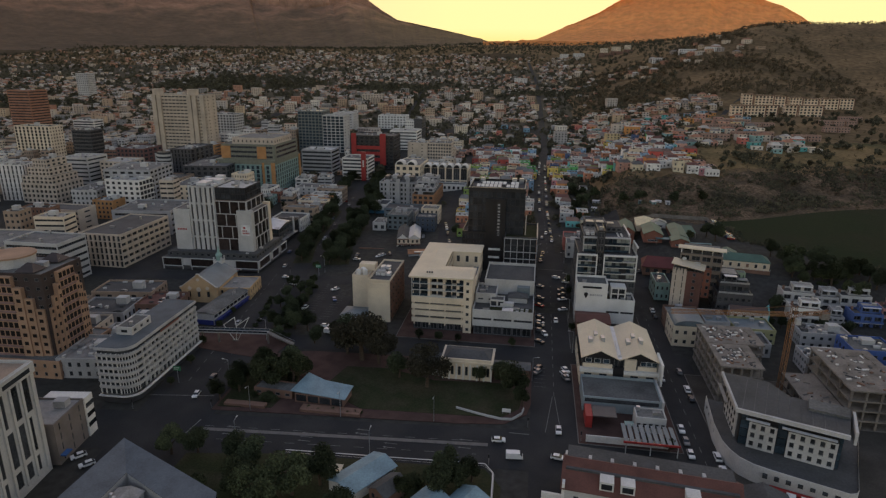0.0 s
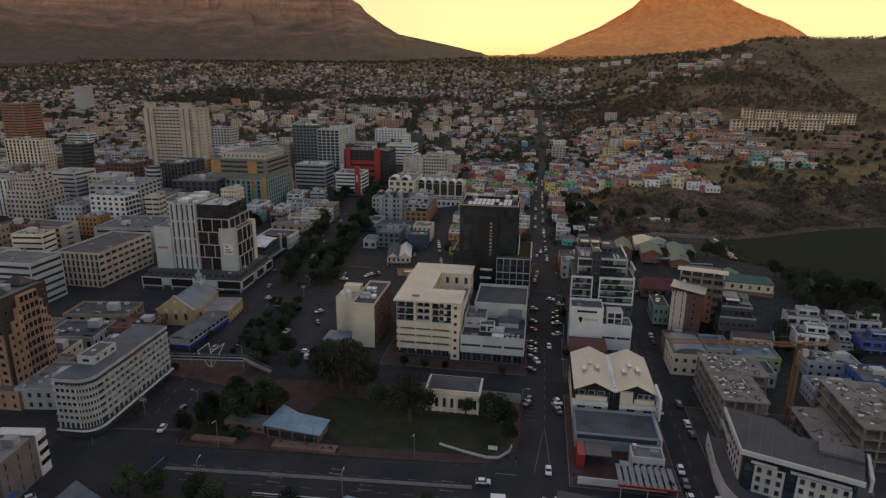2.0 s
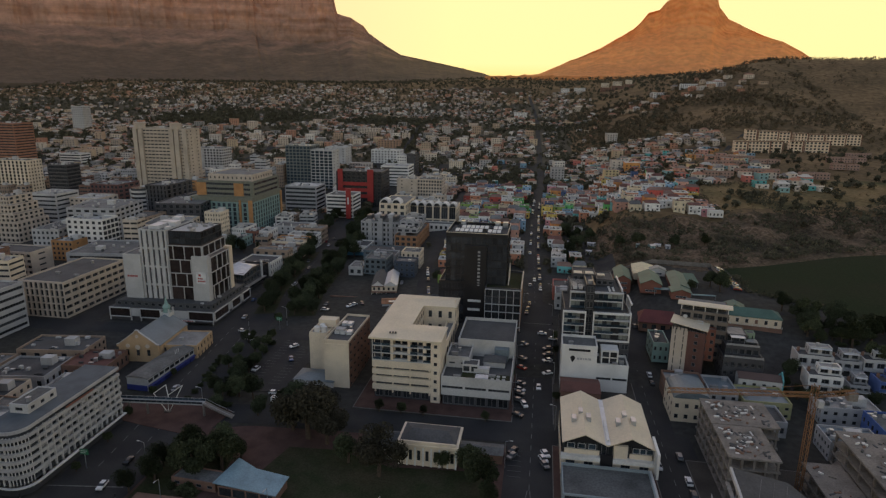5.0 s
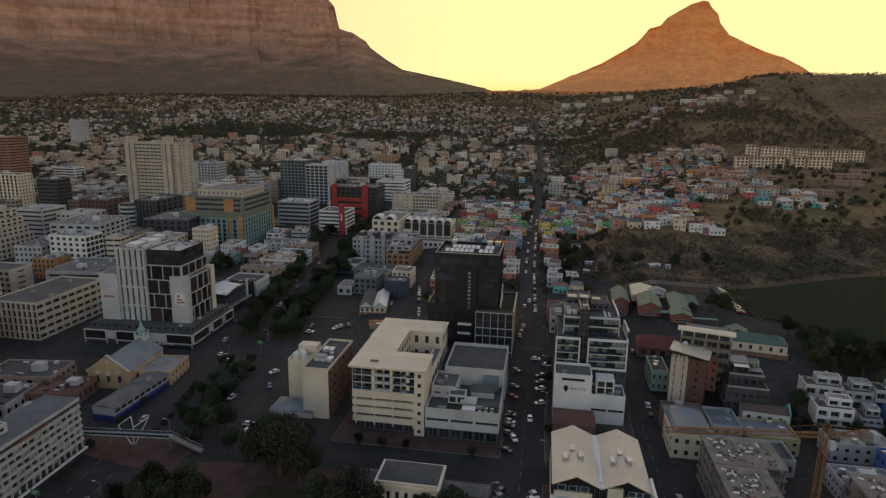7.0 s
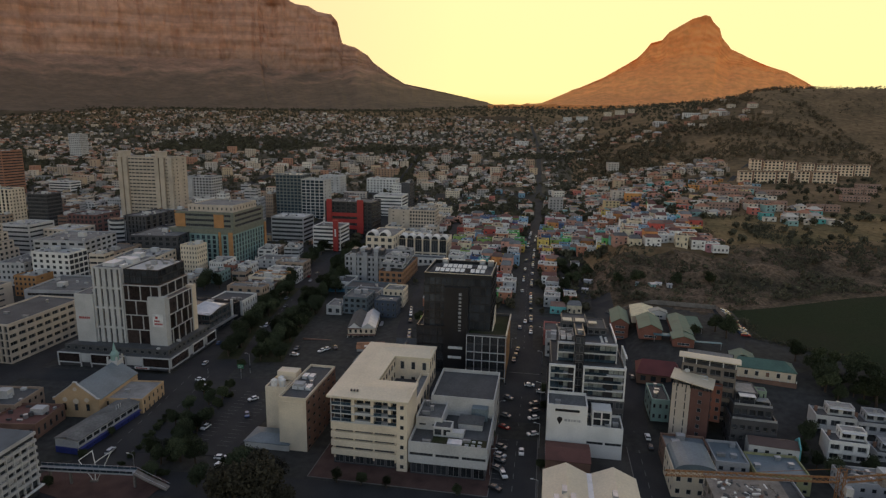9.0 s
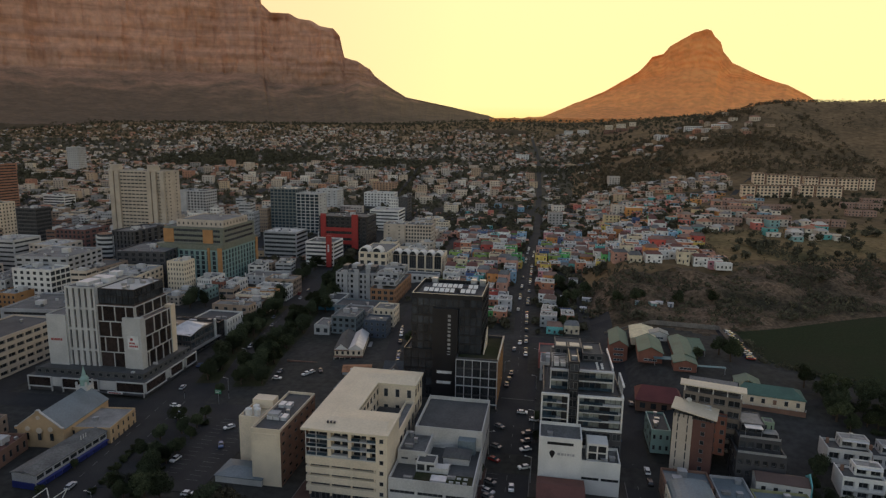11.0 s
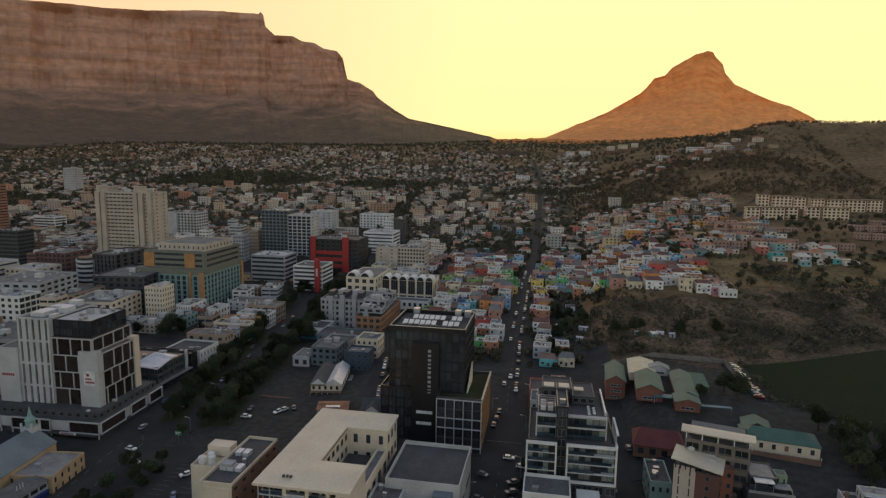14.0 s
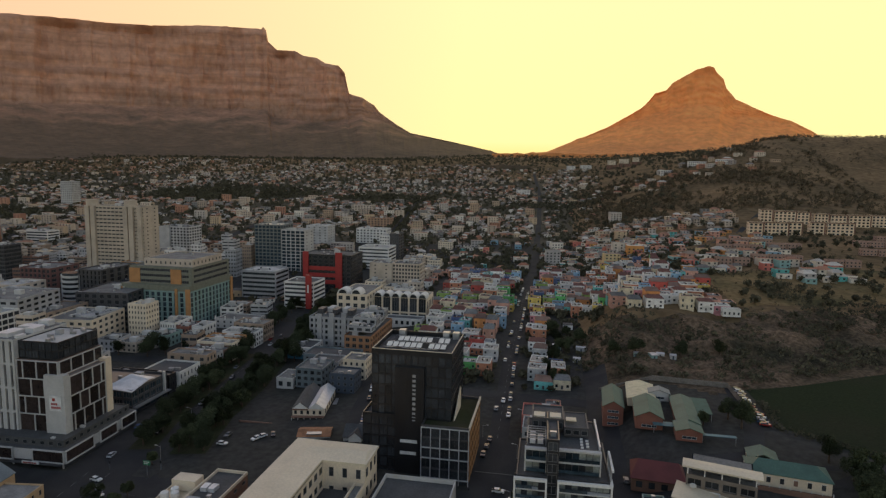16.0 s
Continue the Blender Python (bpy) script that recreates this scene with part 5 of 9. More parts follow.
s.beam((17, 11, 40.4), (17, 11, 41.0), 8.0, 24)
part("crown_rim", s.mesh("crown_rim", [PINKSTONE]), b)

# brick-and-plaster corner block with a winged roof
b = thing("wing_roof_block", (61.2, 274.6, 0), "tall narrow brick and plaster block with a pale winged roof", "building", rot=-18)
b.matrix_world = b.matrix_world @ Matrix.Diagonal((0.80, 0.8, 0.95, 1.0))
reserve(58, 80, 266, 296)
block("plaster_part", "", 0, 7.5, 0, 12, 23.4, 7, BEIGEC, {"f": (2, 0.12, 0.8), "l": (3, 0.3, 0.5)}, para=0, units=0, parent=b)
block("brick_part", "", 7.5, 15.5, 0.4, 12, 22.4, 7, material("dull_red_brick", (0.14, 0.064, 0.05), 0.9, 0.2, 0.3, 6.0), {"f": (1, 0.2, 0.5)}, para=0, units=0, parent=b)
s = Soup()
s.quad((-1, -1.2, 25.8), (16.5, -1.2, 24.0), (16.5, 12.5, 23.6), (-1, 12.5, 25.4))
s.quad((-1, 12.5, 25.0), (16.5, 12.5, 23.2), (16.5, -1.2, 23.6), (-1, -1.2, 25.4))
s.quad((-1, -1.2, 25.4), (16.5, -1.2, 23.6), (16.5, -1.2, 24.0), (-1, -1.2, 25.8))
s.quad((-1, 12.5, 25.6), (-1, -1.2, 25.8), (-1, -1.2, 25.4), (-1, 12.5, 25.0))
part("wing_roof", s.mesh("wing_roof", [ROOFL]), b)
for k in range(9):
    slab("clerestory_bar", b, 0.4 + k * 1.7, 0.8 + k * 1.7, -0.1, 0.2, 22.4, 23.8, BLACK)

# unfinished concrete frame and its tower crane
for x0, x1, y0, y1, n in ((62.5, 75.5, 196, 213.4, 4), (62.5, 81.5, 214.6, 230, 4), (98, 116, 186, 216, 4), (86.8, 96.5, 188, 208, 2)):
    b = thing("concrete_frame_building", (x0, y0, 0), "unfinished concrete frame building strewn with builders' debris", "building")
    reserve(x0 - 1, x1 + 1, y0 - 1, y1 + 1)
    w, d = x1 - x0, y1 - y0
    for k in range(n + 1):
        slab("floor_slab", b, -0.4, w + 0.4, -0.4, d + 0.4, k * 3.4 + (0.1 if k == 0 else -0.3), k * 3.4 + 0.2, CONC)
    for k in range(n):
        for i in range(5):
            for j in range(5):
                if i in (0, 4) or j in (0, 4):
                    slab("column", b, i * (w - 0.6) / 4, i * (w - 0.6) / 4 + 0.6, j * (d - 0.6) / 4, j * (d - 0.6) / 4 + 0.6, k * 3.4 + 0.2, k * 3.4 + 3.1, CONC)
        slab("inner_wall", b, w * 0.25, w * 0.75, d * 0.4, d * 0.45, k * 3.4 + 0.2, k * 3.4 + 3.1, CONC)
    rng = random.Random(5)
    for k in range(60 if n > 2 else 14):
        x, y, a = rng.uniform(1, w - 2), rng.uniform(1, d - 2), rng.uniform(0.4, 2.4)
        me = Soup()
        me.box(-a / 2, a / 2, -0.2, 0.2 + 0.3 * rng.random(), 0, rng.uniform(0.1, 0.5))
        part("debris", me.mesh("debris", [rng.choice((CONC, BROWNB, WHITE, ROOFD))]), b, at=T(x, y, n * 3.4 + 0.2, rng.uniform(0, 180)))
CRANEM = material("crane_orange", (0.28, 0.125, 0.045), 0.6, 0.5, 0.3)
b = thing("tower_crane", (84.7, 204, 0), "orange lattice tower crane standing on the building site", "crane")


def lattice(p, q, r, bays, t=0.07):
    s = Soup()
    p, q = Vector(p), Vector(q)
    d = (q - p).normalized()
    a = d.orthogonal().normalized()
    e = d.cross(a)
    cs = [(a * i + e * j) * r for i, j in ((1, 1), (-1, 1), (-1, -1), (1, -1))]
    for c in cs:
        s.beam(p + c, q + c, t * 1.5, 4)
    for k in range(bays):
        m, n = p.lerp(q, k / bays), p.lerp(q, (k + 1) / bays)
        for i in range(4):
            s.beam(m + cs[i], n + cs[(i + 1) % 4], t, 3)
    return s


part("mast", lattice((0, 0, 0), (0, 0, 33.5), 0.7, 20).mesh("mast", [CRANEM]), b)
part("jib", lattice((-1, -0.1, 30.5), (-40, -5.3, 30.9), 0.55, 30).mesh("jib", [CRANEM]), b)
part("counter_jib", lattice((1, 0.4, 30.4), (13, 4.9, 30.0), 0.55, 9).mesh("counter_jib", [CRANEM]), b)
for q in ((-24, -3.2, 31.4), (12, 4.5, 30.6)):
    s = Soup()
    s.beam((0, 0, 33.5), q, 0.06, 5)
    part("tie_rod", s.mesh("tie_rod", [CRANEM]), b)
slab("counterweight", b, 10.5, 13, 3.4, 5.4, 27.8, 29.9, CONC)
slab("cab", b, 0.7, 2.2, -1.7, -0.2, 27.4, 29.4, LGREY)

# ---- streets and park ----
def strip(s, pts, width, z=0.0, m=0, follow=True):
    """A ribbon along the line pts."""
    pts = [Vector((x, y, 0)) for x, y in pts]
    fine = []
    for a, b in zip(pts, pts[1:]):
        n = max(1, int((b - a).length / 12))
        fine += [a.lerp(b, k / n) for k in range(n)]
    fine.append(pts[-1])
    left, right = [], []
    for k, p in enumerate(fine):
        d = (fine[min(k + 1, len(fine) - 1)] - fine[max(k - 1, 0)]).normalized()
        n = Vector((-d.y, d.x, 0)) * width / 2
        for side, q in ((left, p + n), (right, p - n)):
            side.append((q.x, q.y, ground(q.x, q.y) + z))
    for k in range(len(fine) - 1):
        s.quad(right[k], right[k + 1], left[k + 1], left[k], m)


def dashes(pts, length, gap, width, z):
    s = Soup()
    for (ax, ay), (bx, by) in zip(pts, pts[1:]):
        a, b = Vector((ax, ay, 0)), Vector((bx, by, 0))
        d = (b - a).normalized()
        n = Vector((-d.y, d.x, 0)) * width / 2
        q = 0.0
        while q < (b - a).length:
            p, e = a + d * q, a + d * min(q + length, (b - a).length)
            zz = ground(p.x, p.y) + z
            s.quad((*(p - n).xy, zz), (*(e - n).xy, zz), (*(e + n).xy, zz), (*(p + n).xy, zz))
            q += length + gap
    return s


BOULEVARD = [place(11, -80), place(11, 60), place(11, 140), (-137, 400), (-156, 520), (-180, 720), (-215, 1000), (-260, 1400)]
ROADS = {
    "east_street": ([(8, 60), (8, 345)], 15.5),
    "east_street_upper": ([(7.5, 338), (4.6, 440), (3.2, 600), (6, 700), (2, 1000), (-10, 1500), (-40, 1900)], 8),
    "front_road": ([(-330, 128), (-108, 150), (-20, 157), (20, 160), (160, 168)], 20),
    "boulevard": (BOULEVARD[:5], 25),
    "boulevard_upper": (BOULEVARD[4:], 8),
    "back_lane": ([(50.5, 110), (50, 330), (49, 430)], 11),
    "cross_street": ([(-118, 214), (-54, 220), (60, 222)], 13),
    "middle_cross_street": ([(-300, 274), (-112, 288), (-42, 295), (8, 299), (50, 304), (140, 326)], 12),
    "upper_cross": ([(-110, 395), (-20, 392), (60, 388)], 9),
    "lane_behind": ([(-46, 318), (-57, 360), (-61, 395), (-68, 560), (-76, 680)], 6),
    "hill_road": ([(70, 612), (108, 653), (160, 735), (218, 831), (250, 905), (300, 1000)], 6),
    "hill_road_upper": ([(2, 860), (80, 880), (180, 900), (240, 905)], 6),
    "school_road": ([(50, 322), (72, 318), (98, 330), (104, 350), (108, 396)], 7),
    "town_road": ([place(-70, 100), place(-70, 380), place(-75, 800)], 12),
    "town_road_far": ([place(-190, 60), place(-190, 380), place(-200, 900)], 12),
    "town_cross": ([place(-420, 262), place(0, 262)], 11),
    "town_cross_far": ([place(-420, 400), place(0, 400)], 11),
}
for k, (name, (pts, w)) in enumerate(ROADS.items()):
    s = Soup()
    strip(s, pts, w, 0.02 + 0.006 * k)
    setting("road_" + name, s.mesh("road", [ASPHALT]), "dark asphalt street between the buildings", "road")
    s = Soup()
    for (ax, ay), (bx, by) in zip(pts, pts[1:]):
        n = int(math.hypot(bx - ax, by - ay) / 10) + 1
        for i in range(n):
            x, y = ax + (bx - ax) * i / n, ay + (by - ay) * i / n
            reserve(x - w / 2 - (2 if y < 520 else 0), x + w / 2 + (2 if y < 520 else 0), y - 5, y + 5)

for name, pts, le, ga, wi in (("lane_line", [(-100, 154), (-15, 160)], 3, 4, 0.2), ("lane_line", [(-100, 147.5), (-15, 153.5)], 3, 4, 0.2), ("lane_line", [(8, 190), (8.2, 300)], 3, 4, 0.18),
                              ("lane_line", [(7, 345), (4.6, 440), (3.2, 600)], 3, 5, 0.15), ("lane_line", [place(15, 15), place(15, 130)], 3, 4, 0.2), ("lane_line", [place(7, 15), place(7, 130)], 3, 4, 0.2),
                              ("lane_line", [place(18, 150), (-142, 420)], 3, 4, 0.2), ("lane_line", [(50.5, 130), (50, 300)], 3, 4, 0.15),
                              ("stop_line", [(-6, 166), (0, 166)], 6, 1, 0.4), ("stop_line", [(-128, 168), (-106, 171)], 22, 1, 0.4), ("stop_line", [(-104, 146), (-103, 157)], 11, 1, 0.4),
                              ("edge_line", [(-9, 173), (-4, 186)], 15, 1, 0.2), ("edge_line", [(1.5, 318), (15, 318)], 14, 1, 0.35),
                              ("edge_line", [(5, 168), (7.5, 190)], 30, 1, 0.2), ("edge_line", [(9.8, 168), (8.2, 190)], 30, 1, 0.2)):
    setting(name, dashes(pts, le, ga, wi, 0.15).mesh(name, [LINE]), "worn white road marking on asphalt", "road marking")
# stacked turning arrows and hatch bars on the front road
for cx, cy in ((-92, 153), (-68, 153.5), (-42, 154.5), (-20, 158), (-52, 158)):
    s = Soup()
    for k in range(3):
        s.box(cx, cx + 3.2, cy - 2.2 + k * 2.0, cy - 1.9 + k * 2.0, 0.14, 0.152)
        s.poly([(cx - 0.9, cy - 2.05 + k * 2.0, 0.152), (cx, cy - 2.5 + k * 2.0, 0.152), (cx, cy - 1.6 + k * 2.0, 0.152)])
    setting("arrow_marking", s.mesh("arrow_marking", [LINE]), "worn white turning arrows on asphalt", "road marking")
s = Soup()
strip(s, [(-100, 152.3), (-12, 158.6)], 1.6, 0.16)
setting("median", s.mesh("median", [KERB]), "narrow raised concrete median strip", "median")
# parking bays
s = Soup()
for y in np.arange(196, 300, 2.8):
    if not 212 < y < 230:
        s.box(1.2, 5.2, y, y + 0.12, 0.13, 0.145)
setting("bay_line", s.mesh("bay_line", [LINE]), "white parking bay lines beside the kerb", "road marking", kind="stuff")
# pavements
for name, x0, x1, y0, y1, mat in (("pavement_court", -56, 0.9, 228, 287, BRICK_PAVE), ("pavement_gable", 15.0, 45, 164, 215, BRICK_PAVE), ("pavement_flats", 15.5, 46, 229, 297, PAVING),
                                  ("pavement_tower", -42, 1.0, 305, 362, BRICK_PAVE), ("pavement_plinth", 56, 120, 150, 214, PAVING), 
                                  ("pavement_bar", 16, 45, 320, 350, PAVING), ("pavement_hall", 15.8, 56, 119, 150, BRICK_PAVE)):
    s = Soup()
    s.box(x0, x1, y0, y1, -0.04, 0.16)
    setting(name, s.mesh(name, [mat]), "raised pavement with a stone kerb", "pavement")
    s = Soup()
    for a, b2, c, e in ((x0 - 0.25, x1 + 0.25, y0 - 0.25, y0), (x0 - 0.25, x1 + 0.25, y1, y1 + 0.25), (x0 - 0.25, x0, y0, y1), (x1, x1 + 0.25, y0, y1)):
        s.box(a, b2, c, e, -0.04, 0.18)
    setting("kerb", s.mesh("kerb", [KERB]), "pale stone kerb along the street", "kerb")
# the park in front
PARK = [(-103, 163), (-60, 166), (-22, 168.5), (-8, 170.5), (-1, 177), (0.3, 184), (0.3, 212), (-56, 211), (-86, 209), (-104, 203)]
s = Soup()
s.prism(PARK, -0.04, 0.17)
setting("pavement_park", s.mesh("pavement", [BRICK_PAVE]), "red brick paving round the park", "pavement")
LAWNP = [(-72, 182), (-55, 171.5), (-24, 173), (-9, 174), (-3.5, 180), (-2.5, 190), (-10, 196), (-34, 194), (-52, 200), (-68, 199)]
s = Soup()
s.prism(LAWNP, 0.1, 0.28)
setting("lawn", s.mesh("lawn", [LAWN]), "dark patchy lawn under the trees", "lawn")
s = Soup()
s.prism([(-102, 165), (-84, 167), (-82, 184), (-84, 200), (-103, 200)], 0.1, 0.26)
setting("shrub_bed", s.mesh("shrub_bed", [LAWN]), "planted bed with grass and shrubs", "lawn")
s = Soup()
pts = [(-24, 177), (-16, 174.3), (-9, 172.6), (-5.5, 173), (-2.5, 177), (-2, 180)]
for (ax, ay), (bx, by) in zip(pts, pts[1:]):
    d = Vector((bx - ax, by - ay, 0)).normalized()
    n = Vector((-d.y, d.x, 0)) * 0.2
    s.quad((ax - n.x, ay - n.y, 0.2), (bx - n.x, by - n.y, 0.2), (bx - n.x, by - n.y, 0.9), (ax - n.x, ay - n.y, 0.9))
    s.quad((bx + n.x, by + n.y, 0.2), (ax + n.x, ay + n.y, 0.2), (ax + n.x, ay + n.y, 0.9), (bx + n.x, by + n.y, 0.9))
    s.quad((ax - n.x, ay - n.y, 0.9), (bx - n.x, by - n.y, 0.9), (bx + n.x, by + n.y, 0.9), (ax + n.x, ay + n.y, 0.9))
tagged(new("garden_wall", s.mesh("garden_wall", [LGREY])), "low pale garden wall bounding the lawn", "wall", kind="structure")
b = thing("notice_board", (-7.5, 176, 0.25), "white notice board on two posts in the lawn", "sign")
slab("board", b, -1.4, 1.4, -0.05, 0.05, 0.8, 2.1, LETTER)
for x in (-1.2, 1.1):
    slab("post", b, x, x + 0.1, 0.05, 0.15, 0, 2.0, STEEL)
for x0, x1, y0, y1 in ((-74, -54, 166.4, 170), (-100, -86, 166, 168.5)):
    s = Soup()
    s.box(x0, x1, y0, y1, 0.1, 1.1)
    tagged(new("planter_wall", s.mesh("planter_wall", [BROWNB])), "low brown brick planter wall beside the pavement", "wall", kind="structure")
# car parks
for name, poly in (("car_park_west", [(-122, 230), (-86, 234), (-86, 296), (-112, 296)]), ("car_park_north", [(-108, 341), (-79, 344), (-74, 313), (-100, 313)]), ("car_park_far", [(-111, 384), (-92, 381), (-86.5, 349), (-105, 347)])):
    s = Soup()
    s.prism(poly, -0.04, 0.10)
    setting(name, s.mesh(name, [ASPHALT]), "open asphalt car park with faded bays", "car park")
reserve(-122, -86, 228, 298), reserve(-128, -84, 318, 388), reserve(-90, -72, 310, 346), reserve(-108, 2, 162, 214)
s = Soup()
for r in range(3):
    for k in range(16):
        x, y = -112 + r * 9 - k * 0.1, 240 + k * 2.8
        s.box(x, x + 4.4, y, y + 0.1, 0.1, 0.115)
setting("bay_line", s.mesh("bay_line", [LINE]), "faded white parking bay lines", "road marking", kind="stuff")
s = Soup()
for k in range(14):
    s.box(-104 + k * 2.6, -103.9 + k * 2.6, 330, 334.6, 0.1, 0.115)
    s.box(-106 + k * 1.2, -105.9 + k * 1.2, 362, 366.5, 0.1, 0.115)
setting("bay_line", s.mesh("bay_line", [LINE]), "faded white parking bay lines", "road marking", kind="stuff")
s = Soup()
s.box(-106, -80, 345.2, 345.7, 0, 1.3)
tagged(new("car_park_wall", s.mesh("car_park_wall", [BROWNB])), "low brown wall between two car parks", "wall", kind="structure")
# planted strips of the boulevard
for k, pts in enumerate(([(-130, 313), (-139, 348), (-145, 388), (-152, 440)], [(-110, 313), (-118, 348), (-122, 388), (-130, 430)])):
    s = Soup()
    strip(s, pts, 10 if k == 0 else 14, 0.2)
    setting("planted_strip", s.mesh("planted_strip", [LAWN]), "planted strip of earth and grass under the boulevard trees", "lawn")
s = Soup()
s.prism([(-139, 206), (-124, 203), (-99, 199), (-97, 217), (-112.5, 222.7), (-138, 217.6)], -0.04, 0.172)
setting("bridge_paving", s.mesh("bridge_paving", [BRICK_PAVE]), "red brick paving under the footbridge", "pavement")
# playing field below the quarry
s = Soup()
front = [(113, 358), (141, 333), (190, 305), (250, 268), (330, 220), (420, 170)]
fx, fy = [p[0] for p in front], [p[1] for p in front]
NX, NY = 60, 26
rows_ = []
for j in range(NY + 1):
    row = []
    for i in range(NX + 1):
        x = 113 + 300 * (i / NX) ** 1.3
        y0, y1 = float(np.interp(x, fx, fy)), float(rim(x)) - 3
        y = y0 + (y1 - y0) * j / NY
        row.append((x, y, ground(x, y) + 0.12))
    rows_.append(row)
for j in range(NY):
    for i in range(NX):
        s.quad(rows_[j][i], rows_[j][i + 1], rows_[j + 1][i + 1], rows_[j + 1][i])
setting("playing_field", s.mesh("playing_field", [FIELD]), "dark green playing field below the quarry face", "lawn")
s = Soup()
strip(s, [(110.5, 394), (111, 372), (114, 354)], 6, 0.14)
setting("gravel_path", s.mesh("gravel_path", [PAVING]), "pale gravel track beside the playing field", "path")
s = Soup()
for (ax, ay), (bx, by) in (((74, 399), (106, 396)), ((106, 396), (107, 360)), ((50, 402), (74, 399))):
    za, zb = ground(ax, ay), ground(bx, by)
    s.quad((ax, ay, za), (bx, by, zb), (bx, by, zb + 2.4), (ax, ay, za + 2.4))
    s.quad((ax, ay + 0.3, za + 2.4), (bx, by + 0.3, zb + 2.4), (bx, by + 0.3, zb), (ax, ay + 0.3, za))
    s.quad((ax, ay, za + 2.4), (bx, by, zb + 2.4), (bx, by + 0.3, zb + 2.4), (ax, ay + 0.3, za + 2.4))
tagged(new("school_wall", s.mesh("school_wall", [CONC])), "grey concrete wall behind the school yard", "wall", kind="structure")
# site behind the front road
s = Soup()
s.prism([(-98, 60), (-6, 60), (-7, 140), (-12, 147), (-70, 144.5), (-98, 140)], -0.04, 0.15)
setting("garden_ground", s.mesh("garden_ground", [LAWN]), "overgrown garden ground with bare patches", "lawn")
s = Soup()
strip(s, [(-70, 145.5), (-35, 147.3), (-12, 148.6), (-9.5, 145), (-9, 130)], 0.35, 0.8)
strip(s, [(-70, 145.2), (-35, 147), (-12, 148.3), (-9.2, 145), (-8.7, 130)], 0.1, 0.2)
tagged(new("boundary_wall", s.mesh("boundary_wall", [WHITE])), "low white boundary wall along the pavement", "wall", kind="structure")

# memorial hall with columns
b = thing("memorial_hall", (-32, 196.5, 0.17), "cream classical hall with pilasters, parapet and slate roof", "building")
reserve(-48, -12, 192, 212)
block("main_hall", "", 0, 18, 0, 12, 6.4, 1, CREAM, {"f": (7, 0.42, 0.55, 0.3), "r": (4, 0.4, 0.5)}, para=0, units=0, parent=b)
slab("cornice", b, -0.5, 18.5, -0.5, 12.5, 6.4, 7.1, CREAM)
slab("attic", b, 0.2, 17.8, -0.1, 0.4, 7.1, 8.1, CREAM)
part("slate_roof", gable_mesh(17, 11, 1.6, 0.2, "x", 0.15, ROOFD, hip=3), b, at=T(9, 6.2, 7.3))
for k in range(8):
    slab("pilaster", b, 0.1 + k * 2.5, 0.6 + k * 2.5, -0.35, 0.02, 0, 6.4, WHITE)
part("side_hall", body_mesh(11, 9, 4.5, GREYW, 2.4, "x"), b, at=T(-6, 6, 0))
part("side_roof", gable_mesh(11, 9, 2.4, 0.2, "x", 0.15, ROOFD), b, at=T(-6, 6, 4.55))
for k in range(3):
    slab("side_window", b, -10 + k * 3, -8.9 + k * 3, 1.38, 1.52, 1.4, 3.4, GLASS)
part("back_shed", body_mesh(13, 6, 3.0, BROWNB), b, at=T(25, 8, 0))
part("shed_roof", gable_mesh(13, 6, 0.8, 0.3, "x", 0.12, ROOFG), b, at=T(25, 8, 3.1))

# pavilion with blue sheet roof
b = thing("park_pavilion", (-69, 175.5, 0.2), "low park pavilion with pale blue sheet roof", "pavilion", rot=-4)
part("body", body_mesh(17, 8, 3.2, BROWNB), b)
s = Soup()
for o in ([(-10, -4, 3.9), (9.5, -4.5, 3.4), (9.5, 3.5, 4.2), (-1, 4.2, 4.6), (-8.5, 7.5, 4.9)],):
    s.poly(o)
    s.poly([(x, y, z - 0.25) for x, y, z in reversed(o)])
    for k in range(5):
        p, q = o[k], o[(k + 1) % 5]
        s.quad((p[0], p[1], p[2] - 0.25), (q[0], q[1], q[2] - 0.25), q, p)
part("roof", s.mesh("roof", [PALEBLUE]), b, "pale blue sheet roof")
for k in range(4):
    slab("glass_front", b, -8 + k * 4.2, -4.4 + k * 4.2, -4.1, -3.95, 0.5, 2.8, GLASS)
block("side_room", "", -24, -10, -3, 3, 2.6, 1, BROWNB, {"f": (4, 0.5, 0.4)}, roof=ROOFG, para=0.3, units=1, parent=b)

# footbridge with its white mast
b = thing("footbridge", (-119.3, 212.5, 0), "slender concrete footbridge over the road with white steel V mast", "bridge", rot=6)
s = Soup()
s.box(-16, 14.5, -3.0, -0.6, 4.9, 5.2)
part("deck", s.mesh("deck", [GREYW]), b)
for y in (-3.05, -0.65):
    for k in range(16):
        slab("railing_post", b, -16 + k * 2.03, -15.93 + k * 2.03, y, y + 0.07, 5.2, 6.1, STEEL)
    slab("railing", b, -16, 14.5, y, y + 0.07, 6.1, 6.18, STEEL)
    slab("glass_rail", b, -16, 14.5, y + 0.02, y + 0.05, 5.25, 5.95, BLUEGLASS)
    slab("deck_edge", b, -16, 14.5, y - 0.08, y + 0.1, 4.8, 5.25, GREYW)
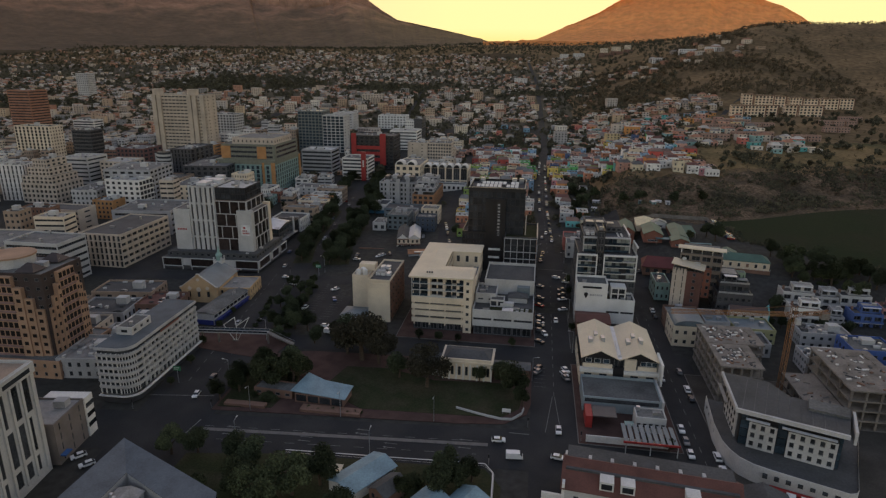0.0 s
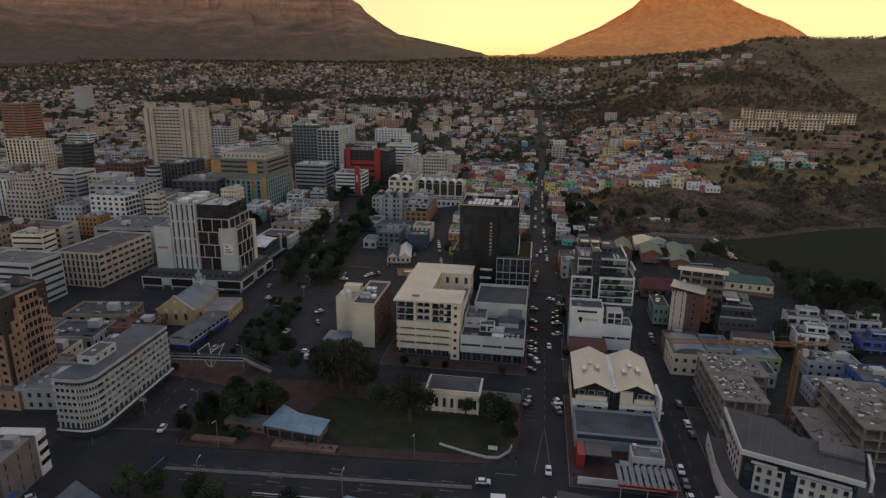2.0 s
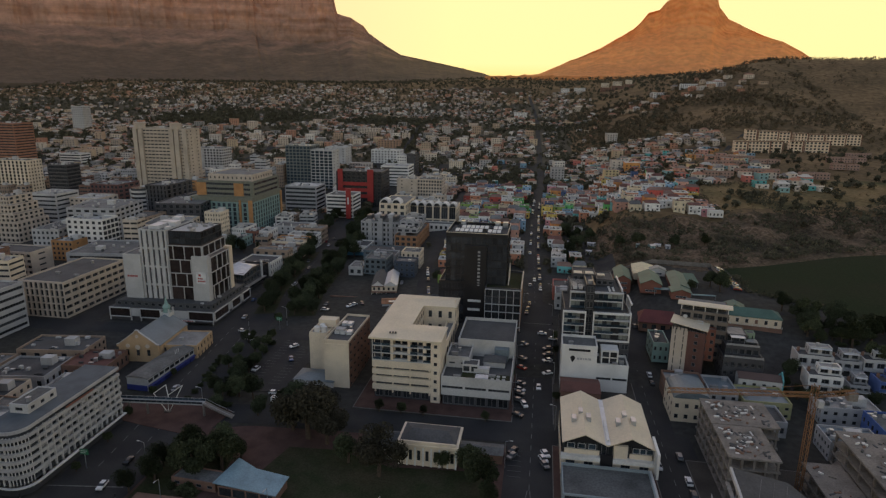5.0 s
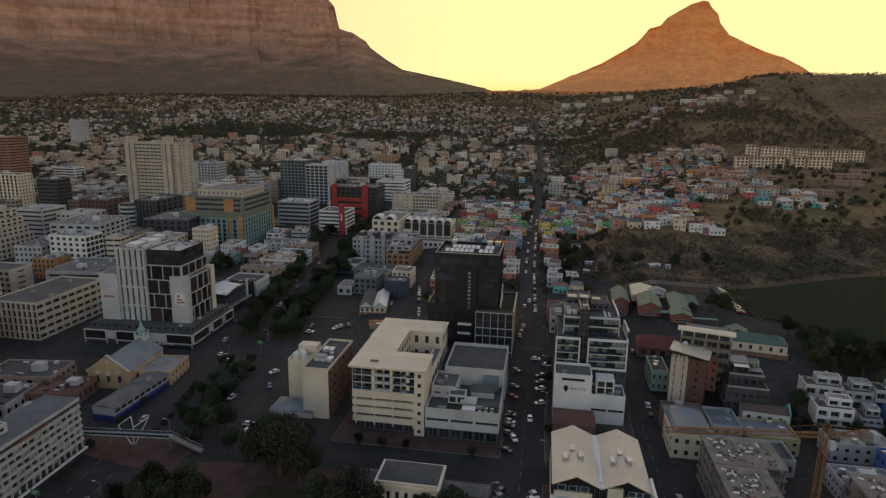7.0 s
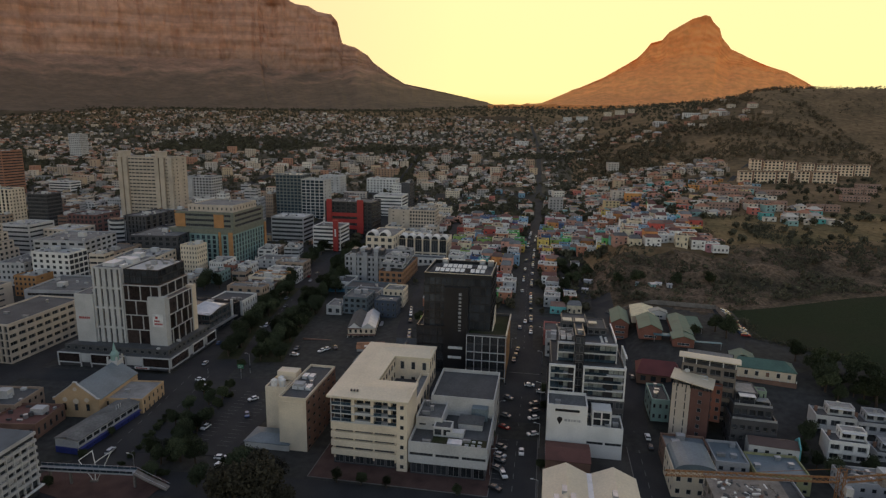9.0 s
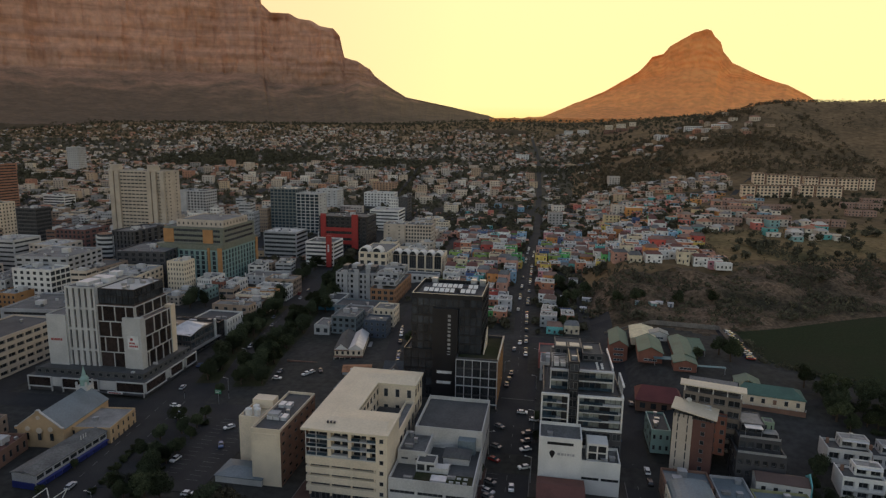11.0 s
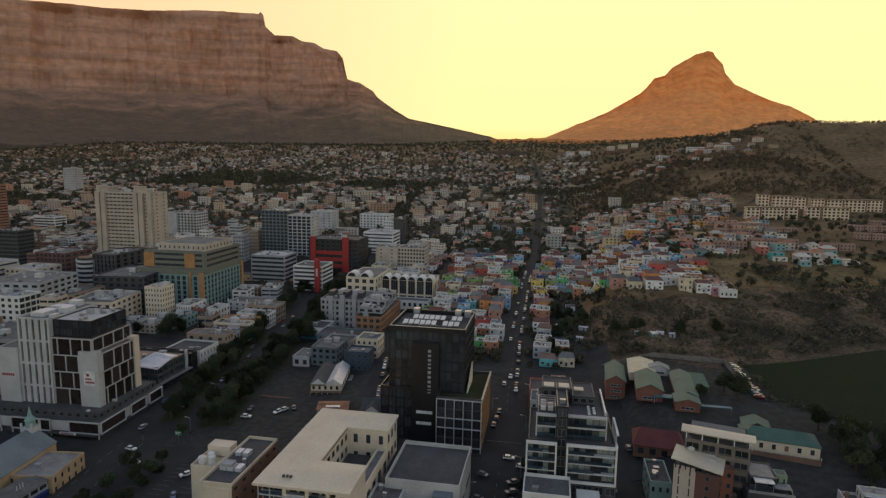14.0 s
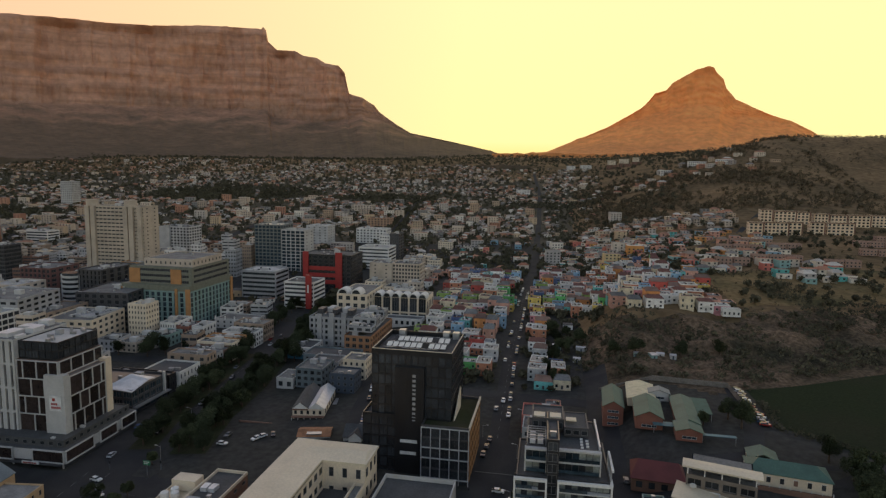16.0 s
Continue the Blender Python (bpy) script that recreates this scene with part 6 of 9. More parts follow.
for x0, x1, z0, z1 in ((14.5, 18.4, 5.2, 3.2), (18.4, 24.5, 3.2, 0.3)):
    s = Soup()
    s.quad((x0, -3.0, z0), (x1, -3.0, z1), (x1, -0.6, z1), (x0, -0.6, z0))
    s.quad((x0, -0.6, z0 - 0.3), (x1, -0.6, z1 - 0.3), (x1, -3.0, z1 - 0.3), (x0, -3.0, z0 - 0.3))
    for y, o in ((-3.0, 1), (-0.6, -1)):
        s.poly([(x0, y, z0 - 0.3), (x1, y, z1 - 0.3), (x1, y, z1 + 0.1), (x0, y, z0 + 0.1)][::o])
    part("stair_flight", s.mesh("stair_flight", [CONC]), b)
    for y in (-3.0, -0.65):
        s = Soup()
        s.beam((x0, y, z0 + 0.95), (x1, y, z1 + 0.95), 0.05, 6)
        part("railing", s.mesh("railing", [STEEL]), b)
for x in (-12.5, -6, 14.2):
    slab("pier", b, x - 0.3, x + 0.3, -2.1, -1.5, 0, 4.9, CONC)
slab("mast_foot", b, -1.0, 1.2, -0.5, 0.5, 0.1, 0.7, CONC)
for p, q in (((-0.2, 0, 0.4), (-4.3, 0, 7.0)), ((-4.3, 0, 7.0), (0.4, 0, 10.5)), ((0.4, 0, 10.5), (0.9, 0, 5.6)), ((0.4, 0, 0.4), (0.9, 0, 6.6)), ((0.9, 0, 6.6), (6.4, 0, 10.6)), ((6.4, 0, 10.6), (1.0, 0, 0.6))):
    s = Soup()
    s.beam(p, q, 0.15, 8, r2=0.12)
    part("mast_tube", s.mesh("mast_tube", [WHITE]), b, "white steel tube")

# ---- trees ----
def crown_mesh(rng, w, h, n, mat, size=0.55):
    """Leaf clumps round a few lobes, with gaps between."""
    s = Soup()
    lobes = [(Vector((rng.uniform(-0.55, 0.55) * w, rng.uniform(-0.55, 0.55) * w, rng.uniform(-0.25, 0.38) * h)), rng.uniform(0.3, 0.55)) for _ in range(9)]
    for k in range(n):
        c, r = rng.choice(lobes)
        d = Vector((rng.gauss(0, 1), rng.gauss(0, 1), rng.gauss(0, 1))).normalized() * (rng.random() ** 0.4)
        p = c + Vector((d.x * w * r, d.y * w * r, d.z * h * r * 0.75))
        a = Vector((rng.gauss(0, 1), rng.gauss(0, 1), rng.gauss(0, 0.6))).normalized()
        b = a.orthogonal().normalized()
        q = size * rng.uniform(0.6, 1.5)
        s.quad(tuple(p - a * q), tuple(p + b * q * 0.6), tuple(p + a * q), tuple(p - b * q * 0.6 + Vector((0, 0, q * 0.3))))
    return s.mesh("crown", [mat])


def trunk_mesh(rng, h, r, spread):
    s = Soup()
    s.beam((0, 0, -0.3), (0.2, 0.1, h * 0.55), r, 8, r2=r * 0.65)
    for k in range(5):
        a = k * 1.26 + rng.uniform(-0.3, 0.3)
        s.beam((0.2, 0.1, h * (0.42 + 0.03 * k)), (math.cos(a) * spread, math.sin(a) * spread, h * rng.uniform(0.75, 0.95)), r * 0.45, 5, r2=r * 0.12)
    return s.mesh("trunk", [BARK])


rng = random.Random(11)
TREES = {}
for kind, w, h, n, mat, lab in (("broad", 4.2, 5.2, 1500, LEAFD, "broad dark green street tree with dense crown"), ("autumn", 5.2, 6.4, 1900, LEAFB, "large brownish park tree with wide crown"),
                                ("round", 3.0, 4.0, 900, LEAF, "rounded green street tree"), ("tall", 2.6, 6.0, 900, LEAFD, "tall narrow dark green tree"), ("bush", 2.2, 1.9, 500, LEAF, "spreading green shrub in the planting"),
                                ("broad2", 4.6, 4.8, 1500, LEAF, "broad green tree with uneven crown")):
    t = thing("tree" if kind != "bush" else "shrub", (0, -400, -60), lab, "tree" if kind != "bush" else "shrub", "trees of the streets and park")
    lift = h * 0.95 if kind != "bush" else h * 0.42
    part("trunk", trunk_mesh(rng, lift * 1.25, 0.09 * w if kind != "bush" else 0.08, w * 0.5), t)
    part("crown", crown_mesh(rng, w, h, int(n * 3.6), mat, 0.21 if kind != "bush" else 0.17), t, at=T(0, 0, lift))
    TREES[kind] = t


def tree(kind, x, y, scale=1.0):
    z = ground(x, y)
    m = pose(x, y, z, 0, 0, rng.uniform(0, 360)) 
    t = copy_thing(TREES[kind], m)
    t.matrix_world = m @ Matrix.Scale(scale * rng.uniform(1.0, 1.25), 4)
    return t


for kind, x, y, sc in (("autumn", -64, 205, 1.7), ("autumn", -57, 203, 1.3), ("autumn", -71, 209, 1.45), ("autumn", -62, 213, 1.3), ("autumn", -36, 189, 1.4), ("broad", -47, 194, 1.0), ("round", -18, 195.5, 0.9), ("broad", -5, 187, 1.35), ("broad", -9, 193, 1.1),
                       ("broad", -2.5, 182, 0.8), ("round", -10, 200, 0.9), ("broad2", -89, 179, 1.25), ("broad2", -83, 184, 1.2), ("broad2", -94, 186, 1.2), ("broad2", -87, 191, 1.1), ("broad", -99, 175, 0.9), ("broad", -103, 169, 0.8), ("broad", -96, 190, 0.85),
                       ("broad", -101, 182, 0.8), ("broad", -80, 190, 0.8), ("broad2", -102, 139, 1.0), ("broad", -95, 141, 0.95), ("broad", -84, 140, 0.85), ("broad", -77, 136, 1.0), ("broad2", -61, 128, 1.2), ("broad", -55, 133, 1.0), ("tall", -22, 139, 1.3),
                       ("tall", -18, 136, 1.1), ("broad", -24, 134, 1.2), ("broad", -15, 141, 0.9), ("broad2", -68, 122, 1.2), ("broad2", -75, 126, 1.0), ("round", -32, 132, 1.0), ("broad", -46, 122, 1.1), ("broad", -87, 216, 0.8), ("broad", -109, 228, 0.9),
                       ("broad", -106, 238, 0.9), ("broad2", -100, 228, 0.8), ("broad", -94, 227, 0.9), ("broad", -77, 222, 1.1), ("autumn", -72, 221, 1.0), ("round", -82, 226, 0.9), ("broad", -116, 250, 0.7), ("broad", -118, 262, 0.7), ("broad2", -120, 276, 0.8),
                       ("round", -30, 226.5, 0.6), ("round", -38, 226.5, 0.6), ("round", -46, 226.5, 0.6), ("round", -8, 226.5, 0.55), ("round", -1.5, 243, 0.6), ("round", -1.5, 262, 0.6), ("round", 17.5, 300, 0.7), ("round", 17, 286, 0.7), ("round", 16.5, 246, 0.6),
                       ("round", 35, 166, 0.5), ("round", 41, 164, 0.6),):
    tree(kind, x, y, sc)
for k in range(9):
    tree("bush", -72 + 2.2 * k, 168.2, 0.55)
for k in range(14):
    tree("bush", rng.uniform(-103, -84), rng.uniform(166, 200), rng.uniform(0.7, 1.3))
for k in range(16):
    tree("bush", rng.uniform(-95, -15), rng.uniform(118, 140), rng.uniform(0.8, 1.4))
# along the boulevard
for a, c in zip(BOULEVARD[1:6], BOULEVARD[2:7]):
    n = int(math.hypot(c[0] - a[0], c[1] - a[1]) / 8.5)
    for k in range(n):
        x, y = a[0] + (c[0] - a[0]) * k / n, a[1] + (c[1] - a[1]) * k / n
        if 430 < y < 560:
            for off in (13, 18, 23, -13):
                if rng.random() < 0.85:
                    tree(rng.choice(("broad", "broad", "broad2", "round")), x + off + rng.uniform(-2, 2), y + rng.uniform(-3, 3), rng.uniform(0.9, 1.3))
        elif 235 < y < 306 and rng.random() < 0.8:
            tree(rng.choice(("round", "broad")), x + 15 + rng.uniform(-1, 1), y, rng.uniform(0.6, 0.8))
        reserve(x - 20, x + 28, y - 6, y + 6)
for pts, spread, n in (([(-130, 313), (-139, 348), (-145, 388), (-152, 440)], 4, 26), ([(-110, 313), (-118, 348), (-122, 388), (-130, 430)], 6, 40)):
    px, py = [p[0] for p in pts], [p[1] for p in pts]
    for k in range(n):
        y = py[0] + (py[-1] - py[0]) * (k + rng.random()) / n
        tree(rng.choice(("broad", "broad", "broad2", "round")), float(np.interp(y, py, px)) + rng.uniform(-spread, spread), y, rng.uniform(0.7, 1.15))
for kind, x, y, sc in (("broad", 28, 446, 1.0), ("broad2", 34, 462, 1.1), ("broad", 30, 480, 0.9), ("broad2", 26, 500, 1.0), ("round", 36, 496, 1.0), ("broad", 44, 476, 1.0), ("broad", 24, 425, 0.9), ("broad2", 30, 410, 0.9), ("broad", 100, 352, 1.1), ("broad2", 97, 360, 0.9), ("tall", 88.5, 301, 0.6),
                       ("broad", 122, 330, 1.0), ("broad2", 130, 322, 1.2), ("broad", 138, 318, 1.1), ("broad", 150, 306, 1.2), ("broad", 160, 300, 1.0), ("broad2", 172, 296, 1.1), ("broad", 186, 288, 1.1), ("broad", 140, 300, 1.2), ("broad2", 146, 290, 1.0), ("broad", 200, 278, 1.1),
                       ("broad", 60, 436, 0.9), ("broad2", 70, 433, 0.9), ("broad", 92, 432, 0.8), ("broad", 112, 436, 0.9), ("round", 86, 352, 0.7), ("broad", -50, 372, 0.8), ("round", -40, 372, 0.8), ("broad", -36, 380, 0.8), ("broad", -30, 372, 0.7)):
    tree(kind, x, y, sc)
for k in range(26):
    x, y = rng.uniform(122, 178), rng.uniform(298, 320)
    tree(rng.choice(("broad", "round", "bush", "broad2")), x, y, rng.uniform(0.6, 0.95))
for x, y in ((104, 270), (106, 263), (107, 277), (132, 262), (121, 262), (100, 262), (110, 258)):
    tree("broad", x, y, rng.uniform(0.6, 0.8))
for k in range(6):
    x, y = place(-18 + rng.uniform(-1, 1), 15 + 16 * k)
    tree("round", x + 20, y, 0.5)

for k in range(26):
    f = (k + rng.random()) / 26
    x, y = float(np.interp(f, [0, 0.3, 0.65, 1], [-101.7, -105.4, -107.6, -110.5])), float(np.interp(f, [0, 0.3, 0.65, 1], [214, 232, 252, 284]))
    tree(rng.choice(("bush", "bush", "broad", "round")), x + rng.uniform(-2.2, 2.2), y, rng.uniform(0.55, 0.85))
for k in range(14):
    f = (k + rng.random()) / 14
    tree("bush", float(np.interp(f, [0, 0.4, 1], [-117.2, -119.6, -124.5])) + rng.uniform(-0.8, 0.8), 222 + 38 * f, rng.uniform(0.45, 0.75))
for x, y, sc in ((-206, 421, 1.0), (-199, 428, 0.9), (-211, 430, 1.1), (-204, 434, 1.0), (-224, 420, 0.9), (-217, 446, 0.7), (-193, 440, 0.6), (-188, 452, 0.6)):
    tree("broad", x, y, sc)

# ---- further buildings of the town ----
rng = random.Random(29)
FILL = [CREAM, WHITE, LGREY, GREYW, BEIGEC, TAN, BEIGEC, WHITE, DARKC, BROWNB, TAN, LGREY]


def office(p0, p1, q0, q1, h, wall, label, spec=None, side=None, rot=8, roof=None, style="g", units=3, western=True, name="office_block", **kw):
    cx, cy = place((p0 + p1) / 2, (q0 + q1) / 2) if western else ((p0 + p1) / 2, (q0 + q1) / 2)
    w, d = p1 - p0, q1 - q0
    fl = max(1, round(h / 3.5))
    if len(label.split()) < 5:
        label += " with flat roof"
    face = "r" if cx < 8 else "l"
    sides = {"f": spec or (1, 0.92, 0.45), face: side or spec or (1, 0.92, 0.45)}
    return block(name, label, cx - w / 2, cx + w / 2, cy - d / 2, cy + d / 2, h, fl, wall, sides, roof, rot=rot if western else 0, style=style, units=units, **kw)


# landmarks of the middle distance
def at(x0, x1, y0, y1, h, wall, label, **kw):
    return office(x0, x1, y0, y1, h, wall, label, western=False, **kw)


WARMC = material("warm_concrete", (0.52, 0.43, 0.335), 0.85, 0.1, 0.25)
b = at(-411, -351, 618, 640, 70, WARMC, "tall beige slab tower with projecting end shafts", spec=(14, 0.86, 0.36, 0.4), side=(2, 0.2, 0.3), units=3, joined=True, name="beige_slab_tower")
for x in (-30.3, -24.5, 10, 15.8, 24.5):
    slab("end_shaft", b, x, x + 4.6, -13.4, -10.9, 0, 70.6, WARMC)
for x in (-24.6, 15.7):
    s = Soup()
    s.beam((x, -9, 70), (x, -9, 75.5), 5.6, 20)
    s.beam((x, -9, 75.5), (x, -9, 76.2), 5.9, 20)
    part("lift_drum", s.mesh("lift_drum", [WARMC]), b, "round concrete lift drum on the roof")
b = at(-412, -376, 728, 752, 37, LGREY, "grey slab tower behind the tall block", spec=(9, 0.62, 0.6, 0.5), side=(5, 0.6, 0.6), joined=True, name="slab_tower")
slab("blank_wall", b, -18.8, -6, -13.0, -12.45, 0, 37.5, LGREY)
at(-937, -911, 1164, 1186, 46, LGREY, "pale tower block far among the houses", spec=(6, 0.5, 0.5), joined=True, name="tower_block")
reserve(-276, -217, 478, 490)
OLIVE = material("olive_cladding", (0.17, 0.18, 0.14), 0.6)
b = at(-272.5, -219.5, 486, 541, 23.0, TEAL, "blue-green office block with ochre corner piers", spec=(12, 0.6, 0.86, 0.5), side=(12, 0.6, 0.86, 0.5), style="b", name="teal_office")
b.matrix_world = b.matrix_world @ Matrix.Diagonal((1.0, 1.0, 1.07, 1.0))
for x, w in ((23.5, 3.2), (15.5, 1.6), (-26.5, 1.6)):
    slab("corner_pier", b, x, x + w, -28.6, -27.4, 0, 25.5, ORANGE)
slab("corner_pier", b, 26.4, 27.2, 25, 28, 0, 26, ORANGE)
slab("blind_storey", b, -26.6, 26.6, -27.6, 27.6, 23.9, 27.5, OLIVE)
block("upper_storey", "", -22, 26, -24, 25, 38.5, 3, OLIVE, {"f": (1, 0.9, 0.5), "r": (1, 0.9, 0.5)}, base=27.5, para=0.6, units=0, parent=b)
slab("corner_box", b, 10, 18, -24.5, -23.9, 28, 37.5, ORANGE)
slab("corner_box", b, -22.3, -14, -24.5, -23.9, 28, 37.5, ORANGE)
block("plant_floor", "", -15, 23, -18, 20, 43, 1, BEIGEC, {"f": (10, 0.3, 0.4), "r": (8, 0.3, 0.4)}, base=38.5, para=0.6, units=3, parent=b)
b = at(-193, -147, 613, 645, 33, BLACK, "dark office block with red framed front", spec=(9, 0.7, 0.7), joined=True, name="red_framed_office")
slab("red_frame", b, -21, -16, -17.4, -16.1, 4, 36, RED)
slab("red_frame", b, 9, 15, -17.4, -16.1, 4, 36, RED)
for z in (8, 14, 20):
    slab("red_band", b, -16, 9, -16.9, -16.1, z, z + 3.4, RED)
b = at(-184.5, -159.5, 559.5, 583.5, 20, WHITE, "white block with a red sign shaft", spec=(1, 0.95, 0.5), name="white_block")
slab("sign_shaft", b, 7, 11, -15.5, -12.5, 0, 27, RED)
bars(b, Matrix.Translation((9.8, -15.52, 13)) @ Matrix.Rotation(radians(-90), 4, "Y"), (1.4, 1.2, 1.4, 1.3), 1.4, LETTER)
b = at(-205, -176, 492, 510, 6, LGREY, "low hall with white pinnacled parapet", spec=(6, 0.3, 0.5), name="pinnacled_hall", units=0)
for x in (-14.5, -7, 0, 7, 14):
    slab("pinnacle", b, x, x + 0.7, -9.2, -8.5, 6, 8.6, WHITE)
# crescent of white arched dormers
b = thing("arched_dormer_block", (-101.6, 507.5, 0), "white block with a row of arched roof dormers", "building")
b.matrix_world = b.matrix_world @ Matrix.Diagonal((1.08, 1.0, 1.16, 1.0))
reserve(-124, -58, 500, 552)
block("west_body", "", -18, 2, 0, 40, 22, 5, CREAM, {"f": (4, 0.55, 0.55), "r": (6, 0.4, 0.5)}, para=0.5, units=2, parent=b)
block("east_body", "", 2, 38, 16, 40, 19, 2, CREAM, {"f": (6, 0.82, 0.9, 0.8), "r": (4, 0.5, 0.5)}, para=0.5, units=0, parent=b)
block("arcade", "", 2, 38, 0, 10, 9, 2, WHITE, {"f": (10, 0.5, 0.5)}, para=0.5, units=0, parent=b)
for k in range(8):
    s = Soup()
    n = 10
    cx, y0, y1, r = (-14 + k * 9.0, -0.4, 9, 3.6) if k < 2 else (5.2 + (k - 2) * 6.0, 15.2, 25, 2.9)
    z0 = 22 if k < 2 else 19
    for i in range(n):
        a, c = math.pi * i / n, math.pi * (i + 1) / n
        p, q = (cx + r * math.cos(a), z0 + r * math.sin(a)), (cx + r * math.cos(c), z0 + r * math.sin(c))
        s.quad((p[0], y0, p[1]), (p[0], y1, p[1]), (q[0], y1, q[1]), (q[0], y0, q[1]))
    for i in range(n):
        a, c = math.pi * i / n, math.pi * (i + 1) / n
        s.quad(*((cx + q * math.cos(e), y0, z0 + q * math.sin(e)) for q, e in ((r, a), (r, c), (r * 0.8, c), (r * 0.8, a))))
    s.poly([(cx + r * 0.8 * math.cos(math.pi * i / n), y0 + 0.5, z0 + r * 0.8 * math.sin(math.pi * i / n)) for i in range(n + 1)], 1)
    part("arched_dormer", s.mesh("arched_dormer", [WHITE, GLASS]), b)
# flats and offices between car park and hill
NAVY = material("navy_paint", (0.05, 0.07, 0.10), 0.8)
b = at(-124, -95, 466, 494, 18, GREYW, "grey flats with stepped corner windows", spec=(9, 0.55, 0.6, 0.7), name="grey_flats", units=5)
for x in (-9, -1, 7):
    slab("stair_tower", b, x, x + 3, -15, -13.9, 0, 20.5 + (x + 9) * 0.1, GREYW)
for k in range(5):
    slab("roof_room", b, -12 + k * 5, -8.6 + k * 5, -6 + (k % 2) * 5, 2 + (k % 2) * 5, 19.02, 21.8, LGREY if k % 2 else DARKC)
b = at(-93, -77, 444, 492, 11, material("burnt_orange", (0.34, 0.17, 0.09), 0.85), "grey and orange terraced flats", spec=(4, 0.6, 0.6, 0.6), side=(10, 0.6, 0.6, 0.6), name="terraced_flats", units=3)
for k in range(4):
    block("set_back_storey", "", -7.6, 7.6 - k * 0.6, -20 + k * 11, -11 + k * 11, 16 + (k % 2) * 2.8, 1, GREYW, {"f": (3, 0.6, 0.6), "r": (3, 0.6, 0.6)}, base=13.05, para=0.4, units=1, parent=b, joined=True)
at(-110, -80, 424, 440, 6, ROOFB, "pale blue low office", spec=(1, 0.9, 0.4), name="low_office", roof=ROOFD)
at(-78, -66, 400, 413, 10, CREAM, "cream corner house", spec=(4, 0.4, 0.5), name="corner_house")
at(-78, -65.5, 381, 392, 9, NAVY, "dark blue two-storey house", spec=(4, 0.4, 0.5), name="blue_house")
at(-99, -85, 389, 406, 9.5, ROOFB, "pale blue flats with iron balconies", spec=(4, 0.6, 0.6, 0.5), name="blue_flats")
at(-109, -100, 388, 402, 5, LGREY, "low pale shop with green awning", spec=(2, 0.5, 0.5), name="low_shop")
b = at(-126, -111, 438, 456, 6.5, WHITE, "white shop with bright blue shopfront", spec=(5, 0.4, 0.3), name="blue_fronted_shop", roof=ROOFD)
slab("shopfront", b, -7.4, 7.4, -9.2, -9.0, 0, 2.6, material("shop_blue", (0.05, 0.22, 0.36), 0.6))
at(-100, -84, 409, 422, 7, GREYW, "grey workshop roof behind the flats", spec=(3, 0.4, 0.4), name="workshop", roof=ROOFD)
# long gabled shop with red trimmed front
b = thing("gabled_shop", (-79, 365, 0), "white gabled shop house with dark red trim and veranda", "house", rot=10)
reserve(-89, -70, 349, 380)
part("body", body_mesh(14, 26, 6.4, CREAM), b)
for k in range(2):
    part("roof", gable_mesh(7, 26, 2.6, 0.3, "y", 0.15, (ROOFD, PALEMETAL)[k]), b, at=T(-3.5 + 7 * k, 0, 6.5))
    s = Soup()
    s.poly([(-3.6 + 7 * k - 3.5, -13.3, 6.3), (-3.6 + 7 * k + 3.5, -13.3, 6.3), (-3.6 + 7 * k, -13.3, 9.2)])
    part("gable", s.mesh("gable", [WHITE]), b)
slab("trim_band", b, -7.1, 0, -13.5, -13.3, 5.8, 6.4, BROWNB)
slab("veranda_roof", b, -7.2, 7.2, -15.2, -13, 3.1, 3.3, BROWNB)
for k in range(6):
    slab("veranda_post", b, -7 + k * 2.7, -6.8 + k * 2.7, -15.1, -14.9, 0, 3.1, WHITE)
for k in range(5):
    slab("window", b, -6.2 + k * 2.7, -5.1 + k * 2.7, -13.08, -12.95, 3.9, 5.5, GLASS)
    slab("side_window", b, 6.95, 7.08, -11 + k * 4.6, -9.8 + k * 4.6, 3.6, 5.4, GLASS)
for k in range(4):
    slab("door", b, -6 + k * 3.4, -4.6 + k * 3.4, -13.1, -12.95, 0, 2.4, (NAVY, BROWNB)[k % 2])
b = thing("rusty_shed", (-67, 336, 0), "low shed with rusty orange sheet roof", "shed", rot=14)
reserve(-75, -59, 329, 343)
part("body", body_mesh(13, 9, 3.6, GREYW), b)
part("roof", gable_mesh(13, 9, 1.2, 0.3, "x", 0.12, material("rusty_sheet", (0.34, 0.15, 0.07), 0.8, 0.4, 0.5, 3.0)), b, at=T(0, 0, 3.7))
slab("skylight", b, -3, 3, -3.9, -1.4, 4.1, 4.5, STEEL)
b = thing("black_roofed_house", (-47, 338, 0), "grey house with steep black roof and white gable trim", "house", rot=6)
part("body", body_mesh(14, 12, 4.6, GREYW, 3.4, "x"), b)
part("roof", gable_mesh(14, 12, 3.4, 0.3, "x", 0.15, ROOFD), b, at=T(0, 0, 4.7))
part("cross_gable", body_mesh(5, 4, 5.2, WHITE, 2.2, "y"), b, at=T(-2, -5, 0))
part("cross_roof", gable_mesh(5, 8, 2.2, 0.25, "y", 0.15, ROOFD), b, at=T(-2, -3.2, 5.3))
b = thing("open_carport", (-66, 372, 0), "grey sheet carport on posts", "carport", rot=8)
slab("roof", b, -6, 6, -4, 4, 3.0, 3.2, STEEL)
for x in (-5.6, 5.4):
    for y in (-3.7, 3.5):
        slab("post", b, x, x + 0.2, y, y + 0.2, 0, 3.0, STEEL)
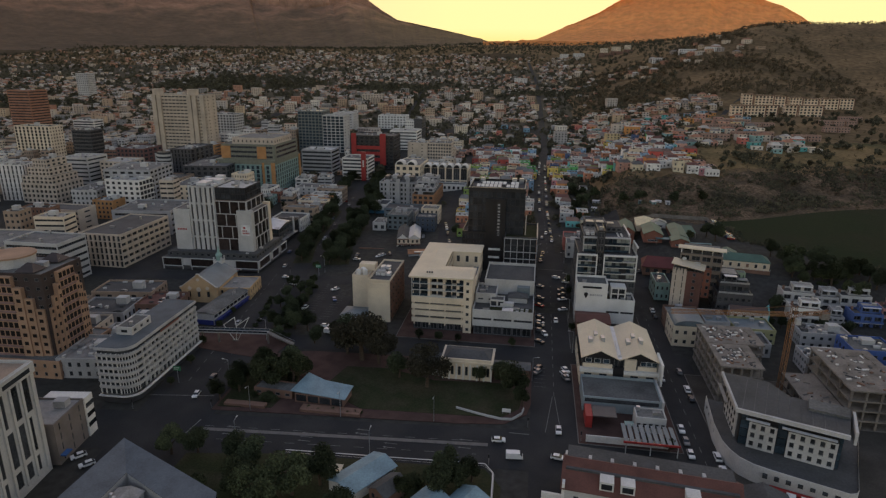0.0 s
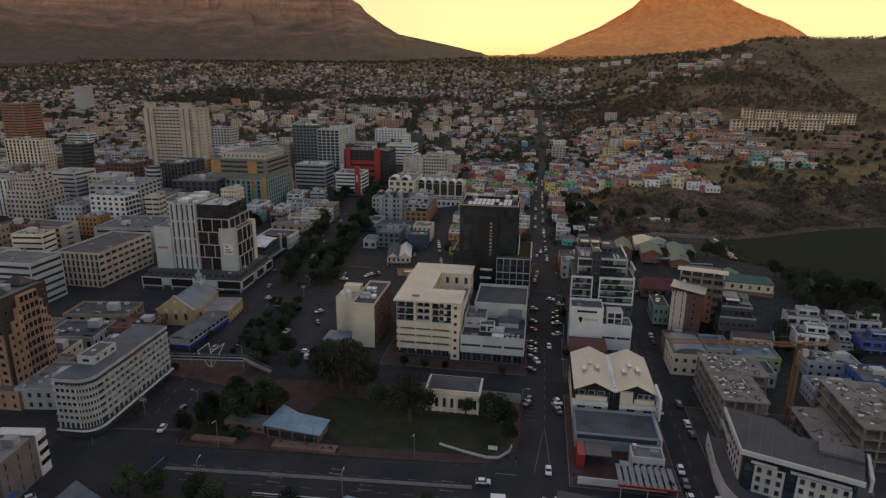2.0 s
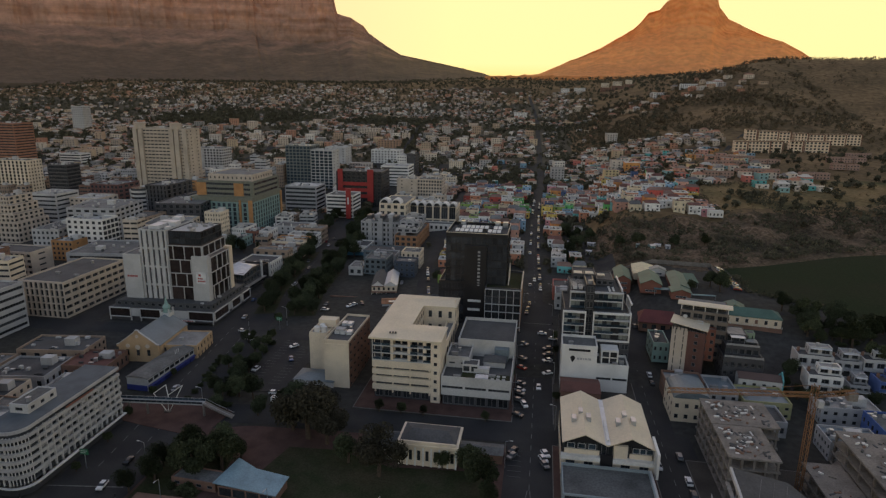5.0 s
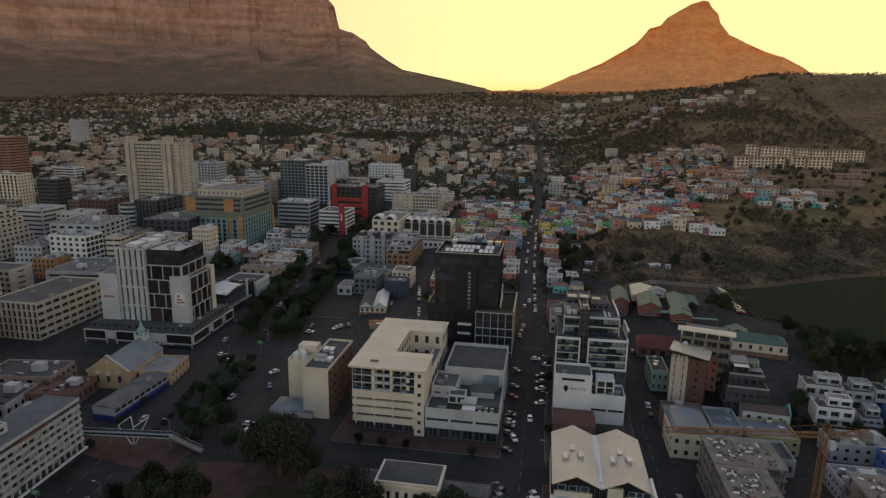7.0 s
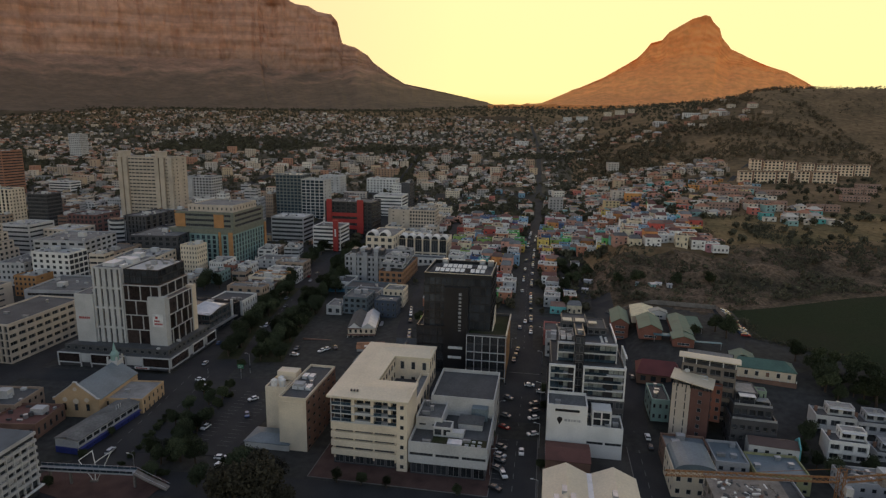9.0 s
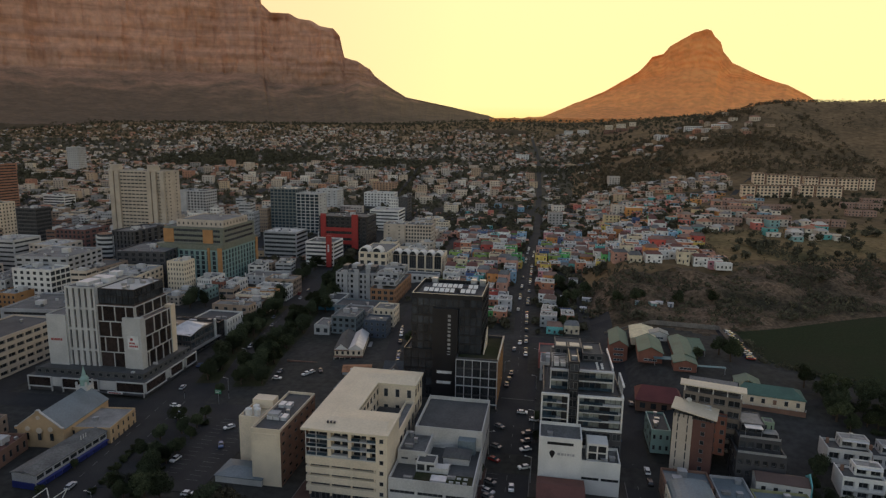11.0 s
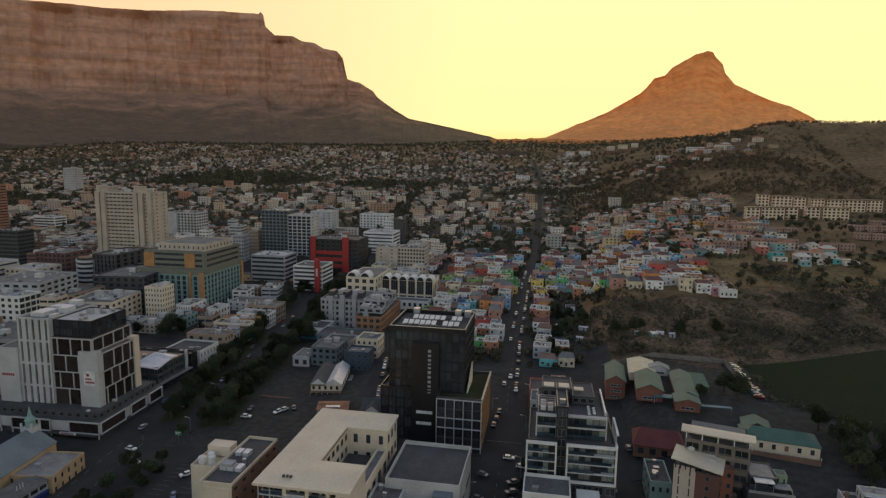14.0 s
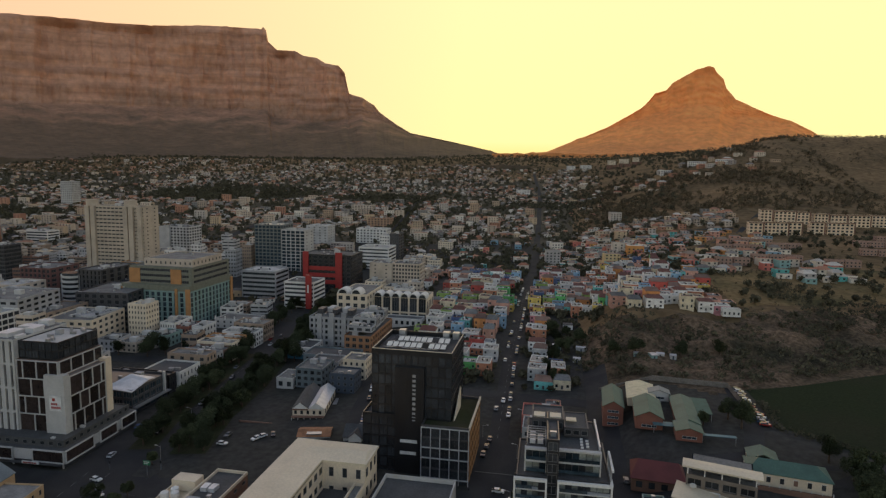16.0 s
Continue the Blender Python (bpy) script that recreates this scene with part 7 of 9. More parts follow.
# shops on the west side of the boulevard
b = at(-190, -155.5, 342, 367, 11, DARKC, "dark glazed office with pale folded roof", spec=(7, 0.85, 0.7, 0.4), side=(6, 0.85, 0.7, 0.4), name="glazed_office", units=6, roof=BLACK, style="b")
s = Soup()
for p in ([(4, -13.5, 12.2), (18, -13.5, 11.4), (18, -2, 13.4), (9, -2, 15.4)], [(9, -2, 15.4), (18, -2, 13.4), (18, 3, 12.8), (10, 3, 12.8)]):
    s.poly(p)
    s.poly([(x, y, z - 0.4) for x, y, z in reversed(p)])
part("folded_roof", s.mesh("folded_roof", [PALEMETAL]), b, "pale folded metal roof")
slab("canopy", b, 17.2, 19.5, -12.5, 12.5, 3.4, 3.8, STEEL)
slab("white_fin", b, 17.3, 18.2, 9, 10.2, 3.8, 13.5, PALEMETAL)
at(-186, -156, 369, 375, 9, BLACK, "narrow black office link", spec=(4, 0.6, 0.6), name="office_link", units=2, roof=BLACK)
at(-176, -155.5, 377, 395, 8, WHITE, "white three-storey shop house", spec=(4, 0.3, 0.5), side=(6, 0.3, 0.55), name="shop_house", roof=ROOFD)
for y0, y1, h, wall, lab in ((397, 406.5, 11, TAN, "tan shop house with arched windows"), (407.5, 414, 9, GREYW, "grey shop house"), (414.5, 424, 8.5, BROWNB, "maroon shop house"), (424.5, 433, 10, CREAM, "cream gabled shop house"), (433.5, 442, 10.5, ORANGE, "ochre shop house"), (452, 464, 9, WHITE, "white shop house"), (466, 480, 11, TAN, "tan corner shop house")):
    at(-176, -153 - (y0 - 400) * 0.03, y0, y1, h, wall, lab, spec=(4, 0.4, 0.5), side=(max(2, int((y1 - y0) / 2.6)), 0.5, 0.6), units=3, name="shop_house", joined=y0 > 410)
b = at(-196, -168, 318, 336, 7, LGREY, "low white shop row with sign letters on its parapet", spec=(6, 0.5, 0.5), name="shop_row", roof=STEEL)
bars(b, T(-8, -9.05, 5.6), (0.9, 0.7, 0.9, 0.8, 0.9, 0.7, 0.8), 0.9, BLACK, 0.35)
at(-247, -222, 288, 333, 18, BEIGEC, "beige stone office with deep fins and flat roof", spec=(9, 0.62, 0.86, 0.7), side=(9, 0.8, 0.5, 0.7), name="finned_office", units=3, roof=ROOFD)
at(-262, -232.5, 256, 276, 21.5, LGREY, "pale office with long dark window bands", spec=(1, 0.96, 0.42, 0.5), side=(1, 0.96, 0.42, 0.5), name="banded_office", units=5, roof=ROOFG)
at(-328, -296.5, 349, 366, 14, BEIGEC, "beige parking block with open decks", spec=(8, 0.82, 0.6, 1.2), side=(1, 0.3, 0.3), name="parking_block", units=3, roof=ROOFD)
b = at(-402, -372, 420, 450, 15, BEIGEC, "pale terraced tower with stepped balconies", spec=(8, 0.6, 0.6, 0.7), side=(7, 0.6, 0.6, 0.7), name="terraced_tower", units=0, joined=True)
for k in range(3):
    block("upper_tier", "", -14 + k * 3, 12 - k * 4, -14 + k * 3, 14, 21 + k * 6, 2, BEIGEC, {"f": (7 - k, 0.6, 0.6, 0.7), "r": (6 - k, 0.6, 0.6, 0.7)}, base=15.05 + k * 6, para=0.5, units=1, parent=b, joined=True)
at(-700, -668, 738, 770, 60, material("rust_brick", (0.34, 0.16, 0.10), 0.9, 0.2, 0.3), "rust-brown office tower with close window bands", spec=(1, 0.95, 0.4), name="office_tower", joined=True)
at(-571, -528, 602, 622, 35, CREAM, "cream tower with dark window columns", spec=(9, 0.5, 0.8), side=(5, 0.4, 0.5), name="office_tower", joined=True)
MAROONB = material("maroon_plaster", (0.15, 0.07, 0.062), 0.85, 0.2, 0.3)
GREENGREY = material("grey_green_cladding", (0.17, 0.185, 0.17), 0.7, 0.2, 0.3)
NAVYB = material("navy_cladding", (0.025, 0.035, 0.06), 0.6, 0.2, 0.3)
for name, lab, wall, spec, side, style, roof, x0, x1, y0, y1, top in (
        ("glazed_tower", "dark green glazed tower with pale floor edges", DARKC, (1, 0.96, 0.7, 0.5), (1, 0.96, 0.7, 0.5), "g", ROOFG, -466.5, -445.5, 560, 578, 40.9),
        ("framed_office", "maroon office with pale window frames", MAROONB, (7, 0.62, 0.66, 0.5), (4, 0.6, 0.6), "w", ROOFG, -389.9, -362.4, 520, 550, 29.9),
        ("grey_office", "dark grey office with vertical ribs", DARKC, (6, 0.5, 0.86, 0.5), (5, 0.5, 0.86), "g", ROOFG, -330.5, -310.5, 512, 552, 32.3),
        ("ochre_block", "ochre block with pale window bands", ORANGE, (1, 0.9, 0.3), (1, 0.9, 0.3), "g", PALER, -365.4, -338.2, 604, 628, 23.9),
        ("navy_office", "dark navy office with pale framed windows", NAVYB, (5, 0.7, 0.7, 0.3), (3, 0.6, 0.6), "w", ROOFG, -326.6, -303.6, 534, 556, 21.5),
        ("cream_block", "cream six-storey block with square windows", CREAM, (6, 0.42, 0.5), (5, 0.42, 0.5), "g", ROOFL, -240.2, -227.4, 450, 463, 24.0),
        ("white_tower", "white slab tower with blank end wall", WHITE, (6, 0.5, 0.55), (4, 0.9, 0.72, 0.4), "g", PALER, -311.9, -284.4, 398, 414, 26.0),
        ("banded_block", "low white block with dark window bands", WHITE, (1, 0.96, 0.5), (1, 0.9, 0.5), "g", PALER, -658.6, -626.2, 798, 818, 25.9),
        ("brown_office", "brown-grey office with square windows", TAN, (7, 0.5, 0.5), (6, 0.5, 0.5), "g", ROOFG, -297.6, -279.2, 428, 462, 20.4),
        ("pale_office", "pale office with projecting stair shafts", LGREY, (6, 0.5, 0.5), (5, 0.4, 0.5), "g", PALER, -267.4, -250.2, 432, 458, 18.9),
        ("cream_office", "cream terraced office with roof rooms", BEIGEC, (6, 0.6, 0.5, 0.6), (4, 0.5, 0.5), "g", PALER, -376.2, -351.1, 478, 504, 25.1),
        ("ochre_corner_block", "ochre end wall beside a grey office", ORANGE, (5, 0.5, 0.55), (2, 0.2, 0.3), "g", ROOFB, -313.0, -297.3, 384, 404, 13.6),
        ("wide_office", "wide pale office with long roof", LGREY, (1, 0.96, 0.4), (1, 0.9, 0.4), "g", PALER, -406.9, -381.7, 470, 496, 28.8),
        ("low_white_block", "low white block with pale roof", WHITE, (6, 0.4, 0.5), (4, 0.4, 0.5), "g", PALER, -223.5, -213.0, 458, 478, 11.0),
        ("tan_pair_block", "tan block with blank west half", BEIGEC, (9, 0.66, 0.6, 0.5), (4, 0.5, 0.5), "g", ROOFG, -116.1, -90.9, 636, 658, 29.2),
        ("tan_blank_block", "blank tan stair block with flat roof", BEIGEC, (2, 0.15, 0.3), (2, 0.2, 0.3), "g", ROOFG, -136.7, -116.2, 634, 656, 29.0),
        ("white_office", "white office with long dark window bands", WHITE, (1, 0.94, 0.42), (1, 0.94, 0.5), "g", PALER, -178.3, -145.3, 728, 758, 30.4),
        ("two_tone_tower", "white and charcoal tower with flat roof", DARKC, (4, 0.5, 0.5), (3, 0.5, 0.6), "g", ROOFG, -161.3, -150.4, 790, 814, 39.5),
        ("two_tone_slab", "white slab beside a charcoal tower", WHITE, (4, 0.5, 0.45), (2, 0.3, 0.3), "g", PALER, -172.8, -161.2, 788, 812, 37.3),
        ("glass_tower", "grey-green glazed tower with cream crown", GREENGREY, (7, 0.8, 0.72, 0.4), (5, 0.8, 0.7), "b", ROOFL, -282.5, -253.1, 700, 730, 53.5),
        ("framed_tower", "white framed glass tower with blank side", LGREY, (5, 0.85, 0.8, 0.6), (2, 0.2, 0.3), "b", PALER, -251.8, -226.2, 698, 722, 49.2),
        ("grey_banded_office", "grey banded office below the glazed tower", GREYW, (1, 0.96, 0.5), (1, 0.9, 0.5), "g", PALER, -233.4, -202.6, 582, 608, 25.4),
        ("billboard_block", "grey block with pale lettered wall", LGREY, (4, 0.3, 0.3), (3, 0.3, 0.3), "g", PALER, -293.4, -263.6, 860, 886, 39.2),
        ("white_flats", "white flats with balconies", WHITE, (9, 0.5, 0.5, 0.5), (4, 0.5, 0.5), "g", PALER, -235.2, -193.6, 890, 914, 34.7),
        ("tan_flats", "tan flats on the rising street", BEIGEC, (7, 0.5, 0.5), (4, 0.5, 0.5), "g", ROOFRED, -342.9, -304.0, 1184, 1208, 49.2),
        ("peach_flats", "peach flats among the houses", PINKSTONE, (7, 0.5, 0.5), (4, 0.5, 0.5), "g", ROOFRED, -263.6, -227.9, 1030, 1054, 38.4),
        ("cream_house_row", "cream house row beside the avenue", CREAM, (6, 0.4, 0.5), (4, 0.4, 0.5), "g", ROOFRED, -118.5, -101.0, 864, 882, 24.2),
        ("white_mansion", "white mansion high on the street", WHITE, (8, 0.4, 0.5), (4, 0.4, 0.5), "g", PALER, -64.2, -34.6, 1518, 1542, 75.1),
):
    at(x0, x1, y0, y1, top - ground((x0 + x1) / 2, y0) - 0.8, wall, lab, spec=spec, side=side, style=style, roof=roof, units=2, joined=True, name=name)
b = at(-345.7, -329.2, 512, 540, 27.2, GREYW, "grey office with a rounded banded corner tower", spec=(4, 0.6, 0.7), side=(6, 0.6, 0.7), name="round_corner_office", joined=True)
for k in range(8):
    s = Soup()
    s.beam((0, -10, k * 3.65), (0, -10, k * 3.65 + 1.8), 8.2, 24)
    part("floor_band", s.mesh("floor_band", [LGREY]), b)
    s = Soup()
    s.beam((0, -10, k * 3.65 + 1.8), (0, -10, (k + 1) * 3.65), 7.8, 24)
    part("glass_band", s.mesh("glass_band", [GLASS]), b)
# pale and grey offices round the hotel
for p0, p1, q0, q1, h, wall, lab, spec in ((-160, -128, 112, 150, 17, BEIGEC, "beige banded office block", (1, 0.96, 0.42)),
                                           (-120, -82, 205, 240, 15, GREYW, "grey office with flat roof", (1, 0.9, 0.4)),
                                           (-66, -44, 192, 230, 14, GREYW, "grey flat-roofed office", (1, 0.9, 0.5)),
                                           (-62, -48, 284, 300, 6, LGREY, "low pale shop row with sheet roof", (5, 0.5, 0.5)), (-112, -82, 275, 310, 18, CREAM, "cream office block", (6, 0.5, 0.5)),
                                           (-160, -125, 272, 310, 30, GREYW, "round-cornered grey office tower", (6, 0.6, 0.5)), (-184, -165, 268, 300, 15, LGREY, "pale grey flats with banded balconies", (6, 0.5, 0.5)),
                                           (-120, -84, 318, 360, 26, DARKC, "dark blue-grey office block", (7, 0.6, 0.7)),
                                           (-260, -240, 300, 318, 28, WHITE, "white vertical-ribbed block", (6, 0.4, 0.9))):
    office(p0, p1, q0, q1, h, wall, lab, spec=spec, joined=q0 > 120)
# low roofs behind the church and flats
for k, (p0, p1, q0, q1, h) in enumerate(((-62, -40, 62, 80, 5), (-40, -22, 72, 88, 5), (-66, -38, 84, 100, 6), (-36, -20, 56, 68, 4), (-60, -42, 40, 58, 6), (-38, -22, 38, 52, 5), (-84, -64, 60, 82, 5), (-40, -24, 16, 36, 7))):
    office(p0, p1, q0, q1, h, (GREYW, BROWNB, TAN, GREYW, BEIGEC, GREYW, TAN, GREYW)[k], "low flat-roofed town building with cluttered roof", spec=(5, 0.4, 0.5), units=5, roof=(ROOFD, ROOFRED, ROOFD, ROOFG, ROOFD, ROOFD, ROOFG, DULLMETAL)[k], joined=True, name="low_building")
# front left corner: white office, banded block; blue-roofed depot
b = thing("ribbed_corner_office", (-140.5, 111, 0), "white ribbed corner office with tall dark windows", "building", rot=8)
reserve(-156, -122, 94, 148)
block("body", "", -14, 12, -16, 15, 32.5, 1, LGREY, {"b": (6, 0.5, 0.8)}, roof=TAN, para=0.9, units=0, parent=b)
for z0, z1 in ((3.0, 7.5), (9.0, 19.0), (20.5, 30.0)):
    for k in range(7):
        y = -14.6 + k * 4.1
        wide = 2.3 if (k + int(z0)) % 3 else 1.3
        part("window", window_mesh(wide, z1 - z0, "g"), b, at=T(12.06, y, z0, 90))
for k in range(8):
    slab("rib", b, 12.0, 12.5, -15.6 + k * 4.1, -14.9 + k * 4.1, 2.0, 32.5, LGREY)
slab("head_band", b, 12.0, 12.6, -16, 15, 30.2, 33.2, LGREY)
slab("top_slot", b, 12.62, 12.7, 3, 13, 31.0, 32.2, GLASS)
slab("plant_house", b, -8, 4, -4, 8, 32.5, 35.6, DULLMETAL)
s = Soup()
s.beam((-2, 2, 35.6), (-2, 2, 37.2), 3.2, 14)
part("cooling_drum", s.mesh("cooling_drum", [DULLMETAL]), b)
b = thing("banded_corner_block", (-138.6, 136.5, 0), "low brown block with white banded corner front", "building", rot=8)
block("main_part", "", -9, 8, -8.5, 5.5, 12.5, 4, material("grey_brown_render", (0.19, 0.16, 0.145), 0.85, 0.2, 0.3), {"r": (3, 0.12, 0.7)}, roof=DULLMETAL, para=0.5, units=5, parent=b)
slab("white_corner", b, -4, 8.4, 5.5, 9.5, 0, 12.8, WHITE)
for k in range(3):
    slab("window_band", b, 8.35, 8.5, 5.8, 9.4, 3.0 + k * 3.2, 4.4 + k * 3.2, GLASS)
    slab("back_window_band", b, -3.6, 8.3, 9.45, 9.58, 3.0 + k * 3.2, 4.4 + k * 3.2, GLASS)
slab("blue_awning", b, 8.0, 9.6, -8, -5, 2.6, 3.0, material("awning_blue", (0.03, 0.12, 0.32), 0.7))
b = thing("blue_roofed_depot", (-104, 112, 0), "L-shaped depot with blue-grey sheet roof", "building", rot=8)
reserve(-122, -66, 84, 136)
SLATE = material("slate_blue_sheet", (0.10, 0.122, 0.145), 0.7, 0.2, 0.3, 2.0)
b.matrix_world = pose(-113, 134.8, 0)
s = Soup()
s.quad((0, -40, 7), (9, -40, 5.6), (9, -12.2, 5.6), (0, 0, 7))
s.quad((9, -12.2, 5.6), (41, -27.8, 5.6), (37, -17, 7), (0, 0, 7))
part("roof", s.mesh("roof", [SLATE]), b)
s = Soup()
for p, q, hp in (((0, -40), (0, 0), 6.9), ((0, 0), (37, -17), 6.9), ((37, -17), (41, -27.8), 5.5), ((41, -27.8), (9, -12.2), 5.5), ((9, -12.2), (9, -40), 5.5), ((9, -40), (0, -40), 5.5)):
    s.quad((p[0], p[1], 0), (q[0], q[1], 0), (q[0], q[1], hp), (p[0], p[1], hp))
part("depot_body", s.mesh("depot_body", [GREYW]), b)
part("courtyard_shed", body_mesh(7, 20, 4.5, LGREY), b, at=T(13.5, -27, 0))
part("courtyard_roof", gable_mesh(7, 20, 1.0, 0.3, "y", 0.15, DULLMETAL), b, at=T(13.5, -27, 4.65))
slab("plant_room", b, 18, 24, -25, -20, 0, 4.4, DARKC)
slab("fuel_tank", b, 25, 31, -29, -26.5, 0, 3.2, PALEMETAL)
for k in range(5):
    slab("roof_vent", b, 10.4 + 1.4 * k, 11.2 + 1.4 * k, -21 - k, -20.2 - k, 5.0, 6.0, STEEL)
for x, y, w, d, rot, lab in ((-44, 136, 9, 16, -33, "cottage with pale blue sheet roof"), (-36, 132, 6, 8, -33, "low brick outhouse with dark roof"), (-25, 126, 9, 11, -30, "cottage with pale blue hipped roof"), (-16, 128, 8, 12, -28, "cottage with pale blue sheet roof")):
    b = thing("cottage", (x, y, 0.1), lab, "house", "cottages in the garden", rot)
    part("body", body_mesh(w, d, 3.0, LGREY if "brick" not in lab else BROWNB, 1.6, "y"), b)
    part("roof", gable_mesh(w, d, 1.6, 0.4, "y", 0.15, PALEBLUE if "blue" in lab else ROOFD), b, at=T(0, 0, 3.12))
    for k in range(2):
        slab("window", b, -w / 4 + k * w / 2 - 0.5, -w / 4 + k * w / 2 + 0.5, -d / 2 - 0.06, -d / 2 + 0.02, 1.0, 2.2, GLASS)
s = Soup()
s.box(-54.5, -50.5, 136.5, 139.5, 2.2, 2.4)
for x, y in ((-54.2, 136.8), (-50.9, 136.8), (-54.2, 139.1), (-50.9, 139.1)):
    s.box(x, x + 0.1, y, y + 0.1, 0.1, 2.2)
tagged(new("garden_canopy", s.mesh("garden_canopy", [ROOFL])), "square pale canvas canopy in the garden", "canopy")
# red-roofed hall in the near corner
b = thing("red_roofed_hall", (30, 137, 0), "grey hall with steep red tiled roof and dormers", "building", rot=-6)
reserve(4, 60, 108, 150)
part("body", body_mesh(42, 14, 8.0, LGREY, 4.5, "x"), b)
part("roof", gable_mesh(42, 14, 4.5, 0.4, "x", 0.2, ROOFRED), b, at=T(0, 0, 8.1))
for k in range(4):
    slab("roof_bench", b, -16 + k * 9, -12 + k * 9, -0.6, 0.1, 11.3, 11.7, LGREY)
slab("ridge_walk", b, -20.4, 20.4, -3.0, 7.2, 9.9, 11.3, ROOFD)
for k in range(8):
    slab("window", b, -18 + k * 5, -16.8 + k * 5, -7.08, -6.95, 4.2, 6.2, GLASS)
for x in (-12, -7, 8):
    slab("dormer", b, x, x + 3.4, -6.4, -2, 8.8, 11.2, WHITE)
    slab("dormer_window", b, x + 0.4, x + 3.0, -6.5, -6.38, 9.2, 10.7, GLASS)
for x in (-21, 20.4):
    slab("gable_cap", b, x, x + 0.7, -7.2, 7.2, 0, 9.4, WHITE)
part("east_range", body_mesh(12, 14, 6.0, LGREY, 2.4, "y"), b, at=T(28, 1, 0))
part("east_roof", gable_mesh(12, 14, 2.4, 0.2, "y", 0.2, ROOFD), b, at=T(28, 1, 6.1))
for k in range(6):
    slab("roof_vent", b, -15 + k * 5.5, -14.2 + k * 5.5, 1.2, 2.7, 11.3, 12.1, LGREY)
slab("entrance_wall", b, -26, -21, -6, -5.4, 0, 5, WHITE)

# low shops along the boulevard behind the hotel
for x0, x1, y0, y1, h, wall, roof, lab in ((-243, -231, 424, 440, 6.5, GREYW, ROOFD, "low grey shop with dark flat roof"), (-230, -217, 426, 441, 5.5, BEIGEC, ROOFG, "low beige shop with cluttered roof"), (-216.5, -206, 440, 456, 7, TEAL, ROOFD, "blue-green shop house with dark roof"), (-212.5, -204, 459, 474, 8, REDB, DULLMETAL, "red shop house with pale sheet roof"), (-203.5, -195, 462, 477, 8, WHITE, PALER, "white corner shop house with flat roof")):
    at(x0, x1, y0, y1, h, wall, lab, spec=(4, 0.45, 0.5), units=2, joined=True, name="shop_house", group="boulevard shops", roof=roof)

# east side: workshops, shops and school roofs
at(56, 69, 239, 253, 8, CREAM, "cream workshop with barrel roof", spec=(4, 0.4, 0.4), name="barrel_workshop", units=0)
s = Soup()
for i in range(10):
    a, c = math.pi * i / 10, math.pi * (i + 1) / 10
    p, q = (6.2 * math.cos(a), 2.4 * math.sin(a)), (6.2 * math.cos(c), 2.4 * math.sin(c))
    s.quad((p[0], -7.2, p[1]), (p[0], 7.2, p[1]), (q[0], 7.2, q[1]), (q[0], -7.2, q[1]))
s.poly([(6.2 * math.cos(math.pi * i / 10), -7.0, 2.4 * math.sin(math.pi * i / 10)) for i in range(11)])
b = thing("barrel_roof", (62.5, 246, 9.0), "curved blue-grey barrel roof over the workshop", "roof")
part("vault", s.mesh("vault", [ROOFB]), b)
for x0, x1, y0, y1, h, wall, lab, roof in ((71, 92, 234, 246, 5, GREYW, "long grey workshop with sheet roof", ROOFD), (71, 81, 250, 264, 6.5, GREYW, "grey flat-roofed workshop", ROOFB), (56.5, 70.4, 255, 264.5, 7, BROWNB, "long brick shed with grey sheet roof", ROOFB), (82, 98, 247, 260, 5.5, material("olive_yellow", (0.30, 0.29, 0.15), 0.85), "olive yellow workshop", ROOFB),
                                           (56.5, 63, 284, 299, 8, TEAL, "teal fronted shop with flat roof", ROOFD), 
                                           (107, 126, 246, 256, 6, GREYW, "grey house with pale sheet roof", DULLMETAL), (118, 134, 228, 242, 8, material("blue_paint", (0.04, 0.10, 0.30), 0.7), "blue painted shop house", ROOFG),
                                           (136, 150, 226, 242, 8, material("coral_paint", (0.5, 0.16, 0.13), 0.8), "coral painted house", ROOFG), (100, 116, 222, 233, 6, GREYW, "grey workshop with sheet roof", ROOFB), 
                                           (152, 168, 228, 244, 8, TEAL, "turquoise house", ROOFG), (122, 140, 200, 216, 8, GREYW, "grey low building", ROOFG), (144, 160, 200, 218, 9, LGREY, "white low building", ROOFG), (152, 168, 250, 264, 6, BROWNB, "maroon house with green roof", ROOFGREEN),
                                           (16, 32, 352, 366, 7, material("coral_paint", (0.5, 0.16, 0.13)), "coral shop house", ROOFD), (17, 27, 338, 350, 8, LGREY, "pale corner house", ROOFG), (34, 44, 336, 352, 7, TAN, "tan low house", ROOFD)):
    at(x0, x1, y0, y1, h, wall, lab, spec=(max(3, int((x1 - x0) / 3)), 0.42, 0.42), roof=roof, units=4, name="east_building", joined=x0 > 98)
b = thing("dark_stepped_flats", (79.8, 268, 1.2), "dark stepped flats with balconies and pale canopies", "building", rot=-4)
reserve(79, 99, 266, 292)
block("lower_tier", "", 0, 14.5, 0, 18, 11.5, 3, DARKC, {"f": (6, 0.6, 0.42, 0.8), "r": (5, 0.5, 0.5), "l": (5, 0.5, 0.5)}, para=0.9, units=0, roof=ROOFD, parent=b)
block("middle_tier", "", 1.2, 13.6, 4.0, 18, 15.2, 1, DARKC, {"f": (5, 0.8, 0.6, 0.6), "r": (3, 0.5, 0.5)}, base=11.5, para=0.6, units=0, roof=ROOFD, parent=b)
block("upper_tier", "", 2.4, 9.6, 8.5, 18, 18.6, 1, DARKC, {"f": (3, 0.85, 0.7, 0.6), "r": (2, 0.5, 0.5)}, base=15.2, para=0.3, units=0, roof=DULLMETAL, parent=b)
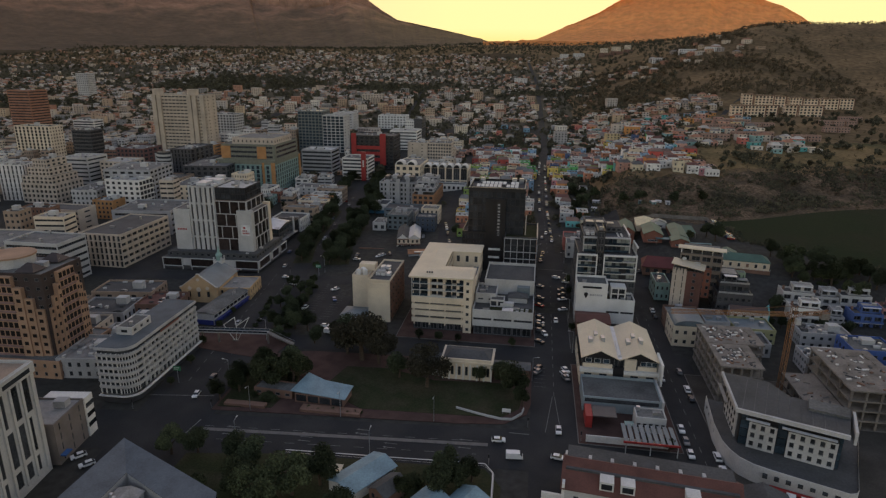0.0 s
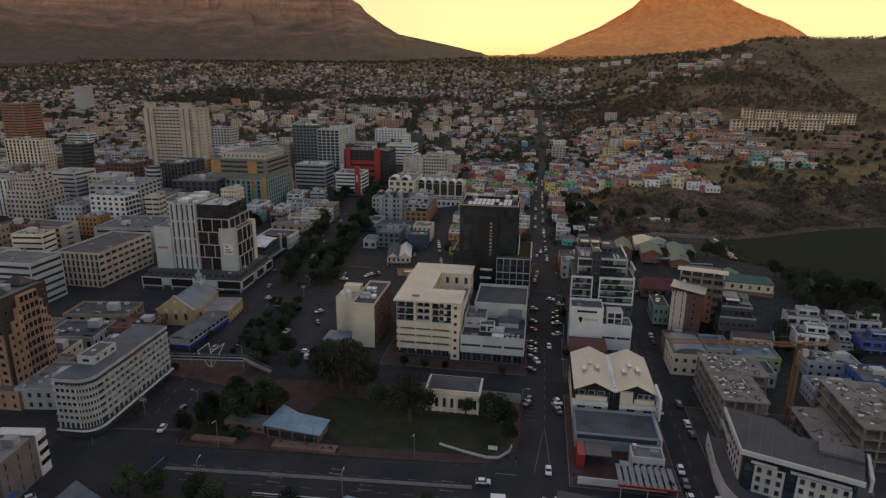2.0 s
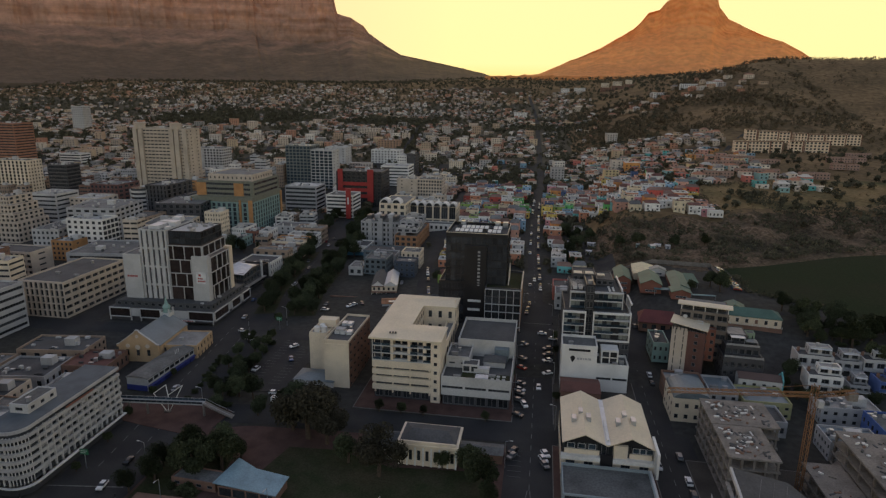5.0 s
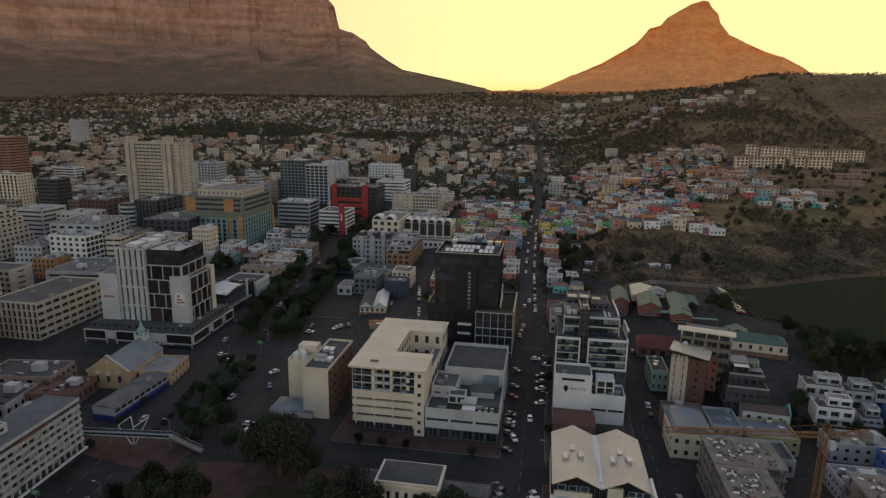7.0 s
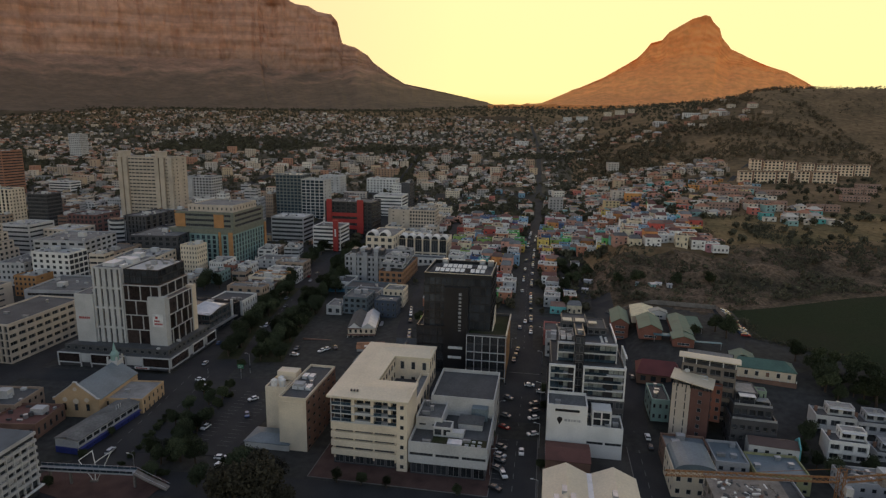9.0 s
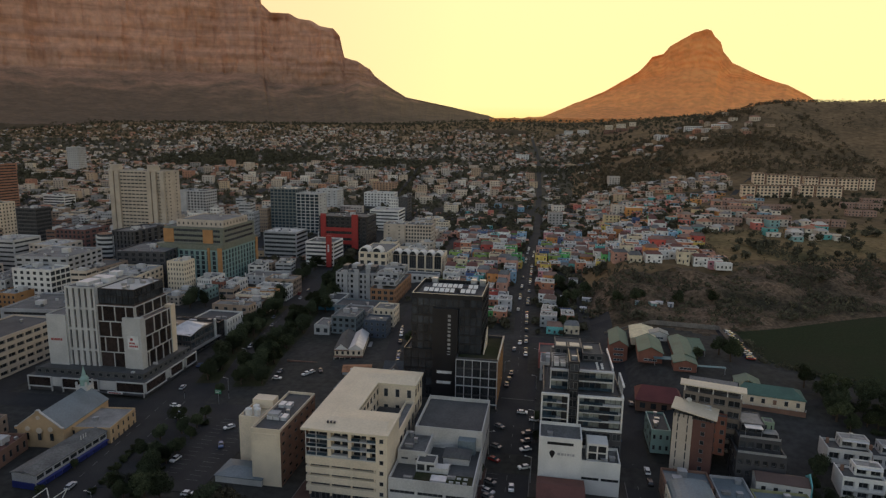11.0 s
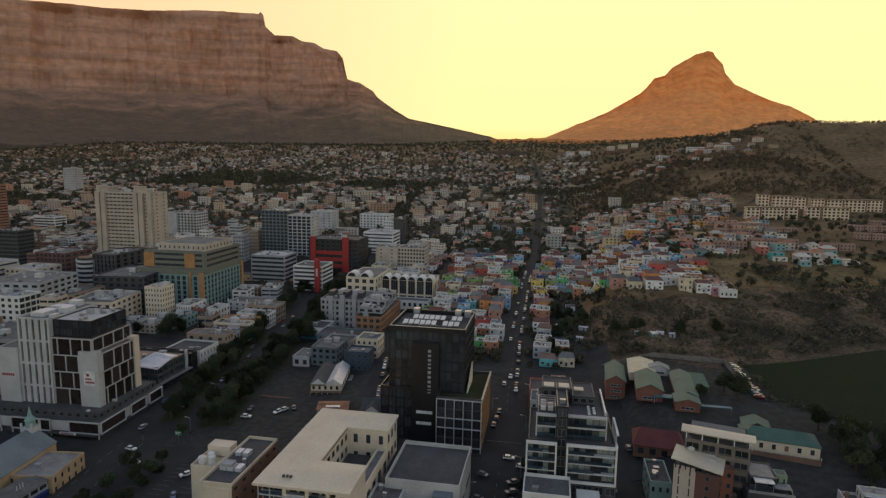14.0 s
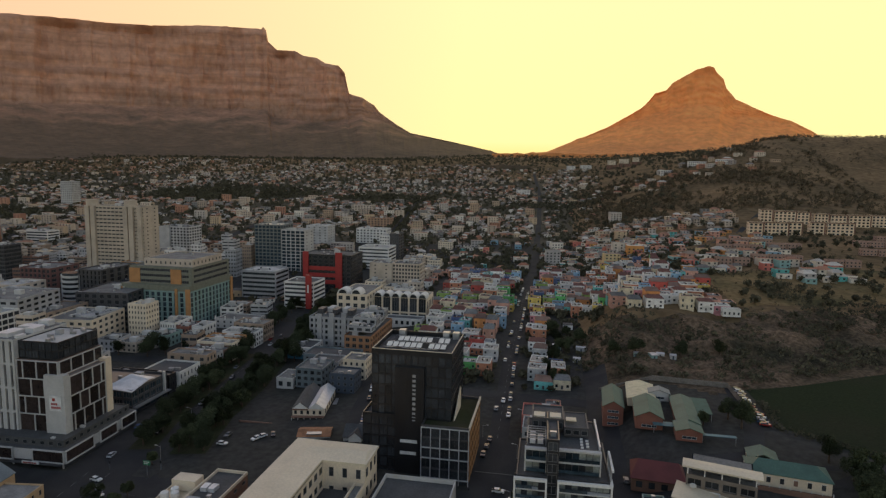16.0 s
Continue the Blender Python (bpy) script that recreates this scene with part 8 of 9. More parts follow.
block("stair_house", "", 9.6, 12.8, 10.5, 14, 19.0, 1, material("sage_paint", (0.20, 0.27, 0.19), 0.8), {"f": (2, 0.3, 0.5)}, base=15.2, para=0.2, units=0, parent=b)
slab("terrace_canopy", b, 3.2, 8.4, 5.6, 9.0, 18.4, 18.6, PALEMETAL)
slab("terrace_canopy", b, 8.8, 13.2, 6.4, 9.8, 16.8, 17.0, DULLMETAL)
for x in (3.3, 8.1, 13.0):
    slab("canopy_post", b, x, x + 0.15, 6.0, 6.15, 15.2, 18.4 if x < 9 else 16.8, STEEL)
for x0, x1, z in ((0.3, 14.2, 12.4), (1.4, 13.4, 15.8)):
    slab("terrace_rail", b, x0, x1, (0.2 if z < 13 else 4.2), (0.28 if z < 13 else 4.28), z, z + 0.8, STEEL)


def terraced_house(x, y, z, w, h, tint, rz, k):
    """A white two-tier house with a roof terrace, dark glazed front and side wings."""
    b = thing("terraced_house", (x, y, z), {0: "white", 3: "white", 5: "royal blue", 6: "rose-painted"}.get(k, "pale grey") + " terraced house with roof terrace and dark glazed balcony", "house", "white terraced houses", rz)
    b.matrix_world = b.matrix_world @ Matrix.Diagonal((1, 0.64, 1, 1))
    reserve(x - 1, x + w + 1, y - 1, y + 13)
    block("lower_storey", "", 0, w, 0, 12, h, 2, tint, {"f": (3, 0.7, 0.62, 1.4), "l": (3, 0.3, 0.4)}, para=0.8, units=0, roof=ROOFD, parent=b)
    block("upper_storey", "", w * 0.35, w, 5, 12, h + 3.0, 1, tint, {"f": (2, 0.7, 0.65, 0.8), "l": (2, 0.4, 0.5)}, base=h, para=0.4, units=1, roof=DULLMETAL, parent=b)
    slab("side_wall", b, -0.3, 0.0, -1.6, 12, 0, h + 1.2, tint)
    slab("balcony", b, 0, w, -1.5, 0, h * 0.48, h * 0.48 + 0.25, LGREY)
    slab("balcony_rail", b, 0, w, -1.55, -1.45, h * 0.48 + 0.25, h * 0.48 + 1.1, tint)
    slab("chimney", b, 1.0, 1.9, 8, 8.9, h, h + 1.9, BROWNB)
    slab("sun_roof", b, w * 0.35 + 0.4, w - 0.4, 3.0, 5.2, h + 2.7, h + 2.85, PALEMETAL)


for k, (x, y, top, w, h) in enumerate(((112.2, 282.5, 13.8, 13, 7.5), (126.4, 283.5, 12.0, 10, 6.0), (137.6, 284.5, 12.8, 13, 7.6), (111.4, 269.0, 11.2, 12, 6.6), (127.0, 270.5, 7.6, 7, 3.8), (136.4, 269, 10.4, 12, 6.4), (150.8, 275, 11.2, 10, 6.8))):
    terraced_house(x, y, top - h - 3.4, w, h, (LGREY, GREYW, LGREY, WHITE, GREYW, material("royal_blue_paint", (0.06, 0.12, 0.30), 0.7, 0.3, 0.3), material("rose_paint", (0.42, 0.22, 0.2), 0.8))[k], -5 + (k % 3) * 1.5, k)
b = thing("canopy_office", (75.4, 285.0, 7.6), "tan office with pale roof canopy over open terraces", "building", rot=-14)
reserve(64, 88, 276, 298)
block("body", "", -9, 9, -4.5, 6, 19, 5, material("brown_grey_render", (0.19, 0.155, 0.125), 0.85), {"f": (4, 0.8, 0.6, 0.9), "r": (2, 0.4, 0.4), "l": (2, 0.4, 0.4)}, para=0.4, units=0, parent=b)
block("west_body", "", -9.5, 0, -8, -4.5, 15, 4, WHITE, {"f": (4, 0.8, 0.6, 0.6)}, para=0.5, units=0, parent=b)
block("brick_bay", "", 0, 5, -7.5, -4.5, 13, 4, REDB, {"f": (2, 0.5, 0.5)}, para=0.5, units=0, parent=b)
part("canopy", gable_mesh(20, 4.8, 0.4, 0.2, "x", 0.45, ROOFL), b, "pale sheet canopy", at=T(0, -2.6, 22))
for x in (-8.8, -4.4, 0, 4.4, 8.5):
    slab("canopy_post", b, x, x + 0.3, -4.3, -4.0, 19, 21.6, WHITE)
block("penthouse", "", -8, 8, -1, 5.5, 21.5, 1, DARKC, {"f": (5, 0.8, 0.7)}, base=19.05, para=0, units=0, parent=b)
s = Soup()
s.beam((-7, -6.5, 15), (-7, -6.5, 17.2), 0.08, 6)
s.beam((-7, -6.7, 17.2), (-7, -6.5, 17.3), 0.9, 12)
part("satellite_dish", s.mesh("satellite_dish", [PALEMETAL]), b)
b = thing("turquoise_house", (92, 264.2, ground(93, 265)), "low house with brown sheet roof and turquoise end gable", "house", rot=-6)
reserve(84, 102, 261, 270)
part("body", body_mesh(15, 6.5, 7.4, LGREY, 1.4, "x"), b)
part("roof", gable_mesh(15, 6.5, 1.5, 0.2, "x", 0.15, material("brown_sheet", (0.10, 0.06, 0.05), 0.7, 0.2, 0.3)), b, at=T(0, 0, 7.5))
s = Soup()
o = [(-3.4, 0), (3.4, 0), (3.4, 8.1), (0.7, 9.9), (0, 10.5), (-0.7, 9.9), (-3.4, 8.1)]
s.poly([(7.9, y, z) for y, z in o])
s.poly([(7.5, y, z) for y, z in reversed(o)])
for k in range(len(o)):
    (ay, az), (by, bz) = o[k], o[(k + 1) % len(o)]
    s.quad((7.5, ay, az), (7.5, by, bz), (7.9, by, bz), (7.9, ay, az))
part("end_gable", s.mesh("end_gable", [material("turquoise_plaster", (0.10, 0.36, 0.37), 0.8, 0.3, 0.3)]), b, "turquoise plaster gable")
for k in range(4):
    slab("window", b, -6 + k * 3.4, -4.8 + k * 3.4, -3.33, -3.2, 4.2, 6.0, GLASS)
b = thing("red_sheet_hall", (64, 317, ground(61, 311)), "low hall with dark red hipped sheet roof", "building", rot=-6)
reserve(55, 73, 310, 324)
part("body", body_mesh(17, 13, 4.5, BROWNB), b)
part("roof", gable_mesh(17, 13, 4.0, 0.5, "x", 0.2, material("dark_red_sheet", (0.16, 0.035, 0.03), 0.7, 0.2, 0.3), hip=2.5), b, at=T(0, 0, 4.6))
for k in range(4):
    slab("window", b, -7 + k * 4, -5 + k * 4, -6.58, -6.45, 1.5, 3.6, GLASS)
b = thing("green_roofed_hall", (104, 317, ground(104, 312)), "long white hall with green hipped roof behind iron railings", "building", rot=-9)
reserve(92, 118, 308, 326)
part("body", body_mesh(24, 11, 4.2, CREAM), b)
part("roof", gable_mesh(24, 11, 2.6, 0.4, "x", 0.15, ROOFGREEN, hip=4), b, at=T(0, 0, 4.3))
part("rear_wing", body_mesh(9, 8, 4.0, CREAM), b, at=T(-6, 9, 0))
part("rear_roof", gable_mesh(9, 8, 2.0, 0.4, "y", 0.15, ROOFGREEN), b, at=T(-6, 9, 4.1))
for k in range(6):
    slab("window", b, -10.4 + k * 3.9, -9.2 + k * 3.9, -5.58, -5.45, 1.4, 3.2, GLASS if k != 3 else BROWNB)
    slab("window_head", b, -10.6 + k * 3.9, -9.0 + k * 3.9, -5.6, -5.45, 3.25, 3.45, WHITE)
slab("terrace_wall", b, -12, 12, -8.2, -7.9, -1, 1.0, BROWNB)
for k in range(9):
    slab("railing_post", b, -12 + k * 2.97, -11.8 + k * 2.97, -8.2, -8.0, 1.0, 1.9, WHITE)
for x, y, w, d, h, wall, roof, lab, rz in ((53.5, 371, 8, 22, 8.5, REDB, ROOFGREEN, "red brick school hall with green roof", -3), (65.5, 377, 11, 20, 3.4, CREAM, material("cream_sheet", (0.66, 0.58, 0.38), 0.7), "school hall with cream barrel roof", -4), (65.5, 355, 10, 20, 4.8, REDB, ROOFGREEN, "red brick school wing with green roof", -4),
                                       (80, 358, 8, 28, 3.2, REDB, ROOFGREEN, "low school wing with green roof", -4), (78, 340.5, 9, 9, 3.6, REDB, ROOFGREEN, "low school house with green roof", -4), (73, 376, 8, 5, 3.4, LGREY, ROOFB, "blue sheet-roofed store beside the school", -4)):
    b = thing("school_wing", (x, y, ground(x, y)), lab, "school", "school buildings", rz)
    reserve(x - w / 2 - 1, x + w / 2 + 1, y - d / 2 - 1, y + d / 2 + 1)
    rise = 2.6 if h > 4 else 1.6
    part("body", body_mesh(w, d, h, wall, rise, "y"), b)
    part("roof", gable_mesh(w, d, rise, 0.5, "y", 0.2, roof), b, at=T(0, 0, h + 0.1))
    for j in range(max(1, int(h / 2.6))):
        part("window_band", window_mesh(w * 0.55, 1.1, "w"), b, at=T(-w * 0.275, -d / 2 - 0.06, 0.9 + j * 2.6))
b = thing("covered_walk", (72, 343, ground(72, 343)), "blue sheet canopy on posts across the school yard", "canopy", "school canopies")
for x0, x1, y0, y1 in ((-6, 2, -1, 3), (10, 22, -7, -5)):
    slab("sheet_roof", b, x0, x1, y0, y1, 2.6, 2.75, material("blue_green_sheet", (0.08, 0.18, 0.20), 0.6))
    for x in (x0 + 0.2, x1 - 0.4):
        slab("post", b, x, x + 0.15, y0 + 0.2, y0 + 0.35, -0.4, 2.6, STEEL)
b = thing("shade_roof", (88, 366, ground(88, 366)), "dark green shade roof beside the school", "canopy", "school canopies", rot=-4)
slab("sheet_roof", b, -3, 3, -10, 8, 2.6, 2.75, material("dark_green_sheet", (0.02, 0.10, 0.075), 0.7))
for x in (-2.8, 2.6):
    for y in (-9.6, -1, 7.4):
        slab("post", b, x, x + 0.15, y, y + 0.15, -0.3, 2.6, STEEL)
# huts and a lone house below the cliff
for x, y, w, d, h, wall, lab in ((37, 510, 6, 7, 4.5, WHITE, "lone white house below the quarry"), (30, 470, 5, 4, 2.6, TEAL, "green hut in the scrub"), (44, 462, 6, 3, 2.6, GREYW, "grey shack in the scrub"), (78, 428, 3, 5, 2.4, TEAL, "turquoise shack on the quarry ledge"), (82, 430, 4, 3, 2.3, LGREY, "pale shack on the quarry ledge"),
                                 (88, 429, 3, 3, 2.2, GREYW, "grey shack on the quarry ledge"), (70, 430, 2.4, 2.4, 2.2, TEAL, "turquoise hut on the quarry ledge"), (41, 446, 4, 3, 2.4, LGREY, "small shack in the scrub")):
    b = thing("hut", (x, y, ground(x, y)), lab, "hut", "huts by the quarry", rng.uniform(-20, 20) if "lone" not in lab else 3)
    reserve(x - w / 2, x + w / 2, y - d / 2, y + d / 2)
    part("hut_body", body_mesh(w, d, h, wall), b)
    part("roof", gable_mesh(w, d, 0.5, 0.1, "x", 0.1, STEEL if "lone" not in lab else ROOFD), b, at=T(0, 0, h + 0.08))
    slab("door", b, -0.4, 0.4, -d / 2 - 0.05, -d / 2 + 0.02, 0, 1.9, NAVY)
# balconied flats on the hill
FLATWALL = material("warm_cream_plaster", (0.80, 0.63, 0.45), 0.85, 0.1, 0.2)
for x0, y0, w in ((245, 862, 16), (264, 872, 27), (293, 882, 16), (322, 895, 16), (342, 900, 30), (283, 950, 15), (301, 954, 26), (330, 962, 16), (352, 966, 18), (372, 968, 20), (396, 974, 26), (425, 980, 20)):
    b = at(x0, x0 + w - 1.5, y0, y0 + 10, 15, FLATWALL, "cream hillside flats with brown stair bays", spec=(max(3, int(w / 4.4)), 0.62, 0.6, 0.9), side=(2, 0.4, 0.4), units=0, joined=True, name="hillside_flats", group="hillside flats", z=ground(x0 + w / 2, y0 + 2) - 1, roof=ROOFD)
    slab("stair_bay", b, w / 2 - 0.7, w / 2 + 1.6, -3, 5, 0, 15.8, BROWNB, "brown plaster stair bay")
    slab("eaves_band", b, -w / 2 - 0.2, w / 2 + 0.2, -5.3, -5.05, 14.7, 15.9, BROWNB)
for x0, y0, n in ((202, 773, 3), (179, 726, 3), (235, 750, 2), (196, 676, 3), (252, 668, 2), (330, 800, 3), (372, 850, 2), (310, 740, 2), (160, 650, 2)):
    for k in range(n):
        x, y = x0 + 14.5 * k, y0 + 2.2 * k
        at(x, x + 12.5, y, y + 8, 5.5, material("pink_terrace", (0.36, 0.23, 0.18), 0.85), "low pinkish terrace on the hillside", spec=(4, 0.45, 0.45), side=(2, 0.4, 0.4), units=0, joined=True, name="hillside_terrace", group="hillside terraces", roof=ROOFD)
for x0, w, h, wall, lab in ((166, 30, 12, BROWNB, "terracotta retaining terrace on the slope"), (199, 34, 12, BROWNB, "terracotta retaining terrace on the slope"), (236, 26, 11, BROWNB, "terracotta retaining terrace on the slope")):
    at(x0, x0 + w, 1960, 1972, h, wall, lab, spec=(8, 0.3, 0.3), units=0, joined=True, name="slope_terrace", group="terraces below the peak", roof=ROOFD)
    at(x0 + 4, x0 + w - 4, 1980, 1990, h + 10, CREAM, "cream villa row above the terracotta terrace", spec=(8, 0.5, 0.5), units=0, joined=True, name="villa_row", group="villas below the peak", roof=PALER)
for x0, y0, w in ((52, 2010, 26), (92, 2016, 34), (232, 1420, 40), (280, 1400, 34), (318, 1340, 30)):
    at(x0, x0 + w, y0, y0 + 12, 11, WHITE, "long white villa row on the slope", spec=(9, 0.5, 0.5), units=0, joined=True, name="villa_row", group="villas below the peak", roof=PALER)
at(126, 136, 489, 494, 4, WHITE, "lone white house at the quarry's edge", spec=(4, 0.4, 0.4), units=0, name="edge_house")

# plain town blocks between
ORANGEROOF = material("orange_tile_roof", (0.27, 0.115, 0.065), 0.85, 0.2, 0.35, 4.0, rnd=0.3)
rng = random.Random(23)
count = 0
for q in range(150, 640, 19):
    p = -470.0
    while p < 6:
        w, d = rng.uniform(9, 19), rng.uniform(10, 17)
        cx, cy = place(p + w / 2, q + d / 2)
        if free(cx - w / 2, cx + w / 2, cy - d / 2, cy + d / 2) and rng.random() < 0.93 and count < 262:
            tall = 8 + 12 * math.exp(-((p + 170) / 150) ** 2) * (1 if q < 560 else 0.6)
            h = max(5, rng.gauss(tall, 4.5)) if p < -75 else rng.uniform(5, 9)
            far_west = cx < -395 and cy > 555
            if far_west:
                h = rng.choice((3.5, 4.5, 6, 6.5, 9, 12))
            wall = rng.choice((CREAM, BEIGEC, TAN, TAN, BROWNB, GREYW, WHITE) if far_west else FILL)
            bays = max(3, int(w / 2.6))
            office(p, p + w, q, q + d, h, wall, {CREAM: "cream", WHITE: "white", LGREY: "pale grey", GREYW: "grey", TAN: "tan", BROWNB: "brown brick", DARKC: "dark grey", BEIGEC: "beige"}[wall] + " flat-roofed town block with window bands",
                   spec=rng.choice(((1, 0.94, 0.38), (bays, 0.5, 0.45), (bays, 0.6, 0.4), (bays + 1, 0.4, 0.5), (2, 0.9, 0.4), (max(2, bays - 2), 0.62, 0.5))), units=1, joined=True, name="town_block", group="town blocks", roof=rng.choice((ROOFRED, ORANGEROOF, ROOFG, ORANGEROOF, ROOFD, DULLMETAL) if far_west else (ROOFG, PALER, ROOFD, PALER, ROOFL, DULLMETAL) if q > 300 else (ROOFG, ROOFG, ROOFD, PALER, DULLMETAL)))
            count += 1
        p += w + rng.choice((2, 2, 3, 8))

for y in range(566, 770, 21):
    x = -150.0 - (y - 566) * 0.12
    while x < -92:
        w, d = rng.uniform(12, 20), rng.uniform(12, 17)
        if free(x, x + w, y, y + d):
            at(x, x + w, y, y + d, rng.uniform(5, 13), rng.choice((CREAM, LGREY, CREAM, WHITE, BEIGEC)), "flat-roofed block on the upper boulevard", spec=(int(w / 2.6), 0.5, 0.45), units=1, joined=True, name="town_block", group="town blocks", roof=rng.choice((PALER, ROOFG, ROOFL)))
        x += w + rng.choice((1, 2, 5))

# painted terrace houses
PAINTS = [("turquoise", (0.10, 0.42, 0.40)), ("pink", (0.52, 0.22, 0.24)), ("orange", (0.62, 0.24, 0.07)), ("lime green", (0.22, 0.34, 0.08)), ("sky blue", (0.22, 0.40, 0.55)), ("white", (0.68, 0.66, 0.62)), ("cream", (0.62, 0.52, 0.36)),
          ("deep blue", (0.06, 0.11, 0.24)), ("salmon", (0.58, 0.30, 0.22)), ("pale grey", (0.50, 0.50, 0.50)), ("yellow", (0.62, 0.45, 0.10)), ("red", (0.46, 0.07, 0.05)), ("bright green", (0.07, 0.36, 0.10)), ("terracotta", (0.44, 0.17, 0.09))]
TERRAROOF = material("weathered_terracotta_roof", (0.21, 0.125, 0.095), 0.85, 0.2, 0.4, 3.0, rnd=0.3)
HOUSES = []
for k, (cname, col) in enumerate(PAINTS):
    col = tuple(min(0.8, 1.08 * c + 0.02) for c in col)
    paint = material(cname.replace(" ", "_") + "_house_paint", col, 0.85, 0.3, 0.35, 3.0, rnd=0.25)
    for v in range(2):
        w, d, h = (8.5, 10, 4.0) if v == 0 else (9.5, 11, 6.6)
        t = thing("terrace_house", (20 * k, -600, -80), cname + (" single-storey" if v == 0 else " two-storey") + " terrace house with parapet and flat roof", "house", "painted terrace houses")
        s = Soup()
        s.box(-w / 2, w / 2, -d / 2, d / 2, -3, h)
        parapet(s, w, d, h, 0.7, 0.3, 1)
        part("body", s.mesh("body", [paint, WHITE if k % 4 == 1 else paint]), t)
        if (k + v) % 3:
            part("roof", deck_mesh(w, d, h + 0.02, (ROOFG, PALER, DULLMETAL, TERRAROOF)[(k + v) % 4], 0.3), t)
        else:
            part("roof", gable_mesh(w, d, 2.0, 0.0, "x", 0.15, (TERRAROOF, ROOFRED, ROOFG)[(k // 3) % 3], hip=1.5), t, at=T(0, 0, h + 0.75))
        s = Soup()
        for x in (-w * 0.32, w * 0.32):
            for z in ((1.0,) if v == 0 else (1.0, 4.1)):
                s.box(x - 0.6, x + 0.6, -d / 2 - 0.05, -d / 2 + 0.01, z, z + 1.5, 0)
                s.box(x - 0.75, x + 0.75, -d / 2 - 0.12, -d / 2 + 0.01, z - 0.15, z, 1)
        s.box(-0.5, 0.5, -d / 2 - 0.06, -d / 2 + 0.01, 0, 2.1, 2)
        for q in range(4):
            x, y = rng.uniform(-w * 0.35, w * 0.35), rng.uniform(-d * 0.3, d * 0.4)
            s.box(x - 0.5, x + 0.5, y - 0.4, y + 0.4, h, h + rng.uniform(0.5, 1.3), q % 3)
        tagged(part("joinery", s.mesh("joinery", [GLASS, WHITE, DARKC]), t), kind="stuff")
        HOUSES.append((t, w, d))


def built_up(x, y):
    """Where the painted houses stand: along the street, and on the shoulder above the quarry."""
    if y < 368 and x > 8:
        return 0
    if x > 9 and y < 440:
        return 0.9 if x < 38 else 0
    if x < 9 or (y > 545 and x < 46):
        return 0.92
    if x < 22:
        return 0.85
    if y > 600:
        return 0.9 if x < 110 + (y - 600) * 0.2 else 0
    shelf = 494 + max(0, 72 - x) * 1.5
    return 0.8 if y > shelf and x < 134 else 0


PALE = [h for k, h in enumerate(HOUSES) if k // 2 in (5, 6, 9, 8, 13)] * 2 + [HOUSES[0], HOUSES[5], HOUSES[16]]
count = 0
for q in np.arange(368, 716, 11.6):
    x = -88.0 - (q - 392) * 0.06
    while x < 150 and count < 300:
        t, w, d = rng.choice(HOUSES + PALE if x < 16 else HOUSES * 2 + PALE * 3)
        fx_, fy_, fz_ = rng.uniform(0.72, 1.15), rng.uniform(0.8, 1.05), rng.uniform(0.75, 1.15)
        w, d = w * fx_, d * fy_
        y = float(q) + rng.uniform(-1.2, 1.2)
        if free(x, x + w, y, y + d) and rng.random() < built_up(x + w / 2, y):
            m = pose(x + w / 2, y + d / 2, ground(x + w / 2, y + d / 2) + 0.3, 0, 0, rng.uniform(-4, 4))
            copy_thing(t, m).matrix_world = m @ Matrix.Diagonal((fx_, fy_, fz_, 1))
            reserve(x, x + w, y, y + d)
            count += 1
        x += w + rng.choice((0.05, 0.05, 0.05, 0.4, 2.2))

# ---- far houses, trees ----
rng = random.Random(77)
FARW = palette("far_house_paint", [(0.56, 0.46, 0.36), (0.72, 0.66, 0.57), (0.46, 0.33, 0.23), (0.50, 0.26, 0.17), (0.33, 0.28, 0.25), (0.56, 0.42, 0.28), (0.52, 0.46, 0.40), (0.42, 0.21, 0.14), (0.27, 0.26, 0.24), (0.62, 0.52, 0.41), (0.42, 0.34, 0.27), (0.50, 0.38, 0.27)])
FARR = palette("far_roof", [(0.24, 0.215, 0.195), (0.36, 0.15, 0.095), (0.46, 0.42, 0.37), (0.16, 0.145, 0.135), (0.42, 0.20, 0.125), (0.60, 0.55, 0.48), (0.29, 0.215, 0.165), (0.20, 0.175, 0.155), (0.33, 0.17, 0.115)])


def park(x, y):
    """Below 1 inside the wooded garden on the slope and the smaller groves."""
    return min(math.hypot((x + 720) / 200, (y - 1420) / 150), math.hypot((x + 330) / 120, (y - 1380) / 60), math.hypot((x + 1000) / 160, (y - 1050) / 70), math.hypot((x - 20) / 90, (y - 1330) / 50))


def density(x, y):
    """How built-up the slope is, 0 to 1."""
    edge = float(np.interp(y, [500, 940, 1060, 1500, 1900], [75, 205, 70, 90, 110]))
    if x > edge + 30:
        return 0.0
    if y > 2120 + 60 * math.sin(x * 0.004) - max(0, x + 200) * 0.55:
        return 0.0
    if park(x, y) < 1:
        return 0.06
    if y > 1450 and x < -0.72 * (y - 80):
        return 0.1
    g = noise.noise(Vector((x * 0.006, y * 0.006, 4)))
    return (0.85 if y < 1500 else 0.62) * (1.0 if g > -0.08 else 0.22) * (1 if x < edge - 40 else 0.5)


hs = far_hs = Soup()
near_hs = Soup()
ts = Soup()
VIVID = palette("painted_house", [(0.74, 0.68, 0.59), (0.10, 0.42, 0.40), (0.58, 0.18, 0.14), (0.60, 0.52, 0.43), (0.66, 0.30, 0.10), (0.40, 0.38, 0.36), (0.20, 0.36, 0.46), (0.76, 0.68, 0.56), (0.58, 0.30, 0.23), (0.64, 0.50, 0.28), (0.62, 0.33, 0.24), (0.26, 0.44, 0.42)])


